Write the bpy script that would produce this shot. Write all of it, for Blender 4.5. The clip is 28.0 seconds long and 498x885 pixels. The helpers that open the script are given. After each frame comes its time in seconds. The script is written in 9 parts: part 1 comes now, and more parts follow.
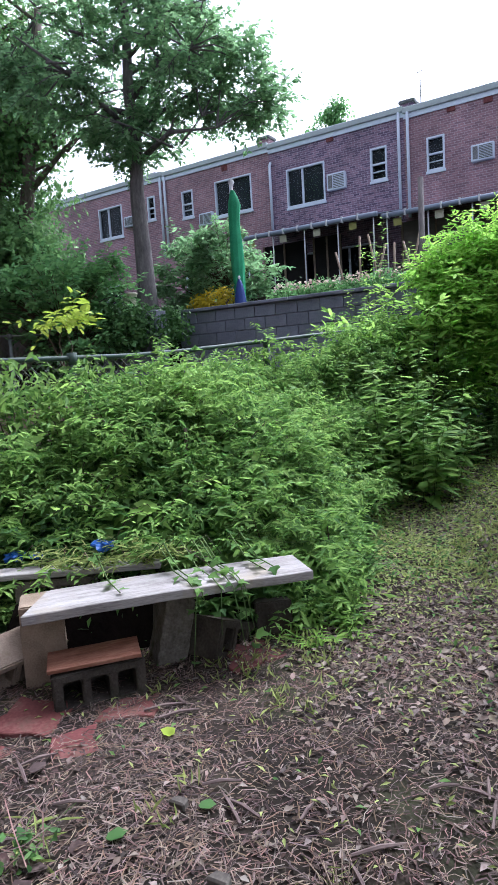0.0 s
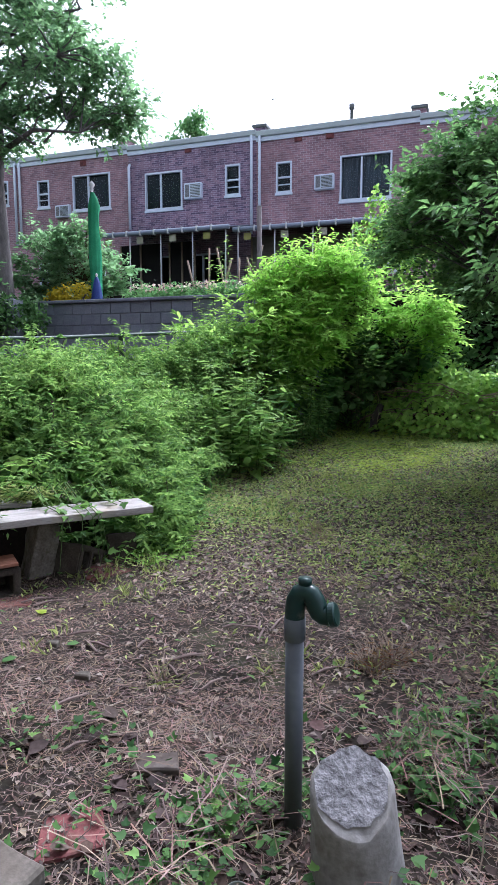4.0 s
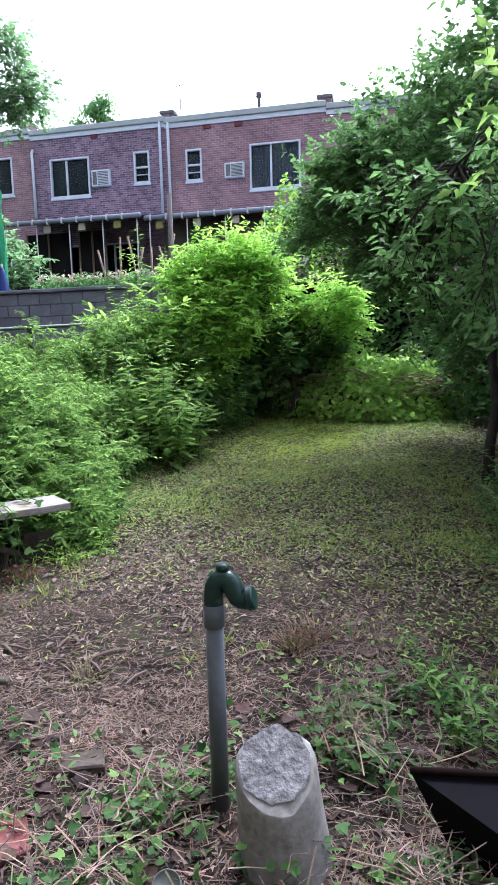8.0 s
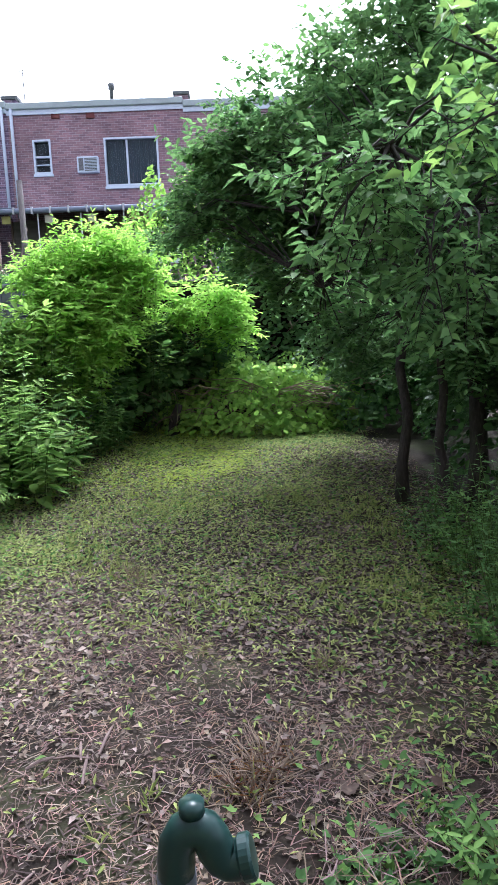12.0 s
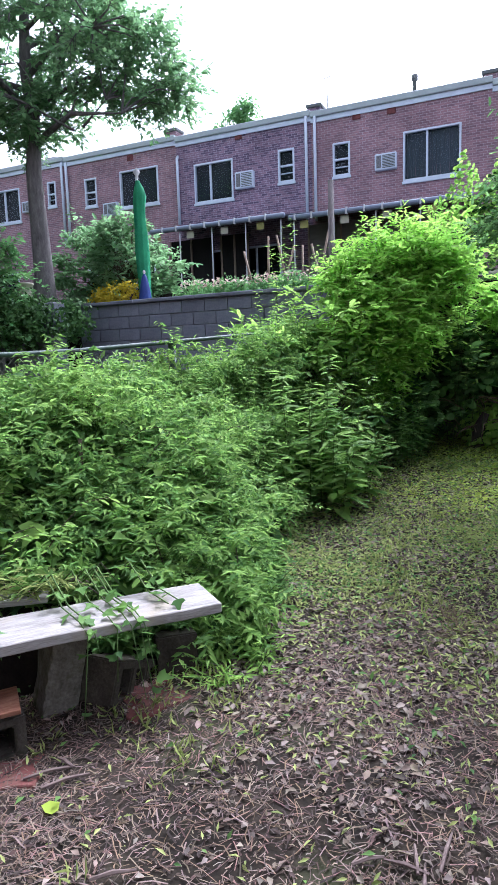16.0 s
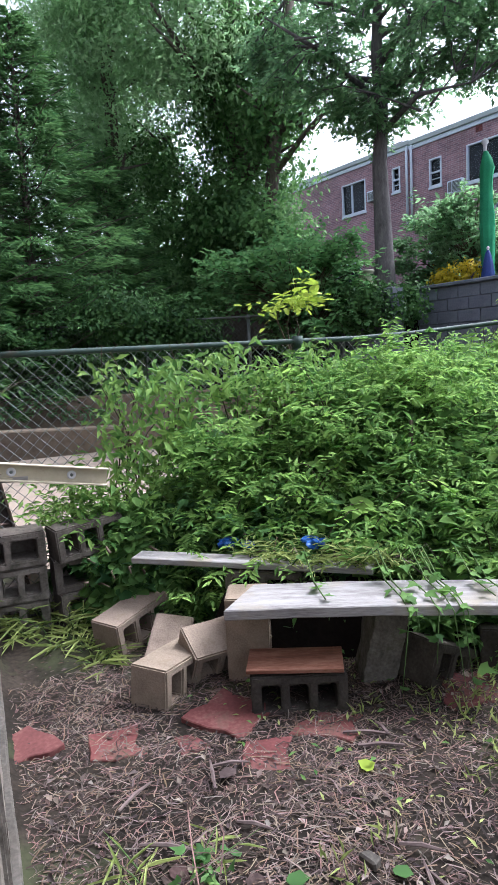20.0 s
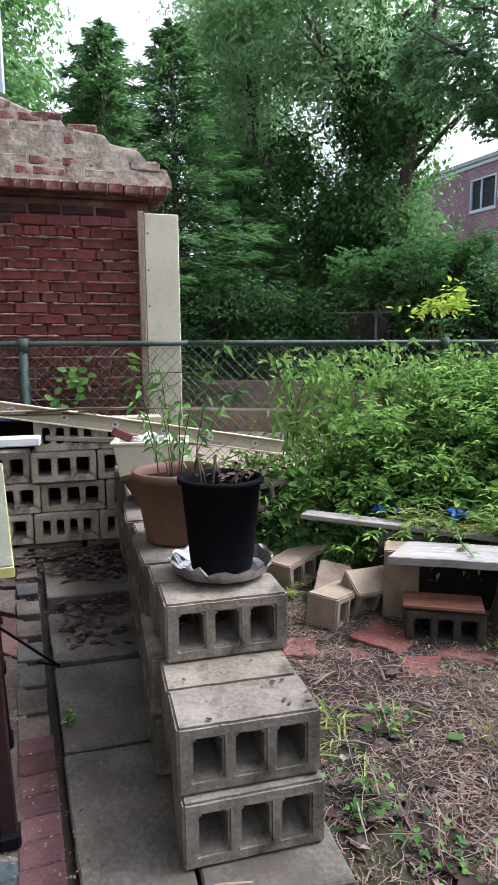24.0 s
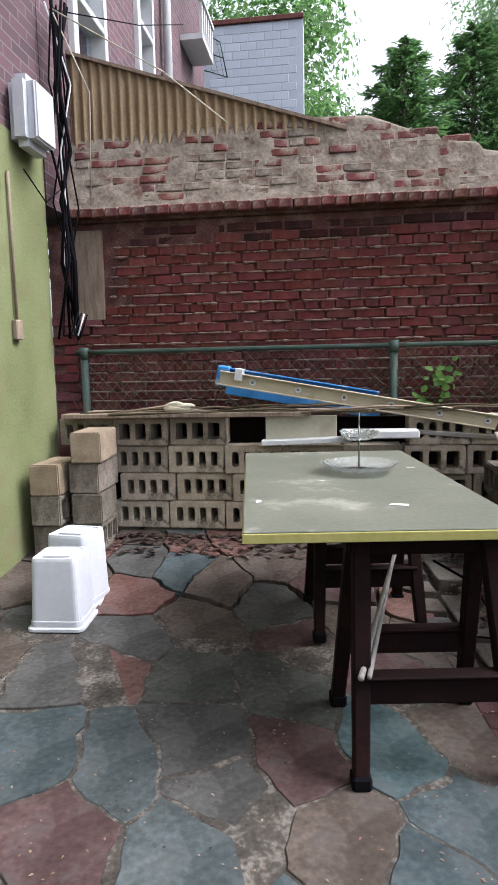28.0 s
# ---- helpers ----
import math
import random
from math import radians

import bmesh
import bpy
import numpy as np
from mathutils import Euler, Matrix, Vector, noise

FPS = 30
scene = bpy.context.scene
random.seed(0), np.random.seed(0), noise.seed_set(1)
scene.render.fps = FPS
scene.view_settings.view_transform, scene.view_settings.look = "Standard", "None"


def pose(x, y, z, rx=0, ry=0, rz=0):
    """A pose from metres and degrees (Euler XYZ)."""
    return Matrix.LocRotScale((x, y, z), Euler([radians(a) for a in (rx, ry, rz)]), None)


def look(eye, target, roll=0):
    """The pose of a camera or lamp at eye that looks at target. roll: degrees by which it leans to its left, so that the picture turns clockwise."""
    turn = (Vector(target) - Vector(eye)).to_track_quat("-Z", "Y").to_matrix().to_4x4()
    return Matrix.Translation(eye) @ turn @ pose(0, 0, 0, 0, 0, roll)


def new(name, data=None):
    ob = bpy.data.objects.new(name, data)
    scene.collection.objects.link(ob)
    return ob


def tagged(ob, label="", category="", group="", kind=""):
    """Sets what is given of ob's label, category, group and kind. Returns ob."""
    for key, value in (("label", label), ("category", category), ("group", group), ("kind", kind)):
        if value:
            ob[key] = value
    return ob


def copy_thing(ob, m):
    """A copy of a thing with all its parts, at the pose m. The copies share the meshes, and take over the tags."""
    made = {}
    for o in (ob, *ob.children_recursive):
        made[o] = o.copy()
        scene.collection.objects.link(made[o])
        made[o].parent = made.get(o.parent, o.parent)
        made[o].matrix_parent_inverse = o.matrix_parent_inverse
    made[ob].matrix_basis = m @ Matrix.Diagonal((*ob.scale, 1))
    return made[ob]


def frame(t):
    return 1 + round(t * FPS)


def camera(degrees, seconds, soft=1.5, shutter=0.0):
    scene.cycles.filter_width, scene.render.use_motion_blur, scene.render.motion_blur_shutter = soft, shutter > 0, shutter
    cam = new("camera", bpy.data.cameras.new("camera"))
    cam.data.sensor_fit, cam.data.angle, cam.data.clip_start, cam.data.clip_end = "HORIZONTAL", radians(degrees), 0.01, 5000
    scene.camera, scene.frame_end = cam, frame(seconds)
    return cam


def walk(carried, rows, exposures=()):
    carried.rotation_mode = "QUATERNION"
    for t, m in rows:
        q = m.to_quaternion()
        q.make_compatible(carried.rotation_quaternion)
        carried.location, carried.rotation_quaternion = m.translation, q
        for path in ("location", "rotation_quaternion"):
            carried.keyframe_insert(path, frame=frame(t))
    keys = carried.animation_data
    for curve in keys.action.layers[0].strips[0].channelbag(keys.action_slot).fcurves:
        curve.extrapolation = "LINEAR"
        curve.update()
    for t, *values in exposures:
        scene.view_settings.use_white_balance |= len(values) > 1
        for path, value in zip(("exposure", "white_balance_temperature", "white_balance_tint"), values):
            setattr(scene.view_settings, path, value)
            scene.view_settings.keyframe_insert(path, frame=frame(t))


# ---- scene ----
cam = camera(43.2, 28.0)
PATH = [
    (0, (0.329, -0.02, 1.261), (-0.756, 1.642, 1.018), -3.6),
    (0.5, (0.416, -0.208, 1.249), (-0.673, 1.449, 0.992), -2.7),
    (1, (0.49, -0.331, 1.255), (-0.597, 1.328, 0.997), -1.8),
    (1.5, (0.574, -0.418, 1.248), (-0.518, 1.239, 0.994), -1.4),
    (2, (0.7, -0.551, 1.208), (-0.389, 1.106, 0.948), -1.1),
    (2.5, (0.783, -0.674, 1.221), (-0.294, 0.992, 0.96), -1.0),
    (3, (0.813, -0.799, 1.209), (-0.164, 0.928, 0.957), -0.5),
    (3.5, (0.818, -0.904, 1.186), (0.03, 0.917, 0.934), -0.1),
    (4, (0.848, -0.936, 1.182), (0.186, 0.934, 0.93), 0.0),
    (4.5, (0.88, -0.941, 1.18), (0.304, 0.957, 0.926), -0.5),
    (6.5, (0.875, -0.961, 1.169), (0.437, 0.972, 0.901), -1.0),
    (7, (0.876, -0.957, 1.168), (0.446, 0.977, 0.894), -1.2),
    (7.5, (0.885, -0.949, 1.171), (0.453, 0.983, 0.886), -1.5),
    (8, (0.879, -0.931, 1.176), (0.454, 1.002, 0.889), -1.5),
    (8.5, (0.884, -0.892, 1.183), (0.471, 1.044, 0.896), -1.6),
    (9, (0.895, -0.803, 1.201), (0.496, 1.136, 0.92), -1.6),
    (9.5, (0.9, -0.703, 1.216), (0.509, 1.239, 0.935), -1.5),
    (10, (0.833, -0.576, 1.221), (0.490, 1.374, 0.938), -1.4),
    (10.5, (0.706, -0.476, 1.271), (0.487, 1.492, 0.989), -1.4),
    (11, (0.623, -0.289, 1.205), (0.534, 1.689, 0.923), -1.2),
    (11.5, (0.581, -0.166, 1.231), (0.559, 1.813, 0.944), -1.6),
    (13.5, (0.372, -0.107, 1.301), (0.382, 1.87, 1.0), -3.1),
    (14, (0.342, -0.009, 1.321), (0.261, 1.968, 1.029), -3.1),
    (14.5, (0.342, 0.136, 1.386), (0.026, 2.091, 1.104), -3.5),
    (15, (0.333, 0.167, 1.376), (-0.234, 2.065, 1.099), -3.4),
    (15.5, (0.235, 0.222, 1.364), (-0.477, 2.071, 1.092), -3.0),
    (16, (0.172, 0.245, 1.316), (-0.648, 2.05, 1.049), -1.9),
    (16.5, (0.175, 0.243, 1.313), (-0.755, 1.994, 1.049), -1.8),
    (17, (0.181, 0.238, 1.309), (-0.835, 1.94, 1.047), -1.9),
    (17.5, (0.183, 0.236, 1.307), (-0.898, 1.898, 1.045), -1.7),
    (18, (0.183, 0.234, 1.309), (-0.956, 1.857, 1.044), -1.8),
    (18.5, (0.183, 0.236, 1.306), (-1.013, 1.816, 1.039), -1.8),
    (19, (0.186, 0.233, 1.304), (-1.105, 1.737, 1.037), -2.1),
    (19.5, (0.194, 0.225, 1.299), (-1.257, 1.575, 1.038), -2.6),
    (20, (0.194, 0.224, 1.303), (-1.414, 1.381, 1.033), -3.2),
    (20.5, (0.208, 0.206, 1.296), (-1.488, 1.23, 1.022), -2.7),
    (22.5, (0.434, -0.162, 1.371), (-1.241, 0.89, 1.078), -1.0),
    (23, (0.549, -0.274, 1.348), (-1.132, 0.769, 1.055), -0.6),
    (23.5, (0.595, -0.368, 1.338), (-1.121, 0.616, 1.045), -0.6),
    (24, (0.591, -0.492, 1.34), (-1.177, 0.395, 1.049), -0.4),
    (24.5, (0.604, -0.662, 1.342), (-1.222, 0.1, 1.05), -0.3),
    (25, (0.619, -0.759, 1.344), (-1.262, -0.148, 1.046), -1.0),
    (25.5, (0.603, -0.821, 1.269), (-1.325, -0.355, 1.011), -1.1),
    (26, (0.681, -0.849, 1.27), (-1.265, -0.471, 1.009), -1.5),
    (26.5, (0.714, -0.932, 1.257), (-1.252, -0.662, 1.011), -1.6),
    (27, (0.713, -1.053, 1.266), (-1.263, -0.865, 1.021), -1.2),
    (27.5, (0.664, -1.199, 1.274), (-1.315, -1.04, 1.03), -1.1),
    (28, (0.597, -1.308, 1.265), (-1.383, -1.158, 1.022), -1.1),
]
walk(cam, [(t, look(eye, target, roll)) for t, eye, target, roll in PATH], exposures=[(0, 1.22, 5520, 19), (4, 1.32, 5550, 19), (8, 1.6, 5650, 19), (11, 1.76, 5650, 19), (14, 1.74, 5550, 19), (17, 1.36, 5450, 21), (19, 1.32, 5450, 21), (20, 1.3, 5600, 17), (22.5, 1.31, 5650, 16), (25, 1.30, 5900, 14), (28, 1.05, 6050, 15)])

# ---- world and sun ----
SUN_UP = 52
world = bpy.data.worlds.new("world")
scene.world = world
world.use_nodes = True
wn, wl = world.node_tree.nodes, world.node_tree.links
wn.clear()
sky = wn.new("ShaderNodeTexSky")
sky.sky_type, sky.sun_disc = "NISHITA", False
sky.sun_elevation, sky.sun_rotation = radians(SUN_UP), radians(12)
sky.air_density, sky.dust_density, sky.ozone_density = 1.0, 6.0, 0.6
hs = wn.new("ShaderNodeHueSaturation")
hs.inputs["Saturation"].default_value = 0.2
bgn = wn.new("ShaderNodeBackground")
bgn.inputs["Strength"].default_value = 0.15
hs.inputs["Value"].default_value = 1.25
won = wn.new("ShaderNodeOutputWorld")
wl.new(sky.outputs[0], hs.inputs["Color"])
wl.new(hs.outputs[0], bgn.inputs[0])
wl.new(bgn.outputs[0], won.inputs[0])
sun_data = bpy.data.lights.new("sun", "SUN")
sun_data.energy, sun_data.angle, sun_data.color = 1.4, radians(22), (1.0, 0.96, 0.90)
sun = new("sun", sun_data)
sun.matrix_world = look((0, 0, 0), (-math.sin(radians(12)) * math.cos(radians(SUN_UP)), -math.cos(radians(12)) * math.cos(radians(SUN_UP)), -math.sin(radians(SUN_UP))))

# ---- helpers of this scene ----
LOC = Matrix.Rotation(radians(-12), 4, "Z")
Vec = Vector


def L(x, y, z=0.0, rz=0.0, rx=0.0, ry=0.0):
    """A pose in the patio's own axes: x along the block wall, y into the garden."""
    return LOC @ pose(x, y, z, rx, ry, rz)


def lv(x, y, z=0.0):
    return LOC @ Vec((x, y, z))


def smooth01(a, b, v):
    v = min(1.0, max(0.0, (v - a) / (b - a)))
    return v * v * (3 - 2 * v)


def patio_z(xl):
    return 0.13 * smooth01(-1.9, -3.4, xl)


LOC_INV = LOC.inverted()


def ground_z(x, y):
    """Height of the ground sheet at a place in the world."""
    p = LOC_INV @ Vec((x, y, 0))
    z = -0.12 + 0.42 * smooth01(2.5, 9.5, y)
    if p.x < -3.75 and p.y > 0.2:
        z = -0.1 + 0.5 * smooth01(2.5, 9.5, y)
    z += 0.03 * noise.noise(Vec((x * 0.9, y * 0.9, 0.3))) + 0.012 * noise.noise(Vec((x * 4, y * 4, 1.3)))
    z -= 0.075 * smooth01(-1.2, -0.3, x) * smooth01(2.2, 1.1, y)
    k = smooth01(0.32, 0.12, p.y)
    if p.x > -0.6:
        k = smooth01(0.1, -0.25, p.y + 0.06 * math.sin(p.x * 9))
    z = z * (1 - k) + (patio_z(p.x) - 0.03) * k
    z += 2.1 * smooth01(9.9, 10.3, y)
    z += 0.9 * smooth01(12, 19, y)
    return z


class B:
    """A growing mesh of plain polygons."""

    def __init__(self):
        self.v, self.f = [], []

    def add(self, verts, faces):
        o = len(self.v)
        self.v += [tuple(p) for p in verts]
        self.f += [tuple(i + o for i in f) for f in faces]
        return self

    def box(self, x0, y0, z0, x1, y1, z1, m=None):
        c = [Vec((x, y, z)) for z in (z0, z1) for y in (y0, y1) for x in (x0, x1)]
        if m is not None:
            c = [m @ p for p in c]
        return self.add(c, [(0, 2, 3, 1), (4, 5, 7, 6), (0, 1, 5, 4), (2, 6, 7, 3), (0, 4, 6, 2), (1, 3, 7, 5)])

    def tube(self, pts, radii, n=8, caps=True):
        pts = [Vec(p) for p in pts]
        if isinstance(radii, (int, float)):
            radii = [radii] * len(pts)
        vs, up = [], None
        for i, p in enumerate(pts):
            d = (pts[min(i + 1, len(pts) - 1)] - pts[max(i - 1, 0)]).normalized()
            if up is None:
                up = d.orthogonal().normalized()
            up = (up - d * up.dot(d)).normalized()
            side = d.cross(up)
            for k in range(n):
                a = 2 * math.pi * k / n
                vs.append(p + (up * math.cos(a) + side * math.sin(a)) * radii[i])
        fs = [(i * n + k, i * n + (k + 1) % n, (i + 1) * n + (k + 1) % n, (i + 1) * n + k) for i in range(len(pts) - 1) for k in range(n)]
        if caps:
            fs.append(tuple(reversed(range(n))))
            fs.append(tuple((len(pts) - 1) * n + k for k in range(n)))
        return self.add(vs, fs)

    def lathe(self, prof, n=32, closed=False):
        vs = [(r * math.cos(2 * math.pi * k / n), r * math.sin(2 * math.pi * k / n), z) for r, z in prof for k in range(n)]
        m = len(prof)
        fs = [(i * n + k, i * n + (k + 1) % n, ((i + 1) % m) * n + (k + 1) % n, ((i + 1) % m) * n + k) for i in range(m if closed else m - 1) for k in range(n)]
        return self.add(vs, fs)

    def prism(self, poly, z0, z1):
        n = len(poly)
        vs = [(x, y, z0) for x, y in poly] + [(x, y, z1) for x, y in poly]
        return self.add(vs, [tuple(reversed(range(n))), tuple(range(n, 2 * n))] + [(i, (i + 1) % n, n + (i + 1) % n, n + i) for i in range(n)])

    def mesh(self, name, mat, smooth=False, bevel=0.0, segs=1, rough=0.0):
        me = bpy.data.meshes.new(name)
        me.from_pydata(self.v, [], self.f)
        if bevel or rough:
            bm = bmesh.new()
            bm.from_mesh(me)
            bmesh.ops.remove_doubles(bm, verts=bm.verts, dist=1e-5)
            bmesh.ops.recalc_face_normals(bm, faces=bm.faces)
            if bevel:
                ed = [e for e in bm.edges if e.is_manifold and e.calc_face_angle(0) > 0.5]
                bmesh.ops.bevel(bm, geom=ed, offset=bevel, segments=segs, affect="EDGES", clamp_overlap=True)
            if rough:
                for v in bm.verts:
                    v.co += noise.noise_vector(v.co * 23) * rough
            bm.to_mesh(me)
            bm.free()
        me.materials.append(mat)
        if smooth:
            me.polygons.foreach_set("use_smooth", [True] * len(me.polygons))
        me.update()
        return me


def thing(name, m, label, category, group="", kind=""):
    ob = new(name)
    ob.empty_display_size = 0.1
    ob.matrix_world = m
    return tagged(ob, label, category, group, kind)


def part(name, me, parent, label="", m=None, kind=""):
    ob = new(name, me)
    ob.parent = parent
    if m is not None:
        ob.matrix_basis = m
    return tagged(ob, label, kind=kind)


def solid(name, me, label, category="", group="", kind="", m=None):
    ob = new(name, me)
    if m is not None:
        ob.matrix_world = m
    return tagged(ob, label, category, group, kind)


# ---- materials ----
def mat(name, ramp, scale=6.0, rough=0.8, metal=0.0, bump=0.3, fine=60.0, vary=0.0, island=0.0, spec=0.22, stains=None, stretch=None, hsv=None):
    """Two scales of noise over a colour ramp, with bump; vary: by object; island: by loose piece."""
    ma = bpy.data.materials.new(name)
    ma.use_nodes = True
    n, l = ma.node_tree.nodes, ma.node_tree.links
    bsdf = n["Principled BSDF"]
    tc = n.new("ShaderNodeTexCoord")
    src = tc.outputs["Object"]
    if stretch:
        mp = n.new("ShaderNodeMapping")
        mp.inputs["Scale"].default_value = stretch
        l.new(src, mp.inputs[0])
        src = mp.outputs[0]
    big, small = n.new("ShaderNodeTexNoise"), n.new("ShaderNodeTexNoise")
    big.inputs["Scale"].default_value, small.inputs["Scale"].default_value = scale, fine
    big.inputs["Detail"].default_value, small.inputs["Detail"].default_value = 6, 4
    for t in (big, small):
        l.new(src, t.inputs["Vector"])
    mixf = n.new("ShaderNodeMix")
    mixf.inputs[0].default_value = 0.4
    l.new(big.outputs[0], mixf.inputs[2])
    l.new(small.outputs[0], mixf.inputs[3])
    fac = mixf.outputs[0]
    cr = n.new("ShaderNodeValToRGB")
    e = cr.color_ramp.elements
    while len(e) < len(ramp):
        e.new(0.5)
    for i, c in enumerate(ramp):
        e[i].position = 0.3 + 0.4 * i / max(1, len(ramp) - 1)
        e[i].color = (*c, 1)
    l.new(fac, cr.inputs[0])
    col = cr.outputs[0]
    if vary or island:
        if island:
            rnd = n.new("ShaderNodeNewGeometry").outputs["Random Per Island"]
        else:
            rnd = n.new("ShaderNodeObjectInfo").outputs["Random"]
        hsn = n.new("ShaderNodeHueSaturation")
        a = vary or island
        for inp, span, k in (("Value", a, 1.0), ("Hue", a * 0.06, 7.31), ("Saturation", a * 0.5, 3.77)):
            mul = n.new("ShaderNodeMath")
            mul.operation = "MULTIPLY"
            l.new(rnd, mul.inputs[0])
            mul.inputs[1].default_value = k
            fr = n.new("ShaderNodeMath")
            fr.operation = "FRACT"
            l.new(mul.outputs[0], fr.inputs[0])
            mr = n.new("ShaderNodeMapRange")
            l.new(fr.outputs[0], mr.inputs[0])
            base = 0.5 if inp == "Hue" else 1.0
            mr.inputs[3].default_value, mr.inputs[4].default_value = base - span, base + span
            l.new(mr.outputs[0], hsn.inputs[inp])
        l.new(col, hsn.inputs["Color"])
        col = hsn.outputs[0]
    if stains:
        sc, amount, colour = stains
        sn = n.new("ShaderNodeTexNoise")
        sn.inputs["Scale"].default_value, sn.inputs["Detail"].default_value = sc, 8
        sn.inputs["Roughness"].default_value = 0.65
        l.new(tc.outputs["Object"], sn.inputs["Vector"])
        sr = n.new("ShaderNodeValToRGB")
        sr.color_ramp.elements[0].position, sr.color_ramp.elements[1].position = 0.62 - 0.2 * amount, 0.72 - 0.12 * amount
        l.new(sn.outputs[0], sr.inputs[0])
        mx = n.new("ShaderNodeMix")
        mx.data_type = "RGBA"
        l.new(sr.outputs[0], mx.inputs[0])
        l.new(col, mx.inputs[6])
        mx.inputs[7].default_value = (*colour, 1)
        col = mx.outputs[2]
    l.new(col, bsdf.inputs["Base Color"])
    bsdf.inputs["Roughness"].default_value, bsdf.inputs["Metallic"].default_value = rough, metal
    bsdf.inputs["Specular IOR Level"].default_value = spec
    if bump:
        bp = n.new("ShaderNodeBump")
        bp.inputs["Strength"].default_value, bp.inputs["Distance"].default_value = bump, 0.01
        l.new(fac, bp.inputs["Height"])
        l.new(bp.outputs[0], bsdf.inputs["Normal"])
    return ma


def leaf_mat(name, dark, light, trans=0.5, rough=0.5):
    """A leaf: each one its own shade, partly letting light through."""
    ma = bpy.data.materials.new(name)
    ma.use_nodes = True
    n, l = ma.node_tree.nodes, ma.node_tree.links
    bsdf, out = n["Principled BSDF"], n["Material Output"]
    rnd = n.new("ShaderNodeNewGeometry").outputs["Random Per Island"]
    tc = n.new("ShaderNodeTexCoord")
    ns = n.new("ShaderNodeTexNoise")
    ns.inputs["Scale"].default_value, ns.inputs["Detail"].default_value, ns.inputs["Roughness"].default_value = 2.2, 4, 0.65
    l.new(tc.outputs["Object"], ns.inputs["Vector"])
    ad = n.new("ShaderNodeMix")
    ad.inputs[0].default_value = 0.62
    l.new(rnd, ad.inputs[2])
    l.new(ns.outputs[0], ad.inputs[3])
    cr = n.new("ShaderNodeValToRGB")
    e = cr.color_ramp.elements
    e[0].position, e[1].position = 0.22, 0.8
    e[0].color, e[1].color = (*dark, 1), (*light, 1)
    l.new(ad.outputs[0], cr.inputs[0])
    l.new(cr.outputs[0], bsdf.inputs["Base Color"])
    bsdf.inputs["Roughness"].default_value = rough
    bsdf.inputs["Specular IOR Level"].default_value = 0.12
    tr = n.new("ShaderNodeBsdfTranslucent")
    l.new(cr.outputs[0], tr.inputs[0])
    mx = n.new("ShaderNodeMixShader")
    mx.inputs[0].default_value = trans
    l.new(bsdf.outputs[0], mx.inputs[1])
    l.new(tr.outputs[0], mx.inputs[2])
    l.new(mx.outputs[0], out.inputs[0])
    return ma


def glass_mat(name, tint=(0.9, 0.95, 0.95), rough=0.02):
    ma = bpy.data.materials.new(name)
    ma.use_nodes = True
    b = ma.node_tree.nodes["Principled BSDF"]
    b.inputs["Base Color"].default_value = (*tint, 1)
    b.inputs["Transmission Weight"].default_value = 1.0
    b.inputs["Roughness"].default_value = rough
    return ma


M_ground = mat("ground_litter", [(0.005, 0.004, 0.003), (0.016, 0.012, 0.008), (0.044, 0.034, 0.024)], 3.5, 0.95, fine=45, bump=0.8, stains=(1.1, 0.5, (0.05, 0.06, 0.025)))
M_conc = mat("concrete_block", [(0.085, 0.072, 0.058), (0.155, 0.136, 0.112), (0.215, 0.192, 0.162)], 7, 0.95, fine=70, bump=0.8, vary=0.22, stains=(5, 0.6, (0.055, 0.05, 0.038)))
M_buff = mat("buff_concrete", [(0.14, 0.106, 0.076), (0.24, 0.187, 0.135), (0.31, 0.25, 0.185)], 9, 0.93, fine=130, bump=0.4, vary=0.12, stains=(8, 0.3, (0.2, 0.15, 0.1)))
M_slab = mat("old_concrete", [(0.036, 0.032, 0.026), (0.08, 0.072, 0.060), (0.15, 0.135, 0.115)], 4.5, 0.92, fine=60, bump=0.7, stains=(3.2, 0.55, (0.065, 0.055, 0.043)))
M_brick = mat("red_brick", [(0.065, 0.019, 0.019), (0.135, 0.038, 0.036), (0.20, 0.070, 0.062)], 8, 0.9, fine=110, bump=0.6, vary=0.17, stains=(6, 0.35, (0.10, 0.035, 0.033)))
# brick darkened by soot and by the corbel's shadow, both in its colour
M_soot_shade = mat("sooty_brick", [(0.018, 0.009, 0.009), (0.045, 0.018, 0.018), (0.12, 0.034, 0.034)], 7, 0.95, fine=80, bump=0.6, vary=0.3)
M_brickj = mat("red_brick_joined", [(0.055, 0.018, 0.018), (0.12, 0.036, 0.034), (0.18, 0.066, 0.06)], 8, 0.9, fine=110, bump=0.5, island=0.28, stains=(6, 0.45, (0.06, 0.026, 0.024)))
M_mortar = mat("old_mortar", [(0.035, 0.015, 0.014), (0.11, 0.055, 0.048), (0.25, 0.165, 0.145)], 7, 0.95, fine=70, bump=0.8, stains=(5, 0.6, (0.10, 0.035, 0.03)))
M_parge = mat("parged_mortar", [(0.085, 0.066, 0.052), (0.185, 0.158, 0.128), (0.30, 0.27, 0.225)], 9, 0.95, fine=40, bump=1.0, vary=0.15, stains=(6, 0.4, (0.11, 0.066, 0.052)))
M_white = mat("white_paint", [(0.46, 0.47, 0.48), (0.60, 0.61, 0.62)], 4, 0.5, fine=40, bump=0.08)
M_vinyl = mat("pale_blue_white_trim", [(0.52, 0.58, 0.68), (0.66, 0.72, 0.80)], 4, 0.5, fine=40, bump=0.05)
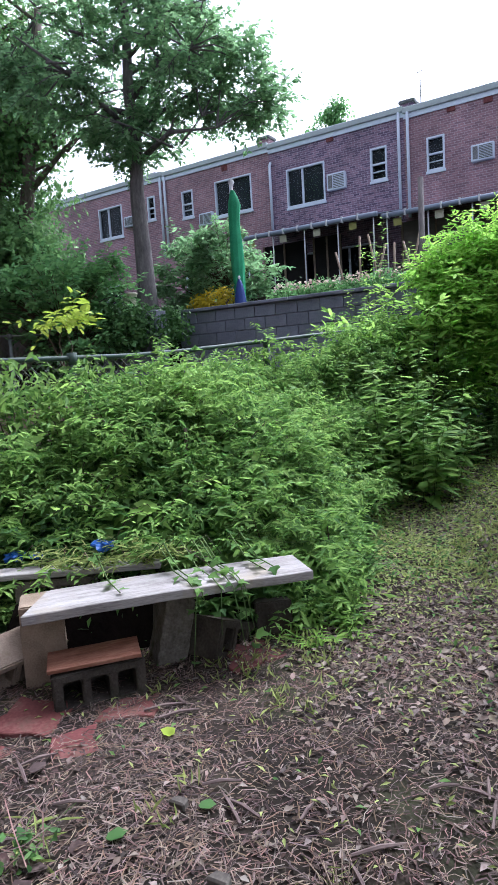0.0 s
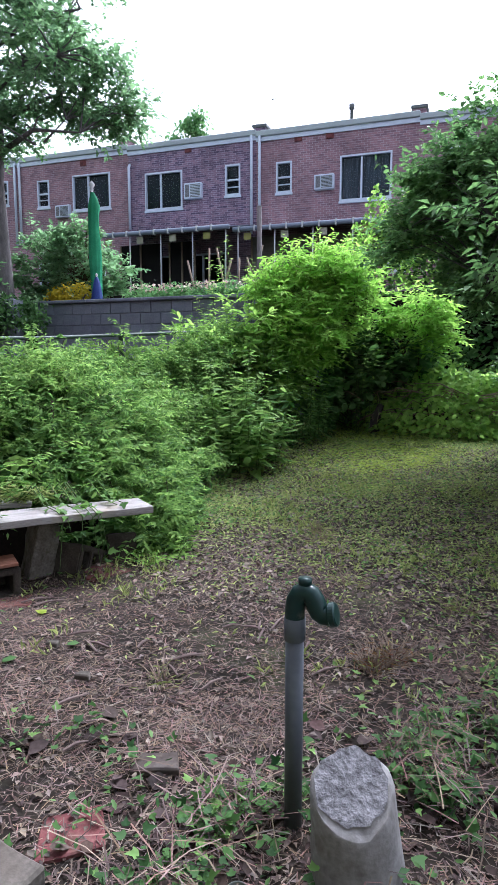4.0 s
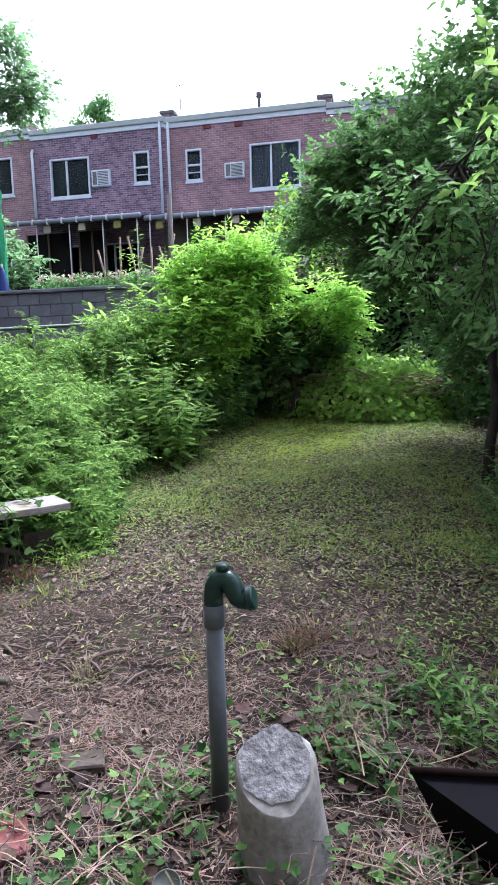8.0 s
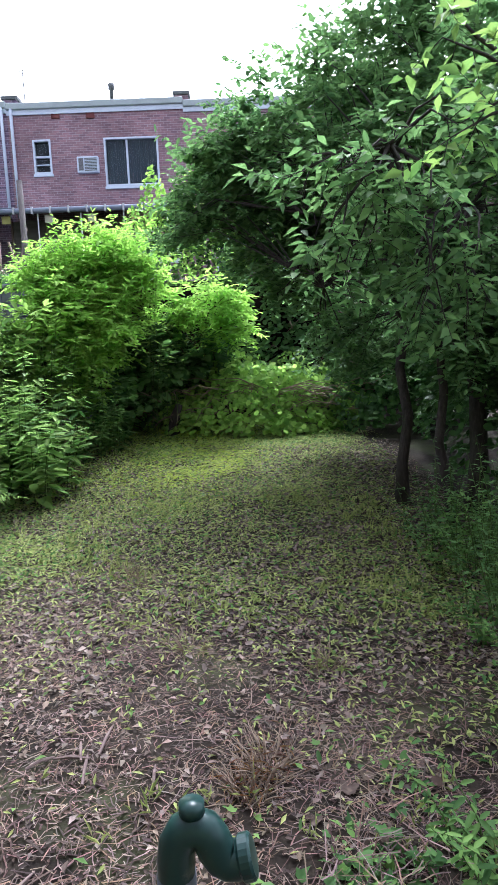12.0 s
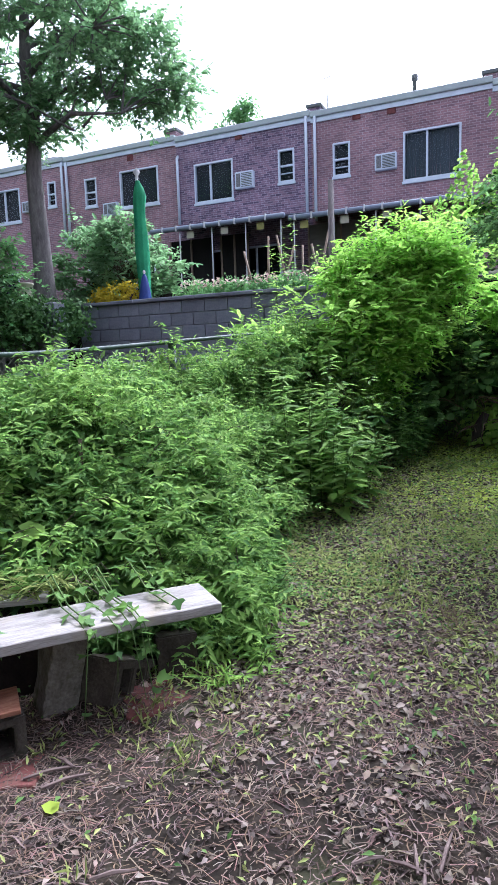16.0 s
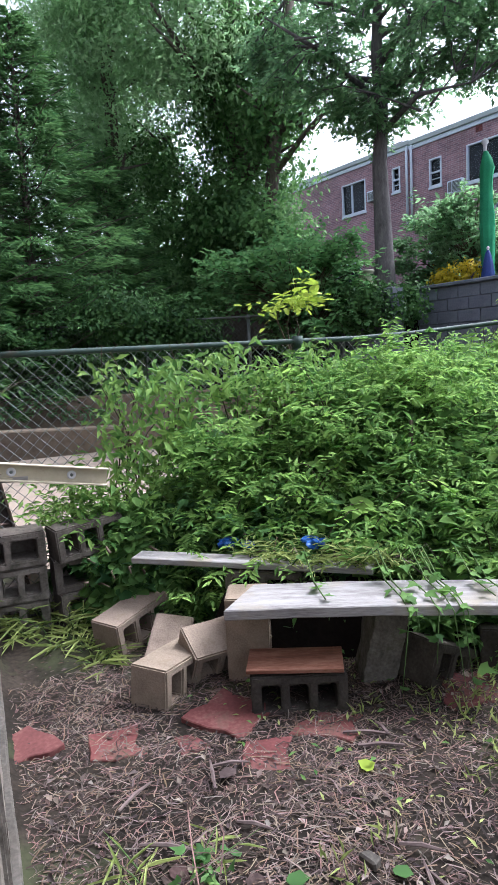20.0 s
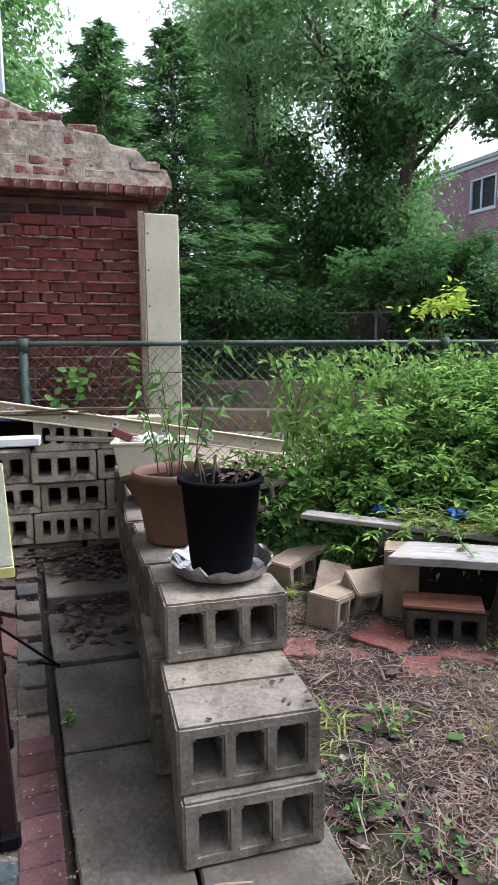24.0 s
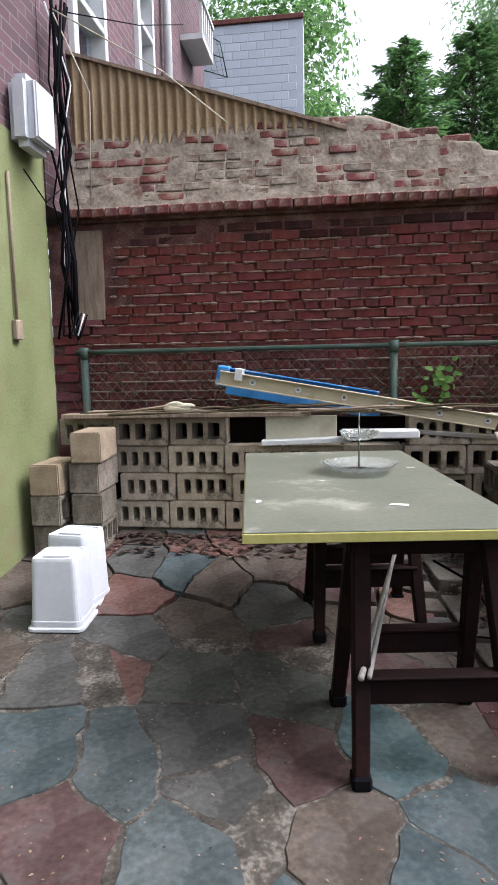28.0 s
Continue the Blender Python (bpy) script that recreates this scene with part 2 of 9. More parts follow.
M_cream = mat("cream_panel", [(0.40, 0.38, 0.29), (0.52, 0.495, 0.39)], 3, 0.6, fine=40, bump=0.1, stains=(4, 0.2, (0.4, 0.36, 0.27)))
M_grey = mat("grey_masonry", [(0.10, 0.115, 0.14), (0.15, 0.165, 0.195), (0.20, 0.215, 0.245)], 2.5, 0.9, fine=30, bump=0.4, vary=0.12, stains=(1.8, 0.35, (0.08, 0.085, 0.08)))
M_green_wall = mat("pale_green_stucco", [(0.10, 0.115, 0.05), (0.145, 0.165, 0.075), (0.185, 0.20, 0.105)], 2.5, 0.85, fine=60, bump=0.45, stains=(2.6, 0.5, (0.15, 0.145, 0.075)))
M_board = mat("weathered_board", [(0.12, 0.11, 0.10), (0.255, 0.24, 0.225), (0.36, 0.35, 0.33)], 3, 0.85, fine=24, bump=0.35, stretch=(1, 9, 9), stains=(4, 0.3, (0.27, 0.24, 0.19)))
M_wetwood = mat("red_brown_wood", [(0.07, 0.025, 0.016), (0.15, 0.062, 0.036), (0.25, 0.13, 0.085)], 3, 0.7, fine=22, bump=0.4, stretch=(1.5, 9, 9))
M_rough_wood = mat("grey_brown_wood", [(0.12, 0.085, 0.06), (0.22, 0.17, 0.13), (0.32, 0.26, 0.2)], 3, 0.9, fine=26, bump=0.4, stretch=(9, 9, 1.2))
M_green_top = mat("grey_green_tabletop", [(0.085, 0.092, 0.07), (0.118, 0.124, 0.096), (0.15, 0.155, 0.122)], 2.5, 0.5, fine=50, bump=0.06, stains=(3, 0.2, (0.28, 0.28, 0.24)))
M_yellow_edge = mat("yellow_green_edge", [(0.26, 0.25, 0.07), (0.37, 0.34, 0.13)], 6, 0.7, fine=50, bump=0.15)
M_saw = mat("dark_brown_plastic", [(0.006, 0.004, 0.004), (0.011, 0.006, 0.006), (0.020, 0.009, 0.008)], 5, 0.65, fine=60, bump=0.06, spec=0.04)
M_pvc = mat("grey_pvc", [(0.055, 0.064, 0.075), (0.088, 0.10, 0.115)], 6, 0.45, fine=40, bump=0.06, spec=0.25)
M_dgreen = mat("dark_green_plastic", [(0.007, 0.022, 0.020), (0.013, 0.036, 0.032)], 5, 0.3, fine=40, bump=0.05, stains=(14, 0.15, (0.08, 0.09, 0.07)))
M_stone = mat("grey_stone", [(0.10, 0.096, 0.088), (0.19, 0.186, 0.178), (0.28, 0.28, 0.276)], 7, 0.9, fine=60, bump=0.6, stains=(9, 0.5, (0.12, 0.11, 0.095)))
M_pit = mat("broken_stone_face", [(0.06, 0.06, 0.063), (0.17, 0.17, 0.178), (0.30, 0.30, 0.31)], 40, 0.95, fine=120, bump=1.0)
M_stem = mat("green_stem", [(0.04, 0.075, 0.02), (0.09, 0.15, 0.04)], 6, 0.8, fine=60, bump=0.1)
M_redtile = mat("red_tile", [(0.07, 0.022, 0.021), (0.125, 0.038, 0.035), (0.19, 0.085, 0.076)], 5, 0.85, fine=60, bump=0.3, vary=0.1, stains=(6, 0.4, (0.12, 0.07, 0.05)))
M_terra = mat("terracotta_plastic", [(0.10, 0.055, 0.04), (0.135, 0.072, 0.052), (0.165, 0.095, 0.07)], 4, 0.6, fine=50, bump=0.1, stains=(8, 0.2, (0.1, 0.06, 0.045)))
M_black = mat("black_plastic", [(0.003, 0.003, 0.004), (0.006, 0.006, 0.008)], 4, 0.75, fine=50, bump=0.03, spec=0.03)
M_foil = mat("crumpled_foil", [(0.3, 0.3, 0.31), (0.48, 0.48, 0.5)], 20, 0.3, metal=1.0, fine=90, bump=0.5)
# soil, blackened so the heaps made of it pass for deep shade
M_soil_shade = mat("soil", [(0.004, 0.003, 0.0025), (0.014, 0.010, 0.008)], 20, 0.95, fine=90, bump=0.9, spec=0.08)
M_steel = mat("galvanised_steel", [(0.12, 0.135, 0.125), (0.19, 0.21, 0.195)], 6, 0.55, metal=0.5, fine=60, bump=0.1, stains=(9, 0.3, (0.12, 0.15, 0.12)))
M_greenpipe = mat("green_grey_pipe", [(0.025, 0.045, 0.036), (0.055, 0.085, 0.07)], 6, 0.6, metal=0.0, fine=60, bump=0.12, stains=(9, 0.3, (0.06, 0.06, 0.045)))
M_alu = mat("cream_fibreglass", [(0.40, 0.355, 0.25), (0.50, 0.45, 0.335)], 5, 0.55, fine=60, bump=0.06, stains=(9, 0.25, (0.36, 0.31, 0.22)))
M_bluefg = mat("blue_fibreglass", [(0.03, 0.16, 0.42), (0.06, 0.26, 0.58)], 6, 0.5, fine=60, bump=0.08, stains=(11, 0.25, (0.4, 0.45, 0.5)))
M_corr = mat("tan_corrugated", [(0.21, 0.15, 0.085), (0.285, 0.21, 0.125), (0.35, 0.265, 0.17)], 2, 0.6, fine=40, bump=0.08, stains=(3, 0.25, (0.24, 0.17, 0.1)))
M_bark = mat("bark", [(0.055, 0.045, 0.038), (0.11, 0.092, 0.075), (0.17, 0.145, 0.12)], 6, 0.95, fine=30, bump=0.9, stretch=(3, 3, 0.7))
M_greybark = mat("grey_bark", [(0.06, 0.055, 0.055), (0.12, 0.11, 0.108), (0.19, 0.175, 0.17)], 6, 0.95, fine=30, bump=0.9, stretch=(3, 3, 0.7))
M_twig = mat("twig", [(0.045, 0.035, 0.022), (0.09, 0.075, 0.045)], 6, 0.9, fine=60, bump=0.3)
M_cane = mat("dry_cane", [(0.15, 0.11, 0.08), (0.27, 0.21, 0.155)], 8, 0.9, fine=60, bump=0.1)
M_straw = mat("dry_straw", [(0.075, 0.052, 0.042), (0.185, 0.138, 0.108)], 8, 0.9, fine=60, bump=0.1, island=0.75)
M_dryleaf = mat("dry_leaves", [(0.022, 0.014, 0.012), (0.05, 0.034, 0.028), (0.10, 0.073, 0.06)], 8, 0.85, fine=60, bump=0.15, island=0.5)
M_rust = mat("rusty_dry_grass", [(0.13, 0.07, 0.035), (0.30, 0.18, 0.09)], 8, 0.9, fine=60, bump=0.1, island=0.5)
M_paleleaf = mat("pale_dry_leaves", [(0.085, 0.066, 0.052), (0.16, 0.13, 0.104), (0.24, 0.20, 0.165)], 8, 0.85, fine=60, bump=0.15, island=0.5)
M_awning = mat("awning_sheet", [(0.16, 0.19, 0.25), (0.24, 0.28, 0.35)], 2, 0.5, fine=20, bump=0.05)
M_joint = mat("joint_dirt", [(0.018, 0.016, 0.013), (0.06, 0.053, 0.045), (0.22, 0.20, 0.175)], 9, 0.95, fine=60, bump=0.9)
M_edge = mat("maroon_edging_brick", [(0.028, 0.013, 0.013), (0.055, 0.025, 0.025), (0.095, 0.05, 0.047)], 8, 0.92, fine=90, bump=0.6, vary=0.2)
M_wetbark = mat("wet_dark_bark", [(0.014, 0.012, 0.011), (0.035, 0.031, 0.027), (0.07, 0.062, 0.054)], 6, 0.95, fine=30, bump=0.9, stretch=(3, 3, 0.7))
# dirty concrete, darkened further to carry the shade under the bench
M_dirty_shade = mat("dirty_shaded_concrete", [(0.022, 0.019, 0.015), (0.05, 0.043, 0.034), (0.09, 0.078, 0.063)], 7, 0.95, fine=90, bump=0.7, vary=0.2, stains=(6, 0.5, (0.03, 0.03, 0.02)))
# near black for the panels that stand for shade under the awning
M_porch_shade = mat("porch_shade_black", [(0.008, 0.008, 0.009), (0.02, 0.018, 0.018)], 2, 0.9, fine=20, bump=0.1)
M_net = mat("green_cloth", [(0.015, 0.17, 0.075), (0.045, 0.32, 0.15)], 6, 0.8, fine=60, bump=0.3)
M_blue = mat("blue_plastic", [(0.015, 0.03, 0.13), (0.03, 0.06, 0.22)], 5, 0.45, fine=40, bump=0.1)
M_bluebag = mat("bright_blue_plastic", [(0.01, 0.05, 0.21), (0.02, 0.095, 0.34)], 8, 0.35, fine=40, bump=0.2)
M_bin = mat("white_translucent_plastic", [(0.42, 0.44, 0.48), (0.52, 0.54, 0.58)], 3, 0.35, fine=40, bump=0.04)
M_roof = mat("far_roof", [(0.10, 0.11, 0.11), (0.17, 0.18, 0.18)], 2, 0.8, fine=20, bump=0.1)
M_cornice = mat("grey_green_cornice", [(0.33, 0.38, 0.38), (0.43, 0.48, 0.48)], 2, 0.6, fine=20, bump=0.05)
M_whiteblock = mat("pale_painted_block", [(0.42, 0.46, 0.54), (0.50, 0.54, 0.61)], 2, 0.8, fine=20, bump=0.2, vary=0.05)
M_curtain = mat("dark_curtain", [(0.012, 0.014, 0.017), (0.03, 0.034, 0.038)], 2, 0.9, fine=20, bump=0.2, stretch=(12, 1, 0.5))
M_pane = glass_mat("window_glass", (0.80, 0.88, 0.94), 0.015)
M_pane.node_tree.nodes["Principled BSDF"].inputs["IOR"].default_value = 1.18
M_blind = mat("grey_blue_blind", [(0.03, 0.042, 0.05), (0.06, 0.078, 0.088)], 2, 0.8, fine=20, bump=0.3, stretch=(14, 1, 0.4))
M_porch = mat("grey_beige_siding", [(0.13, 0.125, 0.115), (0.21, 0.20, 0.185)], 2, 0.8, fine=30, bump=0.2, stretch=(1, 1, 6))
LF_weed = leaf_mat("weed_leaf", (0.034, 0.10, 0.028), (0.215, 0.385, 0.10), 0.48, 0.55)
LF_bright = leaf_mat("bright_leaf", (0.14, 0.31, 0.06), (0.44, 0.67, 0.15), 0.62, 0.55)
LF_feather = leaf_mat("lime_bush_leaf", (0.19, 0.42, 0.06), (0.48, 0.74, 0.15), 0.62, 0.55)
# ivy green; also the dark green that paints shade inside the thicket
LF_ivy_shade = leaf_mat("ivy_and_shade_leaf", (0.014, 0.050, 0.016), (0.095, 0.20, 0.055), 0.3, 0.55)
LF_dark = leaf_mat("dark_tree_leaf", (0.045, 0.12, 0.042), (0.21, 0.38, 0.125), 0.55, 0.55)
LF_ginkgo = leaf_mat("maple_leaf", (0.08, 0.22, 0.08), (0.27, 0.50, 0.18), 0.48)
LF_conifer = leaf_mat("conifer_needle", (0.04, 0.115, 0.045), (0.22, 0.40, 0.14), 0.42)
LF_shade = leaf_mat("shade_tree_leaf", (0.10, 0.21, 0.10), (0.30, 0.49, 0.23), 0.66)
LF_mid = leaf_mat("fresh_weed_leaf", (0.055, 0.155, 0.038), (0.315, 0.50, 0.12), 0.55, 0.55)
LF_haze = leaf_mat("airy_tree_leaf", (0.20, 0.36, 0.16), (0.44, 0.62, 0.32), 0.62)
LF_yellow = leaf_mat("yellow_leaf", (0.45, 0.36, 0.02), (0.65, 0.55, 0.05), 0.4)
LF_lime = leaf_mat("lime_leaf", (0.22, 0.34, 0.03), (0.44, 0.54, 0.09), 0.45)
LF_grass = leaf_mat("grass_blade", (0.14, 0.20, 0.05), (0.46, 0.52, 0.18), 0.4)
LF_flower = leaf_mat("pale_petals", (0.55, 0.35, 0.34), (0.75, 0.70, 0.58), 0.3)


# ---- foliage ----
def leaf_mesh(name, pos, out, size, ma, seed=1, aspect=0.55, up=0.6, fold=0.25, spread=0.9, droop=0.0, round_tip=False, dirs=None):
    """One mesh of many small folded leaves at the places pos, facing out and up."""
    r = np.random.RandomState(seed)
    pos, out = np.asarray(pos, float), np.asarray(out, float)
    n = len(pos)
    size = np.asarray(size, float) * (0.65 + 0.7 * r.rand(n)) if np.ndim(size) else size * (0.65 + 0.7 * r.rand(n))
    nor = out + r.normal(0, spread, (n, 3)) * 0.7
    nor[:, 2] += up
    nor /= np.linalg.norm(nor, axis=1)[:, None] + 1e-9
    d = r.normal(0, 1, (n, 3)) + out * 0.8
    d[:, 2] -= droop
    if dirs is not None:
        d = np.asarray(dirs, float) + r.normal(0, 0.22, (n, 3))
    d -= nor * (d * nor).sum(1)[:, None]
    d /= np.linalg.norm(d, axis=1)[:, None] + 1e-9
    s = np.cross(nor, d)
    ln, wd = size[:, None], (size * aspect)[:, None]
    if round_tip == "lobed":
        at = lambda a, c, f: pos + d * ln * a + s * wd * c + nor * ln * fold * f
        vs = np.stack([pos, at(0.05, 0.36, 0.1), at(0.36, 0.58, 0.3), at(0.46, 0.27, 0.1), pos + d * ln - nor * ln * 0.1, at(0.46, -0.27, 0.1), at(0.36, -0.58, 0.3), at(0.05, -0.36, 0.1)], 1)
        k, tri = 8, np.array([[0, 1, 2], [0, 2, 3], [0, 3, 4], [0, 4, 5], [0, 5, 6], [0, 6, 7]])
    elif round_tip:
        vs = np.stack([pos, pos + d * ln * 0.35 + s * wd * 0.5 + nor * ln * fold * 0.3, pos + d * ln * 0.85 + s * wd * 0.35 + nor * ln * fold * 0.15, pos + d * ln * 1.0,
                       pos + d * ln * 0.85 - s * wd * 0.35 + nor * ln * fold * 0.15, pos + d * ln * 0.35 - s * wd * 0.5 + nor * ln * fold * 0.3], 1)
        k, tri = 6, np.array([[0, 1, 2], [0, 2, 3], [0, 3, 4], [0, 4, 5]])
    else:
        vs = np.stack([pos, pos + d * ln * 0.42 + s * wd * 0.5 + nor * ln * fold * 0.3, pos + d * ln - nor * ln * 0.12, pos + d * ln * 0.42 - s * wd * 0.5 + nor * ln * fold * 0.3], 1)
        k, tri = 4, np.array([[0, 1, 2], [0, 2, 3]])
    return tri_mesh(name, vs.reshape(-1, 3), (tri[None] + np.arange(n)[:, None, None] * k).reshape(-1, 3), ma)


def tri_mesh(name, vs, tri, ma):
    me = bpy.data.meshes.new(name)
    me.vertices.add(len(vs))
    me.vertices.foreach_set("co", np.asarray(vs, np.float32).ravel())
    me.loops.add(len(tri) * 3)
    me.loops.foreach_set("vertex_index", np.asarray(tri, np.int32).ravel())
    me.polygons.add(len(tri))
    me.polygons.foreach_set("loop_start", np.arange(0, len(tri) * 3, 3, dtype=np.int32))
    me.update(calc_edges=True)
    me.materials.append(ma)
    return me


def clumps(blobs, seed, per=40, clump=0.12, shell=0.35, low=-1.0):
    """Leaf places in clumps near the surface of ellipsoids: blobs of (centre, radii, number of clumps)."""
    r = np.random.RandomState(seed)
    ps, os_ = [], []
    for c, rad, num in blobs:
        c, rad = np.array(c, float), np.array(rad, float)
        d = r.normal(0, 1, (num, 3))
        d /= np.linalg.norm(d, axis=1)[:, None]
        d = d[d[:, 2] > low]
        k = 1 - shell * r.rand(len(d)) ** 1.5 + 0.10 * r.normal(0, 1, len(d))
        cc = c + d * rad * k[:, None]
        g = r.normal(0, 1, (len(d), per, 3)) * clump * np.array([1, 1, 0.6])
        ps.append((cc[:, None] + g).reshape(-1, 3))
        o = d[:, None] + 0.4 * g / clump
        os_.append(o.reshape(-1, 3))
    return np.concatenate(ps), np.concatenate(os_)


def sprays(origins, blobs, seed, twigs=6, twig=0.35, per=11, droop=0.4, pinnate=0, r0=0.012):
    """Leafy branches from the nearest origin to ends spread in ellipsoids of (centre, radii, number).
    Gives the wood as a B, and the places and ways of the leaves along the twigs."""
    rn = random.Random(seed)
    b, ps, ds = B(), [], []
    g = lambda: Vec((rn.gauss(0, 1), rn.gauss(0, 1), rn.gauss(0, 1)))
    origins = [Vec(o) for o in origins]
    for c, rad, num in blobs:
        for _ in range(num):
            v = g().normalized() * rn.uniform(0.35, 1.0) ** 0.6
            end = Vec((c[0] + v.x * rad[0], c[1] + v.y * rad[1], c[2] + v.z * rad[2]))
            o = min(origins, key=lambda q: (q - end).length + 0.4 * max(0.0, q.z - end.z) + rn.uniform(0, 0.3))
            mid = o.lerp(end, 0.55) + Vec((0, 0, 0.10 * (end - o).length)) + g() * 0.04
            b.tube([o, mid, end], [r0, r0 * 0.6, r0 * 0.2], 4, False)
            way = (end - mid).normalized()
            for k in range(twigs):
                f = rn.uniform(0.25, 1.0)
                q = mid.lerp(end, f)
                tw = (way * 0.55 + g() * 0.6 + Vec((0, 0, 0.12 - 0.3 * droop))).normalized()
                e = q + tw * twig * rn.uniform(0.6, 1.2)
                b.tube([q, e], [r0 * 0.22, r0 * 0.08], 3, False)
                side = tw.cross(Vec((0, 0, 1)))
                side = side.normalized() if side.length > 0.05 else Vec((1, 0, 0))
                for j in range(per):
                    p = q.lerp(e, 0.12 + 0.88 * (j + rn.random() * 0.6) / per)
                    sg = 1 if j % 2 else -1
                    d = side * sg * rn.uniform(0.6, 1.0) + tw * 0.65 + Vec((0, 0, -droop * rn.random())) + g() * 0.12
                    if j == per - 1:
                        d = tw.copy()
                    if not pinnate:
                        ps.append(tuple(p))
                        ds.append(tuple(d))
                        continue
                    d.normalize()
                    ls = d.cross(Vec((0, 0, 1)))
                    ls = ls.normalized() if ls.length > 0.05 else Vec((0, 1, 0))
                    ln = rn.uniform(0.16, 0.26)
                    for m in range(pinnate):
                        fm = 0.2 + 0.8 * m / pinnate
                        at_ = p + d * ln * fm + Vec((0, 0, -0.25 * ln * fm * fm))
                        for sg2 in (1, -1):
                            ps.append(tuple(at_))
                            ds.append(tuple(ls * sg2 + d * 0.45 + Vec((0, 0, -0.25))))
                    ps.append(tuple(p + d * ln + Vec((0, 0, -0.25 * ln))))
                    ds.append(tuple(d + Vec((0, 0, -0.4))))
    return b, np.array(ps), np.array(ds)


def shrub(name, origins, blobs, label, ma, leaf, seed, category="bush", aspect=0.5, bark=None, trunk=(), shape=True, group="", up=0.9, spread=0.55, **kw):
    """A woody plant: trunks, branches and leaves set along its twigs."""
    t = thing(name, pose(0, 0, 0), label, category, group)
    tb = B()
    for args in trunk:
        origins = list(origins) + [tuple(q) for q in limbs(tb, *args)]
    b, p, d = sprays(origins, blobs, seed, **kw)
    if trunk:
        part("trunk", tb.mesh("trunk", bark or M_twig, True), t)
    part("branch_growth", b.mesh("branch_growth", bark or M_twig, True), t, kind="stuff")
    part("crown" if trunk else "leaves", leaf_mesh("crown", p, d * (1, 1, 0) * 0.12, leaf, ma, seed, aspect, up=up, spread=spread, dirs=d, round_tip=shape, fold=0.3), t)
    return t


def limbs(b, base, top, r0, r1, count, reach, seed, start=0.45, rise=0.5, n=8, wob=0.05):
    """A tapered trunk from base to top with limbs; returns their tips."""
    rn = random.Random(seed)
    base, top = Vec(base), Vec(top)
    pts = [base.lerp(top, i / 8) + Vec((rn.uniform(-wob, wob), rn.uniform(-wob, wob), 0)) * (1 if 0 < i < 8 else 0) for i in range(9)]
    b.tube(pts, [r0 + (r1 - r0) * (i / 8) ** 0.8 + (0.35 * r0 if i == 0 else 0) for i in range(9)], 12)
    tips = []
    for k in range(count):
        f = start + (1 - start) * (k + rn.random()) / count
        p = base.lerp(top, f)
        a = k * 2.4 + rn.uniform(-0.4, 0.4)
        ln = reach * (1.1 - 0.6 * f) * rn.uniform(0.7, 1.2)
        e = p + Vec((math.cos(a) * ln, math.sin(a) * ln, rise * ln * rn.uniform(0.6, 1.3)))
        mid = p.lerp(e, 0.5) + Vec((0, 0, 0.12 * ln)) + Vec((rn.uniform(-1, 1), rn.uniform(-1, 1), 0)) * 0.08 * ln
        rr = (r0 + (r1 - r0) * f) * 0.5
        b.tube([p, mid, e], [rr, rr * 0.6, rr * 0.15], 6)
        tips += [mid, e]
        for j in range(2):
            q = p.lerp(e, rn.uniform(0.4, 0.8))
            e2 = q + Vec((rn.uniform(-1, 1), rn.uniform(-1, 1), rn.uniform(0, 0.8))) * ln * 0.4
            b.tube([q, e2], [rr * 0.4, rr * 0.1], 5)
            tips.append(e2)
    return tips


def brick_mat(name, c1, c2, mortar, value=0.1):
    """Far brickwork: courses of 68 mm, stretchers of 203 mm."""
    ma = bpy.data.materials.new(name)
    ma.use_nodes = True
    n, l = ma.node_tree.nodes, ma.node_tree.links
    bsdf = n["Principled BSDF"]
    tc, sp, cb = n.new("ShaderNodeTexCoord"), n.new("ShaderNodeSeparateXYZ"), n.new("ShaderNodeCombineXYZ")
    l.new(tc.outputs["Object"], sp.inputs[0])
    l.new(sp.outputs[0], cb.inputs[0])
    l.new(sp.outputs[2], cb.inputs[1])
    br = n.new("ShaderNodeTexBrick")
    br.inputs["Scale"].default_value = 1.0
    br.inputs["Brick Width"].default_value, br.inputs["Row Height"].default_value = 0.22, 0.075
    br.inputs["Mortar Size"].default_value, br.inputs["Mortar Smooth"].default_value = 0.006, 0.3
    br.inputs["Bias"].default_value = -0.1
    br.inputs["Color1"].default_value, br.inputs["Color2"].default_value, br.inputs["Mortar"].default_value = (*c1, 1), (*c2, 1), (*mortar, 1)
    l.new(cb.outputs[0], br.inputs["Vector"])
    ns = n.new("ShaderNodeTexNoise")
    ns.inputs["Scale"].default_value, ns.inputs["Detail"].default_value = 0.7, 7
    l.new(tc.outputs["Object"], ns.inputs["Vector"])
    mr = n.new("ShaderNodeMapRange")
    l.new(ns.outputs[0], mr.inputs[0])
    mr.inputs[1].default_value, mr.inputs[2].default_value, mr.inputs[3].default_value, mr.inputs[4].default_value = 0.3, 0.7, 0.75, 1.25
    hv = n.new("ShaderNodeHueSaturation")
    l.new(br.outputs[0], hv.inputs["Color"])
    l.new(mr.outputs[0], hv.inputs["Value"])
    l.new(hv.outputs[0], bsdf.inputs["Base Color"])
    bsdf.inputs["Roughness"].default_value = 0.9
    bp = n.new("ShaderNodeBump")
    bp.inputs["Strength"].default_value, bp.inputs["Distance"].default_value = 0.4, 0.01
    bp.invert = True
    l.new(br.outputs["Fac"], bp.inputs["Height"])
    l.new(bp.outputs[0], bsdf.inputs["Normal"])
    return ma


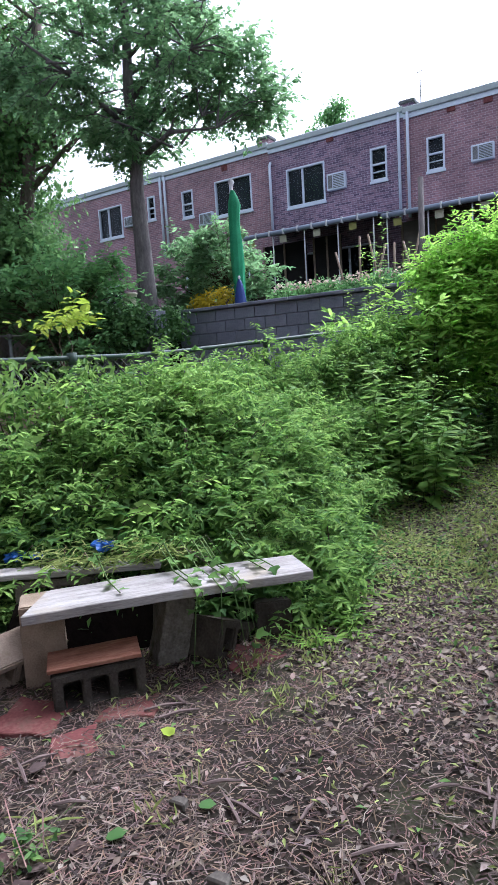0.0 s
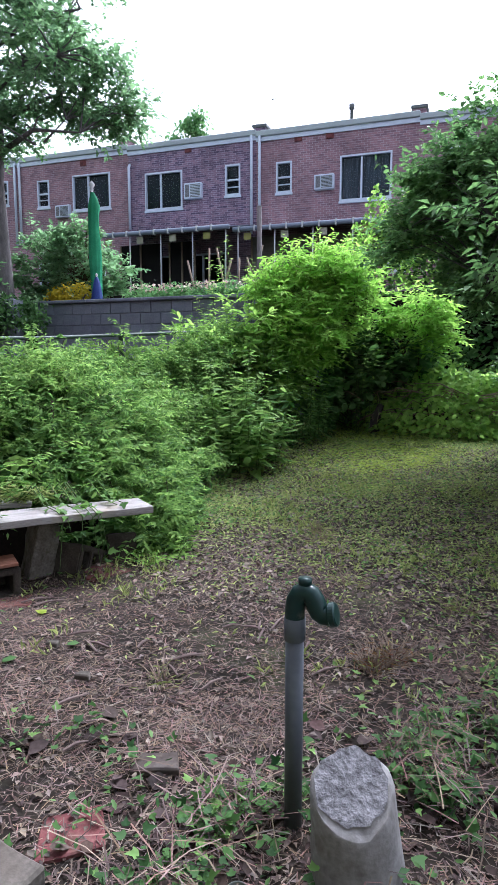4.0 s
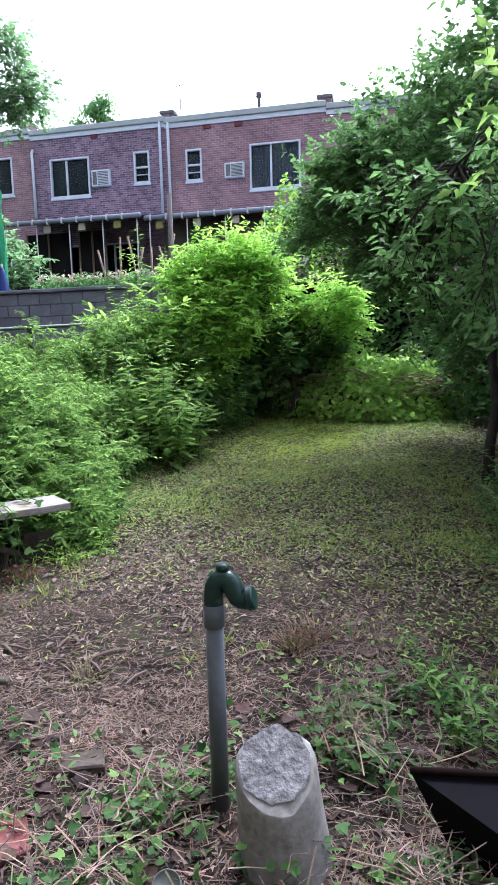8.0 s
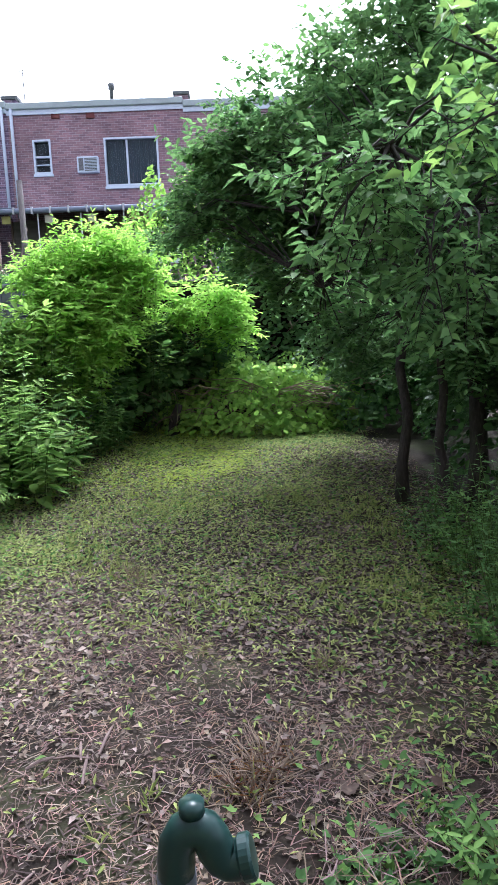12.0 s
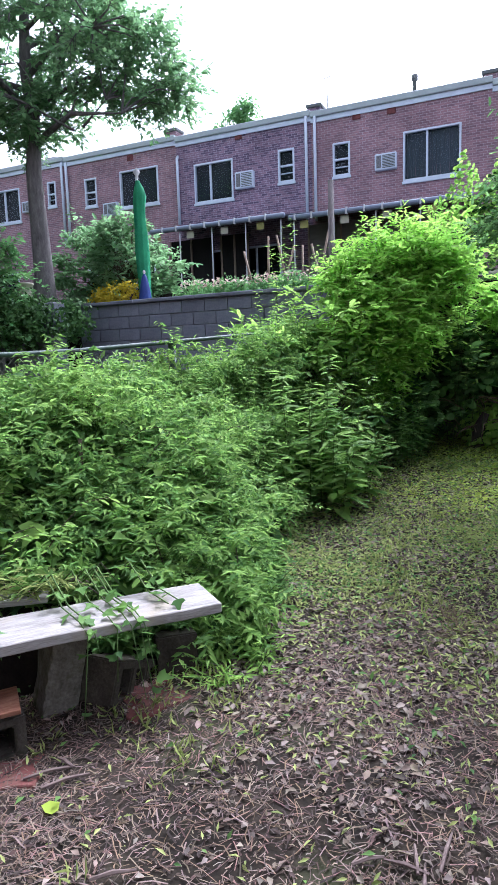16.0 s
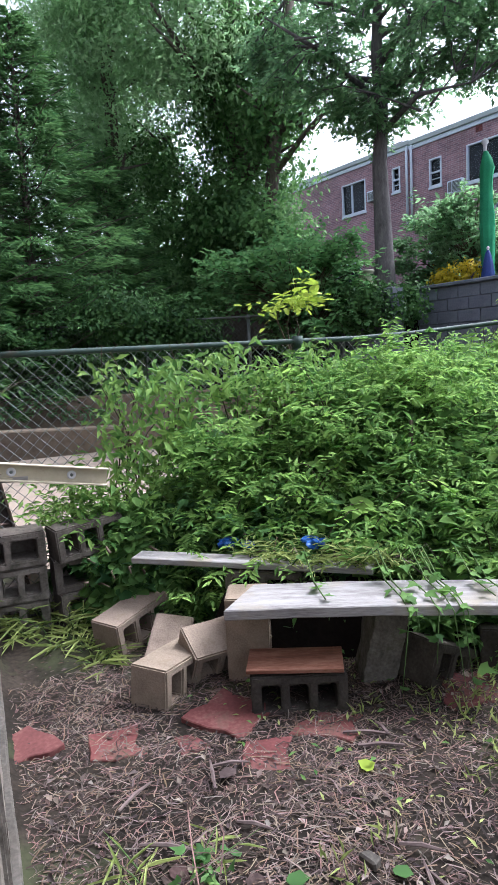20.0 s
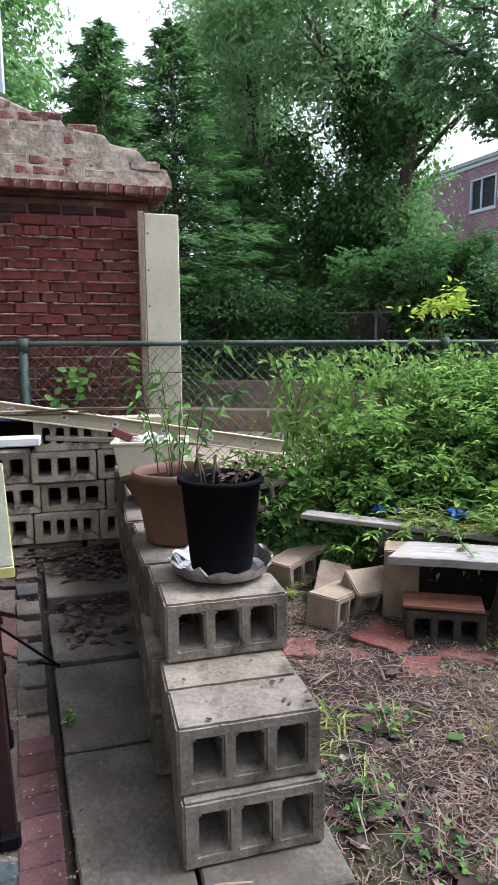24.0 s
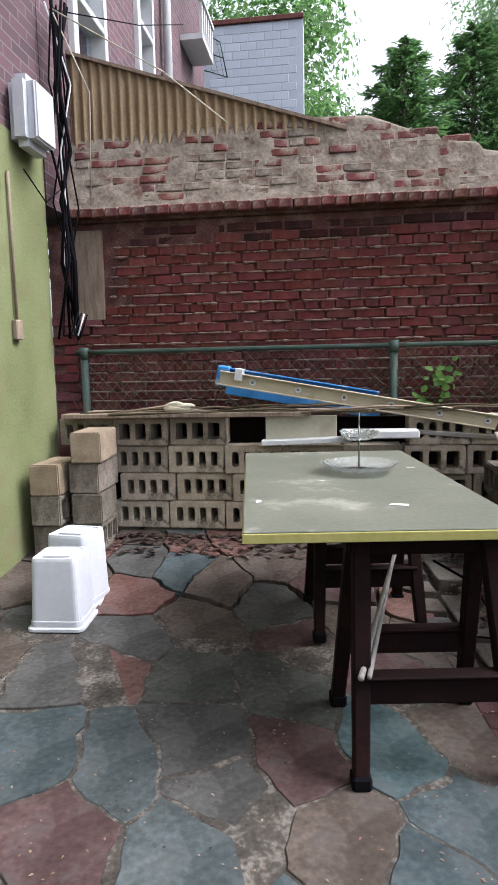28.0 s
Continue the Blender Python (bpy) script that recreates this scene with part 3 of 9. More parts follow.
M_bw_red = brick_mat("row_house_brick", (0.30, 0.17, 0.19), (0.175, 0.105, 0.13), (0.40, 0.34, 0.37))
M_bw_dark = brick_mat("dark_row_house_brick", (0.25, 0.16, 0.215), (0.075, 0.055, 0.10), (0.40, 0.35, 0.43))
M_bw_own = brick_mat("own_row_brick", (0.115, 0.06, 0.07), (0.072, 0.042, 0.052), (0.15, 0.125, 0.135))

# ---- ground ----
def ground_sheet():
    fx = np.concatenate([[-400, -150, -60, -30, -20, -15, -12, -10, -8], np.arange(-7, -4, 0.25), np.arange(-4, 3, 0.06), np.arange(3, 6, 0.3), [7, 9, 12, 20, 40, 100, 400]])
    fy = np.concatenate([[-400, -100, -40, -20, -10, -6], np.arange(-4.5, 0, 0.15), np.arange(0, 7, 0.06), np.arange(7, 11, 0.1), np.arange(11, 20, 0.5), [22, 26, 40, 100, 400]])
    b = B()
    vs = [(x, y, ground_z(x, y)) for y in fy for x in fx]
    n = len(fx)
    b.add(vs, [(j * n + i, j * n + i + 1, (j + 1) * n + i + 1, (j + 1) * n + i) for j in range(len(fy) - 1) for i in range(n - 1)])
    return solid("ground", b.mesh("ground", M_ground, True), "brown mulch and leaf litter over garden soil with patchy grass", kind="structure")


ground_sheet()


# ---- the row of houses across the gardens ----
def wall_cells(b, x0, x1, z0, z1, y0, y1, holes):
    """One wall mesh with openings that go through it."""
    xs = sorted({x0, x1, *[h[0] for h in holes], *[h[2] for h in holes]})
    zs = sorted({z0, z1, *[h[1] for h in holes], *[h[3] for h in holes]})
    nx, nz = len(xs), len(zs)

    def full(i, j):
        if not (0 <= i < nx - 1 and 0 <= j < nz - 1):
            return False
        cx, cz = (xs[i] + xs[i + 1]) / 2, (zs[j] + zs[j + 1]) / 2
        return not any(h[0] < cx < h[2] and h[1] < cz < h[3] for h in holes)

    at = lambda i, j, k: (k * nz + j) * nx + i
    fs = []
    for i in range(nx - 1):
        for j in range(nz - 1):
            if not full(i, j):
                continue
            fs += [(at(i, j, 0), at(i + 1, j, 0), at(i + 1, j + 1, 0), at(i, j + 1, 0)), (at(i, j, 1), at(i, j + 1, 1), at(i + 1, j + 1, 1), at(i + 1, j, 1))]
            for di, dj, p, q in ((-1, 0, (i, j), (i, j + 1)), (1, 0, (i + 1, j), (i + 1, j + 1)), (0, -1, (i, j), (i + 1, j)), (0, 1, (i, j + 1), (i + 1, j + 1))):
                if not full(i + di, j + dj):
                    fs.append((at(*p, 0), at(*q, 0), at(*q, 1), at(*p, 1)))
    b.add([(x, y, z) for y in (y0, y1) for z in zs for x in xs], fs)


def far_window(house, x0, z0, x1, z1, style, y=0.0):
    """A window with frame, panes and sill; style: slider, sash or lattice."""
    w = part("window", B().box(x0 - 0.03, y - 0.05, z0 - 0.09, x1 + 0.03, y + 0.06, z0 - 0.003).mesh("sill", M_vinyl, bevel=0.008), house, "pale painted window")
    f, fw = B(), 0.062
    for q in ((x0, z0, x0 + fw, z1), (x1 - fw, z0, x1, z1), (x0 + fw, z1 - fw, x1 - fw, z1), (x0 + fw, z0, x1 - fw, z0 + fw)):
        f.box(q[0], y - 0.03, q[1], q[2], y + 0.09, q[3])
    if style == "slider":
        m = x0 + (x1 - x0) * 0.42
        f.box(m - 0.03, y - 0.015, z0 + fw, m + 0.03, y + 0.08, z1 - fw)
    else:
        m = z0 + (z1 - z0) * 0.5
        f.box(x0 + fw, y - 0.015, m - 0.03, x1 - fw, y + 0.08, m + 0.03)
        m = z0 + (z1 - z0) * 0.27
        f.box(x0 + fw, y + 0.0, m - 0.015, x1 - fw, y + 0.07, m + 0.015)
    part("frame", f.mesh("frame", M_vinyl, bevel=0.006), w)
    pane = part("pane", B().box(x0 + fw, y + 0.05, z0 + fw, x1 - fw, y + 0.056, z1 - fw).mesh("pane", M_pane), w, "dark glass pane")
    pane.visible_shadow = False
    blind = style == "slider" and x0 > -5
    n, c = 14, B()
    for i in range(n if blind else 1):
        xa, xb = x0 - 0.02 + (x1 - x0 + 0.04) * i / (n if blind else 1), x0 - 0.02 + (x1 - x0 + 0.04) * (i + 1) / (n if blind else 1)
        c.box(xa + 0.004, y + 0.13 + 0.012 * (i % 2), z0 - 0.02, xb - 0.004, y + 0.15 + 0.012 * (i % 2), z1 + 0.02)
    part("blind" if blind else "curtain", c.mesh("curtain", M_blind if blind else M_curtain), w)


def air_conditioner(house, x0, z0, x1, z1, y=0.0, out=0.16):
    a = part("air_conditioner", B().box(x0, y - out, z0, x1, y + 0.1, z1).mesh("ac_body", M_vinyl, bevel=0.02), house, "pale window air conditioner with a dark grille")
    xm = x0 + (x1 - x0) * 0.62
    part("side_panel", B().box(x0 + 0.06, y - out - 0.008, z0 + 0.07, x0 + (x1 - x0) * 0.3, y - out - 0.002, z1 - 0.06).mesh("side_panel", M_pit), a)
    g = B()
    for i in range(9):
        z = z0 + 0.07 + (z1 - z0 - 0.14) * i / 8
        g.box(x0 + (x1 - x0) * 0.36, y - out - 0.012, z - 0.014, x1 - 0.05, y - out - 0.002, z + 0.010)
    part("grille", g.mesh("grille", M_roof), a)


def row_house(x0, x1, brick, windows, acs, label, pipes=(), vents=(), roof=9.62, chimney=None):
    h = thing("house", pose(0, 22.3, 0), label, "house", "row of houses")
    lower = [(x0 + 0.9, 3.45, x0 + 1.9, 5.4), (x0 + 2.5, 3.45, x0 + 4.2, 5.4)]
    b = B()
    wall_cells(b, x0, x1, 2.9, roof - 0.13, 0, 0.3, [w[:4] for w in windows] + lower)
    part("wall", b.mesh("wall", brick), h)
    part("rear_wall", B().box(x0, 7.7, 2.9, x1, 8.0, roof - 0.13).mesh("rear_wall", brick), h)
    part("roof", B().box(x0, 0.02, roof - 0.13, x1, 8.0, roof - 0.02).mesh("roof", M_roof), h)
    part("cornice", B().box(x0, -0.12, roof - 0.10, x1, 0.02, roof + 0.10).mesh("cornice", M_cornice, bevel=0.02), h, "grey-green metal cornice")
    part("cornice_board", B().box(x0, -0.05, roof - 0.26, x1, -0.003, roof - 0.104).mesh("cornice_board", M_vinyl), h)
    for w in windows:
        far_window(h, *w)
    for w in lower:
        far_window(h, *w, "slider")
    for a in acs:
        air_conditioner(h, *a)
    for px_, zt, zb in pipes:
        part("drainpipe", B().tube([(px_, -0.09, zb), (px_, -0.09, zt), (px_, 0.0, zt + 0.12)], 0.055, 8).mesh("drainpipe", M_vinyl, True), h, "pale metal drainpipe")
    for vx, vz in vents:
        part("wall_vent", B().box(vx - 0.14, -0.03, vz - 0.11, vx + 0.14, 0.02, vz + 0.11).mesh("wall_vent", M_brickj, bevel=0.01), h)
    if chimney:
        cx, top = chimney
        c = part("chimney", B().box(cx - 0.22, 0.1, roof - 0.1, cx + 0.22, 0.6, top - 0.12).mesh("chimney", brick), h)
        part("chimney_cap", B().box(cx - 0.28, 0.05, top - 0.116, cx + 0.28, 0.65, top).mesh("chimney_cap", M_roof, bevel=0.02), c)
    return h


row_house(-31.5, -25.0, M_bw_red, [(-29.5, 7.5, -28, 8.8, "slider")], [], "far red brick row house behind trees", roof=9.75)
row_house(-25.0, -17.86, M_bw_red, [(-21.9, 7.55, -20.4, 8.95, "slider"), (-18.85, 7.95, -18.4, 8.95, "sash")], [(-20.2, 7.85, -19.6, 8.3)], "red brick row house behind a tree", pipes=[(-17.98, 9.55, 6.2)], roof=9.75, chimney=(-18.6, 9.95))
row_house(-17.86, -12.5, M_bw_red, [(-15.15, 7.45, -13.35, 8.85, "slider"), (-16.9, 7.7, -16.3, 8.8, "sash")], [(-15.95, 7.2, -15.25, 7.7)], "red brick row house with grey cornice", pipes=[(-17.74, 9.55, 6.2)], vents=[(-14.6, 9.3)], roof=9.7, chimney=(-12.75, 10.12))
row_house(-12.5, -7.09, M_bw_dark, [(-11.76, 7.19, -10.13, 8.61, "slider"), (-8.34, 7.48, -7.72, 8.6, "sash")], [(-10.0, 7.46, -9.27, 8.05)], "dark mottled brick row house with white windows", pipes=[(-12.43, 8.9, 6.5), (-7.25, 9.5, 6.0)], vents=[(-9.87, 9.33)], roof=9.62, chimney=(-7.0, 9.95))
row_house(-7.09, -1.2, M_bw_red, [(-6.32, 7.4, -5.71, 8.5, "sash"), (-3.93, 6.92, -2.1, 8.48, "slider"), (-2.3, 4.4, -1.5, 5.0, "sash")], [(-4.84, 7.36, -4.12, 7.88)], "light red brick row house with a wide window", pipes=[(-6.93, 9.45, 6.0)], vents=[(-5.48, 9.25), (-4.31, 9.22)], roof=9.55, chimney=(-1.25, 9.9))
row_house(-1.2, 4.8, M_bw_red, [(-0.4, 7.3, 0.2, 8.4, "sash"), (2.0, 6.9, 3.8, 8.4, "slider")], [], "red brick row house half hidden by a tree", roof=9.45)
row_house(4.8, 11.0, M_bw_red, [(5.6, 7.3, 6.2, 8.4, "sash")], [], "red brick row house hidden by a tree", roof=9.4)

# vent stack and antenna on the roofs
vs_ = solid("vent_pipe", B().tube([(-3.66, 22.9, 9.4), (-3.66, 22.9, 10.22), (-3.66, 22.9, 10.23), (-3.66, 22.9, 10.4)], [0.06, 0.06, 0.1, 0.1], 10).mesh("vent_pipe", M_roof, True), "dark capped metal vent pipe on a flat roof", "vent pipe")
an = thing("antenna", pose(-7.6, 26.0, 9.6), "thin metal roof aerial on a mast", "antenna")
part("mast", B().tube([(0, 0, 0), (0, 0, 2.7)], 0.022, 6).mesh("mast", M_steel, True), an)
part("crossbar", B().tube([(-0.16, 0, 2.6), (0.16, 0, 2.66)], 0.015, 5).mesh("crossbar", M_steel), an)


# ---- awnings on posts before the houses ----
def awning(x0, x1, z, y0=19.7, y1=22.3):
    a = thing("awning", pose(0, 0, 0), "blue-grey ribbed metal awning on thin white posts", "awning", "awnings")
    b = B()
    n = int((x1 - x0) / 0.2)
    for i in range(n):
        xa, xb = x0 + (x1 - x0) * i / n, x0 + (x1 - x0) * (i + 1) / n
        d = 0.02 if i % 2 else 0.0
        b.add([(xa, y0, z + d), (xb, y0, z + d), (xb, y1, z + 0.55 + d), (xa, y1, z + 0.55 + d), (xa, y0, z - 0.02 + d), (xb, y0, z - 0.02 + d), (xb, y1, z + 0.53 + d), (xa, y1, z + 0.53 + d)],
              [(0, 1, 2, 3), (7, 6, 5, 4), (0, 4, 5, 1), (1, 5, 6, 2), (2, 6, 7, 3), (3, 7, 4, 0)])
    part("sheet", b.mesh("sheet", M_awning), a)
    part("gutter", B().tube([(x0, y0 - 0.07, z - 0.02), (x1, y0 - 0.07, z - 0.02)], 0.085, 10).mesh("gutter", M_awning, True), a, "rounded blue-grey front gutter")
    for i in range(int((x1 - x0) / 0.55)):
        xx = x0 + 0.2 + i * 0.55
        part("bracket", B().box(xx, y0 - 0.17, z - 0.12, xx + 0.05, y0 - 0.03, z + 0.075).mesh("bracket", M_white), a)
    for i in range(int((x1 - x0) / 1.3)):
        xx = x0 + 0.35 + i * 1.3
        part("pennant", B().box(xx, y0 + 0.02, z - 0.36, xx + 0.26, y0 + 0.03, z - 0.13).mesh("pennant", M_cream if i % 3 else M_yellow_edge), a)
    for i in range(5):
        xx = x0 + 0.15 + (x1 - x0 - 0.3) * i / 4
        part("post", B().tube([(xx, y0, 2.9), (xx, y0, z)], 0.022, 8).mesh("post", M_white, True), a)


awning(-12.4, -7.15, 5.78)
# the first two are solid black panels put in for the awning's shade
for xa, xb, lb in ((-12.3, -10.5, "near-black panel standing for the shade under an awning"), (-10.2, -9.1, "near-black panel standing for the shade under an awning"), (-6.9, -4.6, "grey-beige porch panels beside a doorway"), (-4.2, -2.5, "grey-beige porch panels under an awning")):
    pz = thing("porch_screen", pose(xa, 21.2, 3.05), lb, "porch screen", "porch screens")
    part("screen_mesh", B().box(0, 0, 0, xb - xa, 0.05, 2.62).mesh("screen_mesh", M_porch if "beige" in lb else M_porch_shade), pz)
    for k in range(3):
        part("mullion", B().box((xb - xa - 0.06) * k / 2, -0.05, 0, (xb - xa - 0.06) * k / 2 + 0.06, -0.003, 2.62).mesh("mullion", M_rough_wood), pz)
awning(-7.0, -1.5, 5.66)
solid("terrace_floor", B().box(-31, 17.5, 2.6, 8, 22.3, 3.05).mesh("terrace_floor", M_slab, bevel=0.01), "worn concrete terrace before the houses", kind="structure")

# ---- grey retaining wall of the raised garden ----
def retaining_wall():
    w = thing("retaining_wall", pose(0, 9.2, 0), "grey painted block retaining wall with a cap", "wall", kind="structure")
    x0, x1, top = -7.05, -1.2, 2.33
    part("backing", B().box(x0, 0.03, -0.2, x1, 0.32, top - 0.06).mesh("backing", M_grey), w)
    n = 7
    block = B().box(0, 0, 0, 0.398, 0.1, 0.19).mesh("wall_block", M_grey, bevel=0.006)
    for r in range(8):
        z = top - 0.06 - 0.2 * (r + 1)
        for i in range(15):
            xa = x0 + 0.41 * i + (0.2 if r % 2 else 0)
            if xa + 0.4 < x1:
                part("block", block, w, m=pose(xa, 0.0 + 0.004 * ((i * 7 + r * 3) % 4), z))
    for i in range(5):
        part("cap_stone", B().box(x0 + i * 1.17 - 0.02, -0.05, top - 0.058, x0 + (i + 1) * 1.17 - 0.03, 0.36, top).mesh("cap_stone", M_grey, bevel=0.01), w)


retaining_wall()
solid("raised_bed_soil", B().box(-12, 9.5, 1.0, 3.2, 12.5, 2.24).mesh("raised_bed_soil", M_soil_shade), "dark garden soil of the raised beds", kind="structure")


# ---- neighbour's brick extension beside the patio ----
M_dullbrick = mat("dull_brick", [(0.06, 0.026, 0.023), (0.13, 0.048, 0.042), (0.20, 0.105, 0.09)], 9, 0.92, fine=80, bump=0.6, vary=0.25, stains=(8, 0.45, (0.26, 0.22, 0.18)))


def brick_wall():
    X = -3.82
    w = thing("brick_wall", L(0, 0, 0), "old red brick wall with rough mortar and parged top", "wall", kind="structure")
    part("backing", B().box(X - 0.25, -3.3, -0.1, X - 0.022, 0.12, 2.34).mesh("backing", M_mortar), w, "grey-red mortar bed")
    rn = random.Random(5)
    kinds = []
    for k in range(6):
        kinds.append(B().box(0, 0, 0, 0.10, 0.199, 0.0605).mesh("brick", M_brick, bevel=0.007, rough=0.004 + 0.0012 * k))
    half = B().box(0, 0, 0, 0.10, 0.096, 0.0605).mesh("brick_half", M_brick, bevel=0.006, rough=0.004)
    soot_shade = [B().box(0, 0, 0, 0.10, ln_, 0.056).mesh("sooty_brick", M_soot_shade, bevel=0.006, rough=0.004) for ln_ in (0.196, 0.094)]
    joined = B()
    count = 0
    for r in range(32):
        z = 0.02 + r * 0.0715
        y = -3.3 + (0.105 if r % 2 else 0) + rn.uniform(-0.01, 0.01)
        header = r % 6 == 5
        while y < 0.08:
            ln = 0.094 if header else 0.196
            if y + ln < 0.13 and not (y < -2.86 and 1.62 < z < 2.3):
                dx = rn.uniform(-0.011, 0.007)
                mm = pose(X - 0.10 + dx, y, z + rn.uniform(-0.004, 0.004), rn.uniform(-1.6, 1.6), 0, rn.uniform(-1.6, 1.6))
                # top courses: soot stain plus painted shade of the corbel above
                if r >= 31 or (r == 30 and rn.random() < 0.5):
                    part("sooty_brick", soot_shade[1] if header else soot_shade[0], w, m=mm @ pose(-0.014, 0, 0))
                elif z > 1.02 and z < 2.25 and count < 290 and y > -3.1:
                    part("brick", half if header else kinds[rn.randrange(6)], w, m=mm)
                    count += 1
                else:
                    joined.box(0, 0, 0, 0.1, ln + 0.002, 0.0605, mm)
            y += ln + rn.uniform(0.009, 0.02)
    ob = part("bricks", joined.mesh("bricks", M_brickj), w, kind="stuff")
    smear = B()
    for k in range(1250):
        r_, yy = rn.randrange(14, 31), -3.05 + 3.1 * rn.random() ** 1.15
        zz = 0.02 + r_ * 0.0715 - 0.008
        if yy < -2.84 and zz > 1.6:
            continue
        lw, lh = rn.uniform(0.025, 0.11), rn.uniform(0.003, 0.010)
        n_ = 6
        vs, o_ = [], []
        for i in range(n_ + 1):
            t = i / n_
            w_ = lh * math.sin(math.pi * t) ** 0.5 * rn.uniform(0.5, 1.2) + 0.001
            vs += [(X + 0.002, yy + lw * t, zz - w_), (X + 0.010 + rn.uniform(0, 0.010), yy + lw * t, zz + rn.uniform(-0.003, 0.003)), (X + 0.002, yy + lw * t, zz + w_)]
        smear.add(vs, [(i * 3 + k2, i * 3 + k2 + 1, i * 3 + 4 + k2, i * 3 + 3 + k2) for i in range(n_) for k2 in (0, 1)])
    part("mortar_smears", smear.mesh("mortar_smears", mat("brown_mortar", [(0.14, 0.075, 0.065), (0.36, 0.26, 0.22)], 12, 0.95, fine=60, bump=0.6), True), w, "squeezed-out pale mortar", kind="stuff")
    # projecting soldier course
    sold = B().box(0, 0, 0, 0.165, 0.094, 0.062).mesh("corbel_brick", M_dullbrick, bevel=0.006, rough=0.004)
    y = -3.1
    while y < 0.2:
        part("corbel_brick", sold, w, m=pose(X - 0.07 + rn.uniform(-0.006, 0.006), y, 2.365 + rn.uniform(-0.004, 0.004), 0, 0, rn.uniform(-2, 2)))
        y += 0.0985
    part("corbel_bed", B().box(X - 0.3, -3.2, 2.345, X + 0.02, 0.2, 2.368).mesh("corbel_bed", M_mortar), w)
    # parged upper wall, leaning back, with a broken top
    tops = [(-3.2, 2.97), (-1.36, 3.04), (-0.9, 3.02), (-0.62, 2.90), (-0.45, 2.88), (-0.40, 2.80), (-0.16, 2.77), (-0.12, 2.71), (0.06, 2.68), (0.14, 2.58), (0.26, 2.55), (0.28, 2.44)]
    ys = np.arange(-3.2, 0.281, 0.025)
    zt = np.interp(ys, [a for a, _ in tops], [c for _, c in tops])
    lean = lambda z: X + 0.04 - 0.30 * (z - 2.43)
    b = B()
    rows = 26
    vs = []
    for j in range(rows + 1):
        for y, t in zip(ys, zt):
            z = 2.43 + (t - 2.43) * j / rows
            patch = noise.noise(Vec((y * 2.6, z * 3.4, 2))) + 0.75 * noise.noise(Vec((y * 7, z * 11, 5)))
            patch += 0.7 * smooth01(2.56, 2.44, z) + 0.35 * smooth01(-1.4, -0.6, y)
            vs.append((lean(z) - 0.006 + max(-0.006, min(0.007, 0.02 * patch)) + 0.004 * noise.noise(Vec((y * 31, z * 35, 8))) + 0.03 * max(0, noise.noise(Vec((y * 2.1, z * 3, 15))) - 0.25) * smooth01(2.62, 2.45, z), y, z))
    n = len(ys)
    back = [(X - 0.55, y, z) for _, y, z in vs[-n:]]
    fs = [(j * n + i, j * n + i + 1, (j + 1) * n + i + 1, (j + 1) * n + i) for j in range(rows) for i in range(n - 1)]
    o = len(vs)
    fs += [((rows) * n + i, rows * n + i + 1, o + i + 1, o + i) for i in range(n - 1)]
    lo = [(X - 0.5, y, 2.43) for y in ys]
    fs += [(o + n + i + 1, o + n + i, i, i + 1) for i in range(n - 1)]
    fs += [(rows * n + n - 1, n - 1, o + n + n - 1, o + n - 1)]
    b.add(vs + back + lo, fs)
    part("parging", b.mesh("parging", M_parge, True), w, "crumbling pale mortar parging")
    face = [B().box(0, 0, 0, 0.06, ln, 0.058).mesh("exposed_brick", ma_, bevel=0.005, rough=0.005) for ma_ in (M_dullbrick, M_parge) for ln in (0.196, 0.19, 0.098)]
    for r_ in range(8):
        z = 2.455 + r_ * 0.0715
        y = -3.18 + (0.1 if r_ % 2 else 0)
        while y < 0.12:
            k = rn.choice((0, 0, 1, 2))
            t = float(np.interp(y + 0.1, [a for a, _ in tops], [c for _, c in tops]))
            if z + 0.07 < t and rn.random() < 0.72:
                hid = noise.noise(Vec((y * 2.3, z * 4, 3))) + rn.uniform(-0.3, 0.3)
                part("exposed_brick", face[k + (3 if hid > -0.02 else 0)], w, m=pose(lean(z) - (0.0635 if hid < 0.25 else 0.067) + rn.uniform(-0.003, 0.004), y, z, rn.uniform(-1.5, 1.5), -16, 0))
            y += (0.21, 0.205, 0.115)[k]
    # stepped bricks at the broken end
    for y0, y1, z in ((-0.62, -0.42, 2.85), (-0.40, -0.2, 2.79), (-0.36, -0.14, 2.73), (-0.12, 0.07, 2.66), (0.0, 0.2, 2.58)):
        part("exposed_brick", B().box(0, 0, 0, 0.14, y1 - y0, 0.06).mesh("exposed_brick", M_dullbrick, bevel=0.01, rough=0.008), w, m=pose(X - 0.22, y0, z - 0.03, 0, -8, 0))
    # roof flashing strip and old window boards
    part("end_board", B().box(X + 0.06, 0.035, 0.0, X + 0.10, 0.075, 2.26).mesh("end_board", M_rough_wood, bevel=0.004), w, "weathered brown upright board")
    part("end_panel", B().box(X + 0.05, 0.078, 0.0, X + 0.09, 0.31, 2.25).mesh("end_panel", M_cream, bevel=0.006), w, "cream painted corner panel")
    for i in range(9):
        part("screw", B().lathe([(0.0, 0.006), (0.008, 0.003), (0.008, 0)], 6).mesh("screw", M_rough_wood), w, m=pose(X + 0.091, 0.10, 0.2 + i * 0.24, 0, 90, 0))
    part("window_board", B().box(X - 0.06, -3.12, 1.63, X + 0.005, -2.87, 2.29).mesh("window_board", M_rough_wood, bevel=0.004), w, "boarded window of brown planks")
    part("end_wall", B().box(X - 6.0, 0.0, -0.1, X - 0.26, 0.12, 2.4).mesh("end_wall", M_bw_own), w)
    return w


brick_wall()


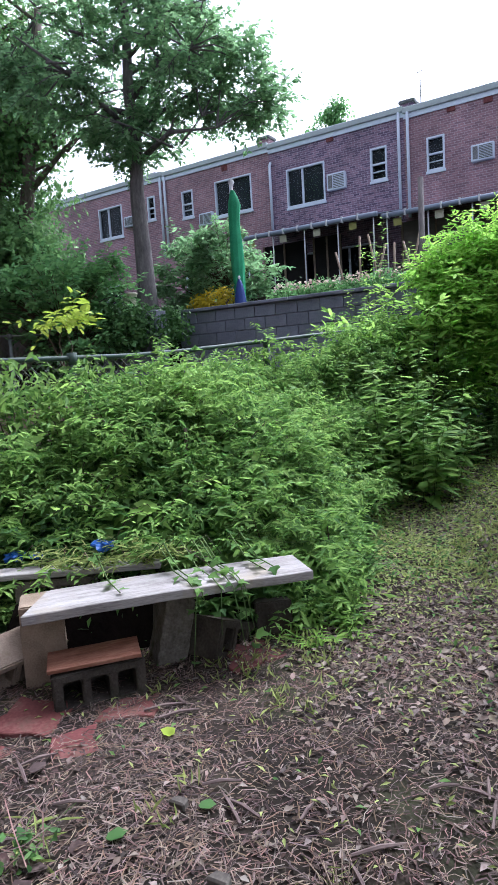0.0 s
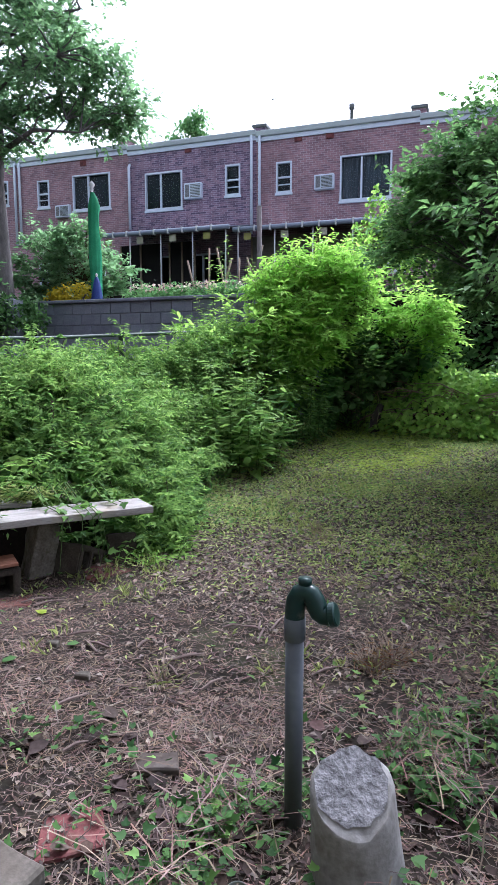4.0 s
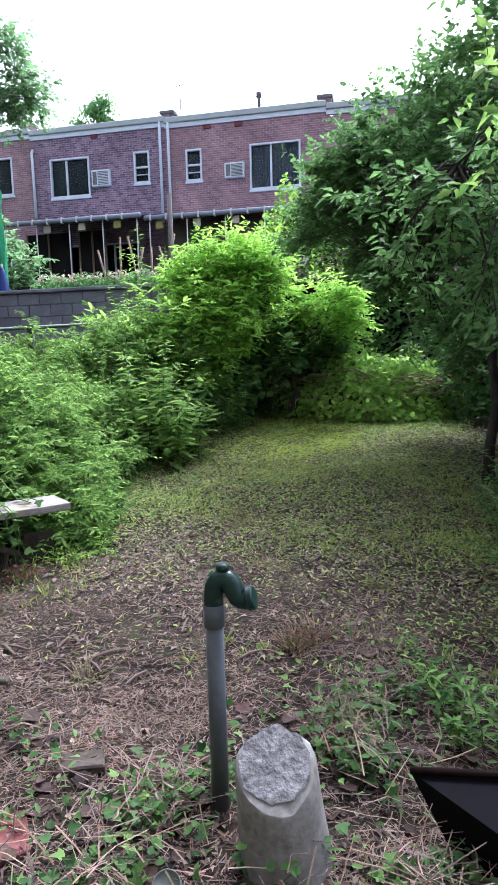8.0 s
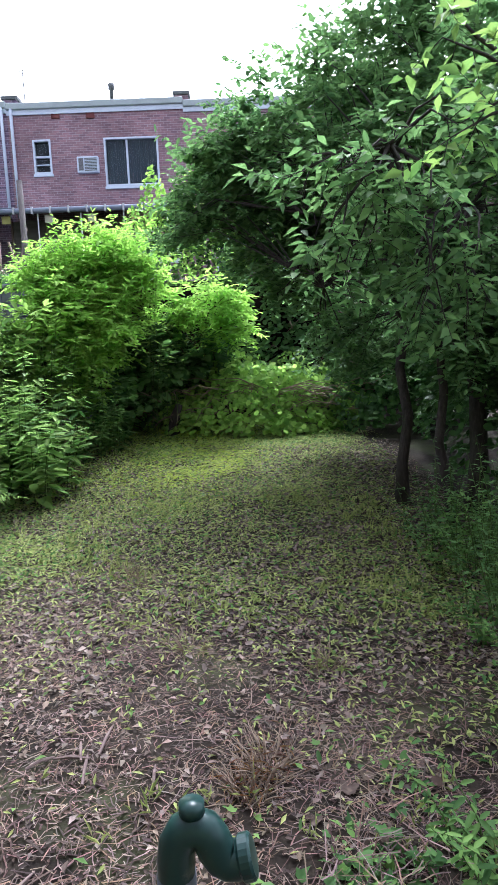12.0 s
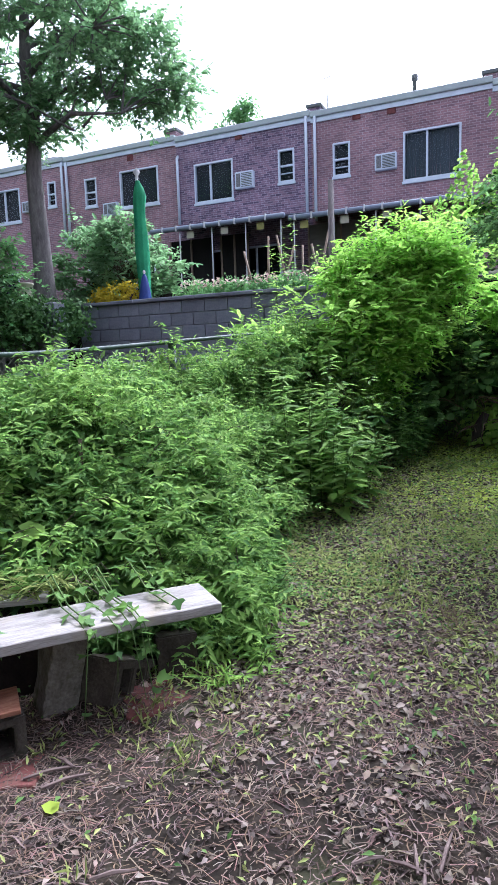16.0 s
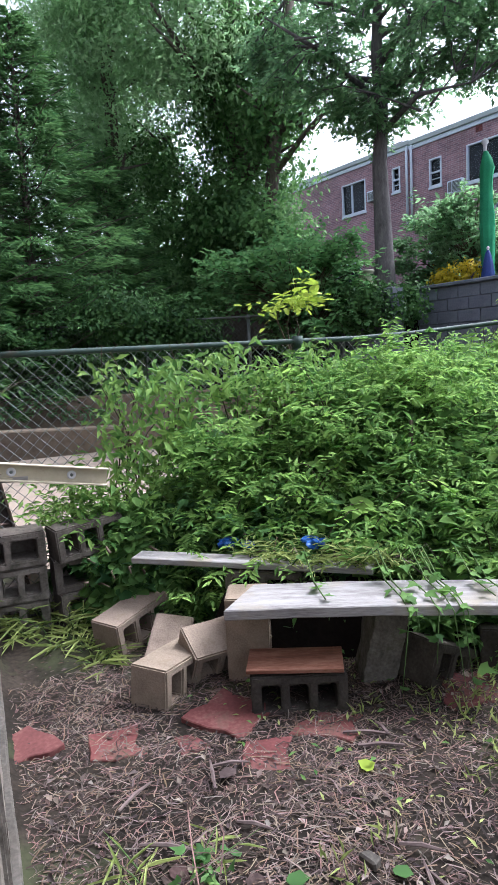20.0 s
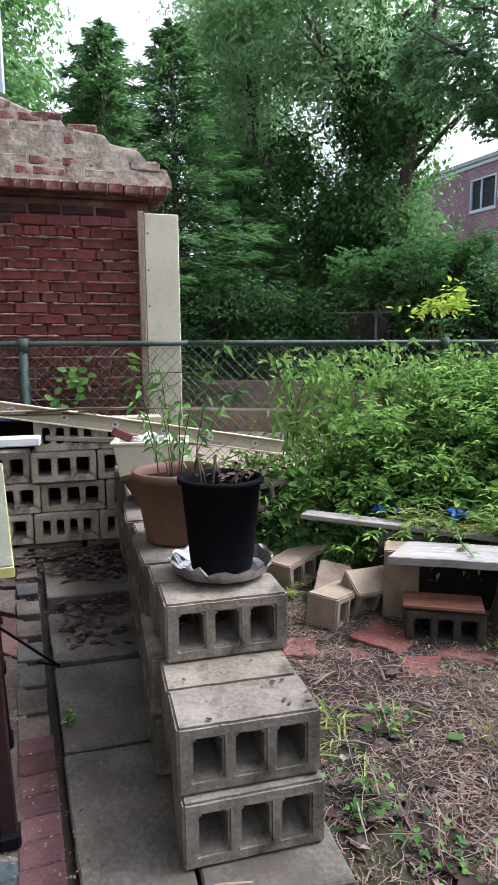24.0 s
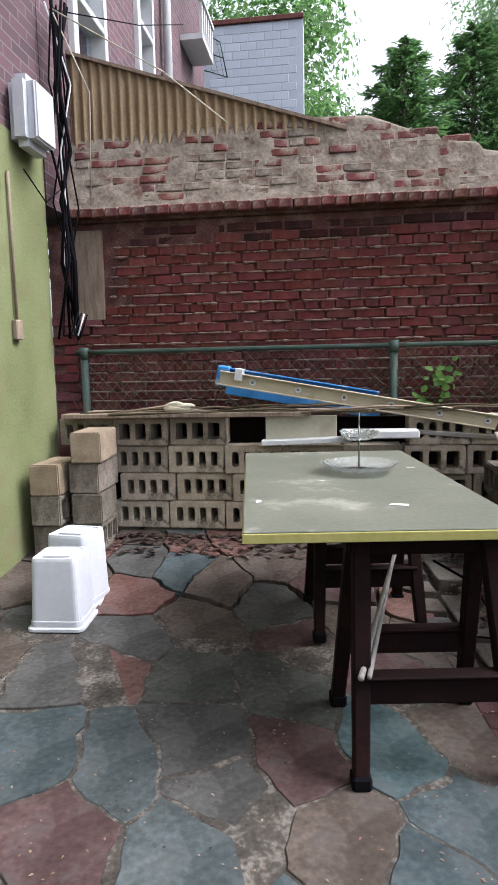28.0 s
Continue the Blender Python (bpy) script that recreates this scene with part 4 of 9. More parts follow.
def corrugated_screen():
    """The tan corrugated sheet that stands on the extension's top edge."""
    s = thing("corrugated_screen", L(-3.95, 0, 0), "tan corrugated plastic screen with a dark edge strip", "screen")
    b = B()
    n = 300
    y0, y1 = -3.17, -1.05
    vs = []
    for i in range(n + 1):
        y = y0 + (y1 - y0) * i / n
        top = 3.62 + (2.93 - 3.62) * (y - y0) / (y1 - y0)
        dx = 0.014 * math.sin(2 * math.pi * (y - y0) / 0.072)
        for d in (0, -0.004):
            vs += [(dx + d, y, 2.90), (dx + d, y, max(top, 2.94))]
    fs = []
    for i in range(n):
        a = i * 4
        fs += [(a, a + 4, a + 5, a + 1), (a + 3, a + 7, a + 6, a + 2)]
    b.add(vs, fs)
    part("sheet", b.mesh("sheet", M_corr, True), s)
    part("edge_strip", B().add([(-0.03, y0, 3.61), (0.03, y0, 3.61), (0.03, y1, 2.92), (-0.03, y1, 2.92), (-0.03, y0, 3.635), (0.03, y0, 3.635), (0.03, y1, 2.945), (-0.03, y1, 2.945)],
         [(0, 1, 2, 3), (7, 6, 5, 4), (0, 4, 5, 1), (1, 5, 6, 2), (2, 6, 7, 3), (3, 7, 4, 0)]).mesh("edge_strip", M_rough_wood), s)


corrugated_screen()
solid("extension_roof", B().add([(-4.2, -3.2, 2.75), (-9.0, -3.2, 2.75), (-9.0, 0.1, 2.4), (-4.2, 0.1, 2.4), (-4.2, -3.2, 2.65), (-9.0, -3.2, 2.65), (-9.0, 0.1, 2.3), (-4.2, 0.1, 2.3)],
      [(3, 2, 1, 0), (4, 5, 6, 7), (0, 1, 5, 4), (1, 2, 6, 5), (2, 3, 7, 6), (3, 0, 4, 7)]).mesh("extension_roof", M_roof), "dark flat roof of the neighbour's extension", kind="structure", m=L(0, 0, 0))


# ---- own house: green wall, and the row beyond ----
def own_house():
    w = thing("wall_green", L(0, 0, 0), "pale green painted stucco rear wall of the house", "wall", kind="structure")
    part("stucco", B().box(-3.40, -3.4, -0.1, 6.0, -3.1, 2.72).mesh("stucco", M_green_wall, bevel=0.01), w)
    part("upper_brick", B().box(-3.45, -3.4, 2.724, 6.0, -3.12, 8.2).mesh("upper_brick", M_bw_own), w)
    part("end_wall", B().box(5.7, -3.1, -0.1, 6.0, -3.0, 2.7).mesh("end_wall", M_green_wall), w)
    h = thing("house", L(0, -3.12, 0), "red brick row house with white sash window above the extension", "house", "own row")
    wins = [(-4.75, 3.3, -4.0, 4.9), (-6.3, 4.2, -5.7, 5.3), (-7.0, 6.5, -6.1, 7.6)]
    b = B()
    wall_cells(b, -7.2, -3.46, 2.4, 9.5, -0.3, 0, [q for q in wins])
    part("wall", b.mesh("wall", M_bw_own), h)
    for q in wins:
        f = B()
        fw = 0.08
        for r in ((q[0], q[1], q[0] + fw, q[3]), (q[2] - fw, q[1], q[2], q[3]), (q[0] + fw, q[3] - fw, q[2] - fw, q[3]), (q[0] + fw, q[1], q[2] - fw, q[1] + fw), (q[0] + fw, (q[1] + q[3]) / 2 - 0.03, q[2] - fw, (q[1] + q[3]) / 2 + 0.03)):
            f.box(r[0], -0.12, r[1], r[2], 0.05, r[3])
        wi = part("window", f.mesh("frame", M_white, bevel=0.006), h, "white framed window")
        part("pane", B().box(q[0] + fw, -0.08, q[1] + fw, q[2] - fw, -0.07, q[3] - fw).mesh("pane", M_pane), wi)
    part("drainpipe", B().tube([(-6.75, 0.08, 2.6), (-6.75, 0.08, 9.4)], 0.05, 8).mesh("drainpipe", M_white, True), h)
    h2 = thing("house", L(0, -3.12, 0), "red brick house with a white railed balcony", "house", "own row")
    part("wall", B().box(-9.35, -0.3, 2.4, -7.25, 0.0, 9.5).mesh("wall", M_bw_own), h2)
    bl = part("balcony", B().box(-8.5, 0, 5.5, -7.75, 0.3, 5.57).mesh("balcony_floor", M_white), h2, "white balcony")
    for i in range(6):
        part("baluster", B().box(-8.5 + i * 0.14, 0.26, 5.57, -8.45 + i * 0.14, 0.3, 5.95).mesh("baluster", M_white), bl)
    part("rail", B().box(-8.52, 0.25, 5.95, -7.73, 0.32, 6.0).mesh("rail", M_white), bl)


own_house()


def pale_building():
    h = thing("building", L(-15.6, 0, 0), "pale blue-grey painted block building with red coping", "building")
    part("wall", B().box(-0.5, -5.4, 0.0, 0.0, -1.85, 9.6).mesh("wall", M_whiteblock), h)
    part("coping", B().box(-0.5, -5.4, 9.605, 0.06, -1.84, 9.72).mesh("coping", M_redtile, bevel=0.01), h, "dark red roof coping")
    blk = B().box(0, 0, 0, 0.03, 0.385, 0.185).mesh("block", M_whiteblock, bevel=0.008)
    for r in range(16):
        for i in range(6):
            y = -4.2 + i * 0.4 + (0.2 if r % 2 else 0)
            if y + 0.39 < -1.84:
                part("block", blk, h, m=pose(-0.022, y, 9.38 - r * 0.2))
    st = thing("balcony_cage", L(-15.35, -3.9, 0), "thin dark curved metal balcony rails before a pale wall", "railing")
    arc = [(-0.98, 9.48), (-0.6, 9.45), (-0.25, 9.3), (0.04, 9.11)]
    low = [(-0.66, 8.57), (-0.2, 8.44), (0.2, 8.29)]
    for pts in (arc, [(-0.85, 8.98), (-0.4, 8.95), (0.1, 8.74)], low, [(0.04, 9.11), (0.2, 8.29)], [(-0.98, 9.48), (-0.66, 8.57)], [(-0.84, 7.80), (0.41, 7.79)], [(0.41, 7.79), (0.5, 7.3)]):
        part("rail", B().tube([(0.0, y, z) for y, z in pts], 0.015, 6).mesh("rail", M_greenpipe, True), st)
    for i in range(6):
        f = (i + 0.5) / 6
        part("baluster", B().tube([(0, -0.95 + 0.98 * f, 9.46 - 0.32 * f * f), (0, -0.64 + 0.82 * f, 8.56 - 0.26 * f)], 0.005, 5).mesh("baluster", M_greenpipe), st)
        part("baluster", B().tube([(0, -0.84 + 1.24 * f, 7.79), (0, -0.84 + 1.28 * f, 7.2)], 0.005, 5).mesh("baluster", M_greenpipe), st)


pale_building()


# ---- concrete blocks ----
M_buffgrey = mat("tan_grey_concrete", [(0.19, 0.157, 0.118), (0.33, 0.283, 0.22), (0.43, 0.375, 0.305)], 7, 0.95, fine=70, bump=0.8, vary=0.2, stains=(6, 0.45, (0.075, 0.062, 0.046)))
def block_data(name, ma, holes=3, closed=True, bev=0.007):
    """A hollow concrete block 390 x 190 x 190 mm; its cores run along y."""
    ln, dp, ht, t = 0.39, 0.19, 0.19, (0.039 if holes < 4 else 0.045)
    w = (ln - t * 1.1 * 2 - 0.036 * (holes - 1)) / holes
    xs = [0, t * 1.1]
    for i in range(holes):
        xs += [xs[-1] + w]
        if i < holes - 1:
            xs += [xs[-1] + 0.036]
    xs += [ln]
    zs = [0, t, ht - t, ht]
    b = B()
    cell = lambda i, j: j == 1 and i % 2 == 1
    for i in range(len(xs) - 1):
        for j in range(3):
            if cell(i, j):
                a = [(xs[i], zs[j]), (xs[i + 1], zs[j]), (xs[i + 1], zs[j + 1]), (xs[i], zs[j + 1])]
                for k in range(4):
                    p, q = a[k], a[(k + 1) % 4]
                    b.add([(p[0], 0, p[1]), (q[0], 0, q[1]), (q[0], dp, q[1]), (p[0], dp, p[1])], [(0, 1, 2, 3)])
                if closed:
                    b.add([(p[0], dp, p[1]) for p in a], [(3, 2, 1, 0)])
            else:
                for y, fl in ((0, (0, 1, 2, 3)), (dp, (3, 2, 1, 0))):
                    b.add([(xs[i], y, zs[j]), (xs[i + 1], y, zs[j]), (xs[i + 1], y, zs[j + 1]), (xs[i], y, zs[j + 1])], [fl])
    for i in range(len(xs) - 1):
        for z in (0, ht):
            b.add([(xs[i], 0, z), (xs[i + 1], 0, z), (xs[i + 1], dp, z), (xs[i], dp, z)], [(0, 1, 2, 3)])
    for x in (0, ln):
        for j in range(3):
            b.add([(x, 0, zs[j]), (x, dp, zs[j]), (x, dp, zs[j + 1]), (x, 0, zs[j + 1])], [(0, 1, 2, 3)])
    b.v = [(x - ln / 2, y - dp / 2, z) for x, y, z in b.v]
    return b.mesh(name, ma, bevel=bev, segs=2, rough=0.0028)


BLK = [block_data("block", M_conc, 3, False), block_data("block", M_conc, 3, False), block_data("block", M_conc, 2), block_data("block", M_conc, 3)]
BLK_O = [block_data("open_block", M_conc, 3, False)] * 2 + [block_data("open_block", M_conc, 2, False)]
BLK_R = [block_data("cored_block", M_buffgrey, 4, False), block_data("cored_block", M_buffgrey, 3, False)]
BLK_D = [block_data("dirty_shaded_block", M_dirty_shade, 3), block_data("dirty_shaded_block", M_dirty_shade, 2)]
BLK_B = [block_data("buff_block", M_buff, 3), block_data("buff_block", M_buff, 2)]


def patio_block_wall():
    w = thing("block_wall", L(0, 0, 0), "low dry-stacked grey concrete block wall with stepped end", "block wall")
    rn = random.Random(11)
    fy = -0.155
    for course in range(3):
        z = 0.004 + course * 0.193
        x = (-0.765, -0.79, -1.13)[course]
        n = 0
        while x > -3.2:
            across = n < 2 or rn.random() < 0.42
            zz = z + patio_z(x) * 0.6
            if across:
                jit = rn.uniform(-0.025, 0.012)
                part("block", BLK_O[0], w, m=pose(x - 0.095, fy + 0.195 + jit, zz, 0, 0, 90 + rn.uniform(-1.5, 1.5)))
                x -= 0.193
            else:
                for k in range(2):
                    part("block", BLK[rn.randrange(4)], w, m=pose(x - 0.195, fy + 0.095 + k * 0.195 + (rn.uniform(-0.045, 0.0) if k == 0 else 0.0), zz, 0, 0, rn.uniform(-2, 2)))
                x -= 0.394
            n += 1
    return w


patio_block_wall()


def back_block_row():
    w = thing("block_stack", L(0, 0, 0), "dry-stacked hollow concrete blocks along the old brick wall", "block wall")
    rn = random.Random(3)
    X = -3.42
    for course in range(4):
        z = 0.15 + course * 0.194
        y = -3.06 + (0.38 if course < 3 else 0.0) + (0.0, 0.05, 0.0, 0.0)[course]
        while y < 0.05:
            if course == 3 and -1.85 < y + 0.05 < -0.95:
                y += 0.4
                continue
            sel = BLK_R[0 if rn.random() < 0.65 else 1]
            part("block", sel, w, m=pose(X + rn.uniform(-0.02, 0.02), y + 0.195, z, 0, 0, 90 + rn.uniform(-2, 2)))
            y += 0.397
    # unseen near-black box closes the open cores from behind, for dark holes
    part("debris_fill", B().box(X - 0.24, -3.05, -0.05, X - 0.125, 0.05, 0.9).mesh("debris_fill", M_soil_shade, rough=0.01), w, "near-black box added behind the blocks to darken their open cores")
    for y in np.arange(-2.9, 0.0, 0.42):
        part("block", BLK[1], w, m=pose(X - 0.02, y + 0.195, -0.045, 0, 0, 90))


back_block_row()


def corner_stack():
    w = thing("block_stack", L(0, 0, 0), "short stacks of concrete blocks against the green wall", "block wall")
    rn = random.Random(9)
    for i, (x, y, rz, n) in enumerate(((-2.98, -2.92, 0, 3), (-3.03, -2.70, 4, 4))):
        for c in range(n):
            part("block", (BLK_B[0] if c == n - 1 else BLK[(c + i) % 4]), w, m=pose(x + rn.uniform(-0.02, 0.02), y + rn.uniform(-0.01, 0.01), 0.10 + c * 0.194, 0, 0, rz + rn.uniform(-4, 4)))


corner_stack()


# ---- patio floor ----
def voronoi_cells(seeds, bound):
    """Cells of the plane round each seed, clipped to a polygon."""
    out = []
    for i, s in enumerate(seeds):
        poly = list(bound)
        for j, q in enumerate(seeds):
            if i == j:
                continue
            mx, my, nx, ny = (s[0] + q[0]) / 2, (s[1] + q[1]) / 2, q[0] - s[0], q[1] - s[1]
            f = lambda p: (p[0] - mx) * nx + (p[1] - my) * ny
            nw = []
            for k in range(len(poly)):
                a, b = poly[k], poly[(k + 1) % len(poly)]
                fa, fb = f(a), f(b)
                if fa <= 0:
                    nw.append(a)
                if fa * fb < 0:
                    t = fa / (fa - fb)
                    nw.append((a[0] + (b[0] - a[0]) * t, a[1] + (b[1] - a[1]) * t))
            poly = nw
            if len(poly) < 3:
                break
        out.append(poly if len(poly) >= 3 else None)
    return out


def worn(poly, gap, seed, amp=0.012):
    """A polygon drawn in by gap, with a wavy worn outline."""
    n = len(poly)
    cx, cy = sum(p[0] for p in poly) / n, sum(p[1] for p in poly) / n
    res = []
    for k in range(n):
        a, b = Vec(poly[k]), Vec(poly[(k + 1) % n])
        d = (b - a).length
        m = max(1, int(d / 0.07))
        for i in range(m):
            p = a.lerp(b, i / m)
            c = Vec((cx, cy)) - p
            l = c.length
            w = noise.noise(Vec((p.x * 7 + seed, p.y * 7, seed))) * amp + noise.noise(Vec((p.x * 21, p.y * 21, seed))) * amp * 0.5
            res.append(tuple(p + c / max(l, 1e-6) * min(l * 0.4, gap + amp * 0.6 + w + (gap * 0.8 if i == 0 else 0))))
    return res


def stone_mat(name, a, b, c):
    grey = lambda q, k: tuple((v * 0.84 + sum(q) / 3 * 0.16) * k for v in q)
    a, b, c = grey(a, 0.165), grey(b, 0.32), grey(c, 0.54)
    return mat(name, [a, b, c], 4, 0.72, fine=38, bump=0.8, stains=(7, 0.55, tuple(v * 0.6 + 0.035 for v in b)))


SLATES = [stone_mat("green_slate", (0.10, 0.115, 0.095), (0.145, 0.16, 0.135), (0.19, 0.20, 0.17)), stone_mat("grey_slate", (0.10, 0.10, 0.095), (0.15, 0.15, 0.14), (0.20, 0.195, 0.18)),
          stone_mat("maroon_slate", (0.13, 0.065, 0.065), (0.19, 0.10, 0.095), (0.23, 0.14, 0.13)), stone_mat("teal_grey_slate", (0.10, 0.14, 0.15), (0.15, 0.195, 0.20), (0.20, 0.24, 0.245)),
          stone_mat("blue_slate", (0.072, 0.115, 0.125), (0.108, 0.16, 0.172), (0.15, 0.20, 0.212)), stone_mat("tan_stone", (0.13, 0.095, 0.072), (0.19, 0.14, 0.108), (0.25, 0.20, 0.16)),
          stone_mat("teal_slate", (0.075, 0.16, 0.17), (0.12, 0.22, 0.23), (0.17, 0.27, 0.28)), stone_mat("brick_red_stone", (0.22, 0.09, 0.07), (0.30, 0.135, 0.105), (0.36, 0.19, 0.155))]


def patio():
    p = thing("patio", L(0, 0, 0), "crazy paving of coloured slate and worn concrete slabs", "patio", kind="structure")
    rn = random.Random(21)
    seeds = [(-1.54, -1.73, 0), (-1.44, -1.33, 0), (-1.13, -1.62, 1), (-1.03, -1.28, 2), (-0.95, -1.87, 3), (-0.99, -2.13, 4), (-0.66, -1.92, 2), (-0.60, -1.52, 3), (-0.72, -1.12, 5),
             (-1.14, -0.97, 6), (-0.82, -0.75, 4), (-1.2, -0.70, 5), (-0.86, -1.48, 1), (-1.95, -1.30, 2), (-2.03, -1.82, 5), (-1.88, -2.11, 1), (-2.37, -2.27, 7), (-2.57, -1.81, 5),
             (-2.75, -2.05, 4), (-2.86, -2.36, 1), (-3.08, -2.13, 7), (-3.21, -1.81, 7), (-2.88, -1.55, 5), (-2.26, -1.46, 1), (-1.54, -2.36, 1), (-0.5, -0.86, 4), (-1.65, -0.93, 2)]
    for k in range(170):
        q = (rn.uniform(-3.4, 2.4), rn.uniform(-3.1, -0.5), rn.choice((0, 1, 1, 2, 3, 4, 5, 5, 7)))
        if min(math.hypot(q[0] - s[0], q[1] - s[1]) for s in seeds) > 0.25:
            seeds.append(q)
    bound = [(-3.45, -3.12), (2.5, -3.12), (2.5, -0.40), (-0.70, -0.545), (-1.35, -0.60), (-3.45, -0.74)]
    def warp(q):
        v = noise.noise_vector(Vec((q[0] * 2.2, q[1] * 2.2, 4))) * 0.045 + noise.noise_vector(Vec((q[0] * 7, q[1] * 7, 9))) * 0.026 + noise.noise_vector(Vec((q[0] * 26, q[1] * 26, 2))) * 0.014
        y = q[1] + v.y * (1 if -3.0 < q[1] < -0.8 else 0.15)
        return (q[0] + v.x, y)

    # the stones are long one way, so the cells are cut in a squeezed plane
    ca, sa = math.cos(0.45), math.sin(0.45)
    squeeze = lambda q: ((q[0] * ca + q[1] * sa) * 0.62, -q[0] * sa + q[1] * ca)
    spread_ = lambda q: ((q[0] / 0.62) * ca - q[1] * sa, (q[0] / 0.62) * sa + q[1] * ca)
    cells = [[spread_(q) for q in c] if c else None for c in voronoi_cells([squeeze(q) for q in seeds], [squeeze(q) for q in bound])]
    for i, cell in enumerate(cells):
        if not cell:
            continue
        fine = []
        for k in range(len(cell)):
            a, c = Vec(cell[k]), Vec(cell[(k + 1) % len(cell)])
            for j in range(max(1, int((c - a).length / 0.05))):
                fine.append(warp(a.lerp(c, j / max(1, int((c - a).length / 0.05)))))
        gx, gy = sum(q[0] for q in fine) / len(fine), sum(q[1] for q in fine) / len(fine)
        poly = []
        for q in fine:
            c = Vec((gx - q[0], gy - q[1]))
            poly.append(tuple(Vec(q) + c / max(c.length, 1e-6) * min(c.length * 0.3, 0.006 + 0.010 * abs(noise.noise(Vec((q[0] * 9, q[1] * 9, i)))) + 0.026 * max(0.0, noise.noise(Vec((q[0] * 3.1, q[1] * 3.1, 5)))))))
        cx, cy = seeds[i][0], seeds[i][1]
        b = B().prism([(x - cx, y - cy) for x, y in poly], -0.05, 0.0)
        part("flagstone", b.mesh("flagstone", SLATES[seeds[i][2]], bevel=0.0025), p, m=pose(cx, cy, patio_z(cx) + rn.uniform(-0.005, 0.005), rn.uniform(-0.5, 0.5), rn.uniform(-0.4, 0.4) - math.degrees(math.atan((patio_z(cx + 0.1) - patio_z(cx - 0.1)) / 0.2)), 0))
    part("joint_bed", B().prism(bound, -0.06, -0.0045).mesh("joint_bed", M_joint), p, "crumbled grey mortar joints")
    # concrete path slabs between the paving and the block wall
    cuts = [-3.3, -2.55, -1.98, -1.36, -0.52, 0.3]
    for a, c in zip(cuts, cuts[1:]):
        line = lambda x: -0.435 + 0.094 * (x + 0.78) * 1.0
        poly = [(a + 0.004, line(a) + 0.008), (c - 0.004, line(c) + 0.008), (c - 0.004, -0.13), (a + 0.004, -0.13)]
        if c > -0.5:
            poly[2:] = [(c, 0.02), (a + 0.004, -0.13)]
        b = B().prism(worn(poly, 0.003, a, 0.006), -0.08, 0.0)
        part("path_slab", b.mesh("path_slab", M_slab, bevel=0.006), p, m=pose(0, 0, patio_z((a + c) / 2) * 0.9))
    brick = B().box(-0.047, -0.06, -0.05, 0.047, 0.06, 0.0).mesh("edging_brick", M_edge, bevel=0.005, rough=0.003)
    for i in range(8):
        x = -0.74 - i * 0.098
        part("edging_brick", brick, p, m=pose(x, -0.448 + 0.094 * (x + 0.78) - 0.062, 0.0 + rn.uniform(-0.004, 0.003), rn.uniform(-1, 1), rn.uniform(-1, 1), rn.uniform(-2, 2) + 5))
    for i in range(9):
        x = -1.62 - i * 0.2
        part("edging_stone", B().prism(worn([(x, -0.58 + 0.094 * (x + 0.78)), (x + 0.19, -0.575 + 0.094 * (x + 0.97)), (x + 0.19, -0.452 + 0.094 * (x + 0.97)), (x, -0.452 + 0.094 * (x + 0.78))], 0.004, i, 0.008), -0.05, 0.0).mesh("edging_stone", rn.choice((M_slab, SLATES[5], SLATES[1])), bevel=0.004), p, m=pose(0, 0, patio_z(x) + 0.002))
    part("footing_slab", B().prism(worn([(-3.2, -0.122), (-0.66, -0.122), (-0.62, 0.26), (-3.2, 0.26)], 0.002, 4.4, 0.008), -0.14, 0.002).mesh("footing_slab", M_slab, bevel=0.006), p, "rough concrete footing under the blocks")
    # worn edge slabs beside the garden
    for x0, y0, x1, y1, r in ((-0.62, -0.10, -0.10, 0.19, 8), (-0.06, -0.16, 0.5, 0.10, -3), (0.55, -0.15, 1.1, 0.06, 2)):
        part("edge_slab", B().prism(worn([(x0, y0), (x1, y0), (x1, y1), (x0, y1)], 0.004, x0 * 3, 0.014), -0.09, 0.0).mesh("edge_slab", M_slab, bevel=0.008), p, m=pose(0, 0, -0.022, 0, 0, 0))


patio()


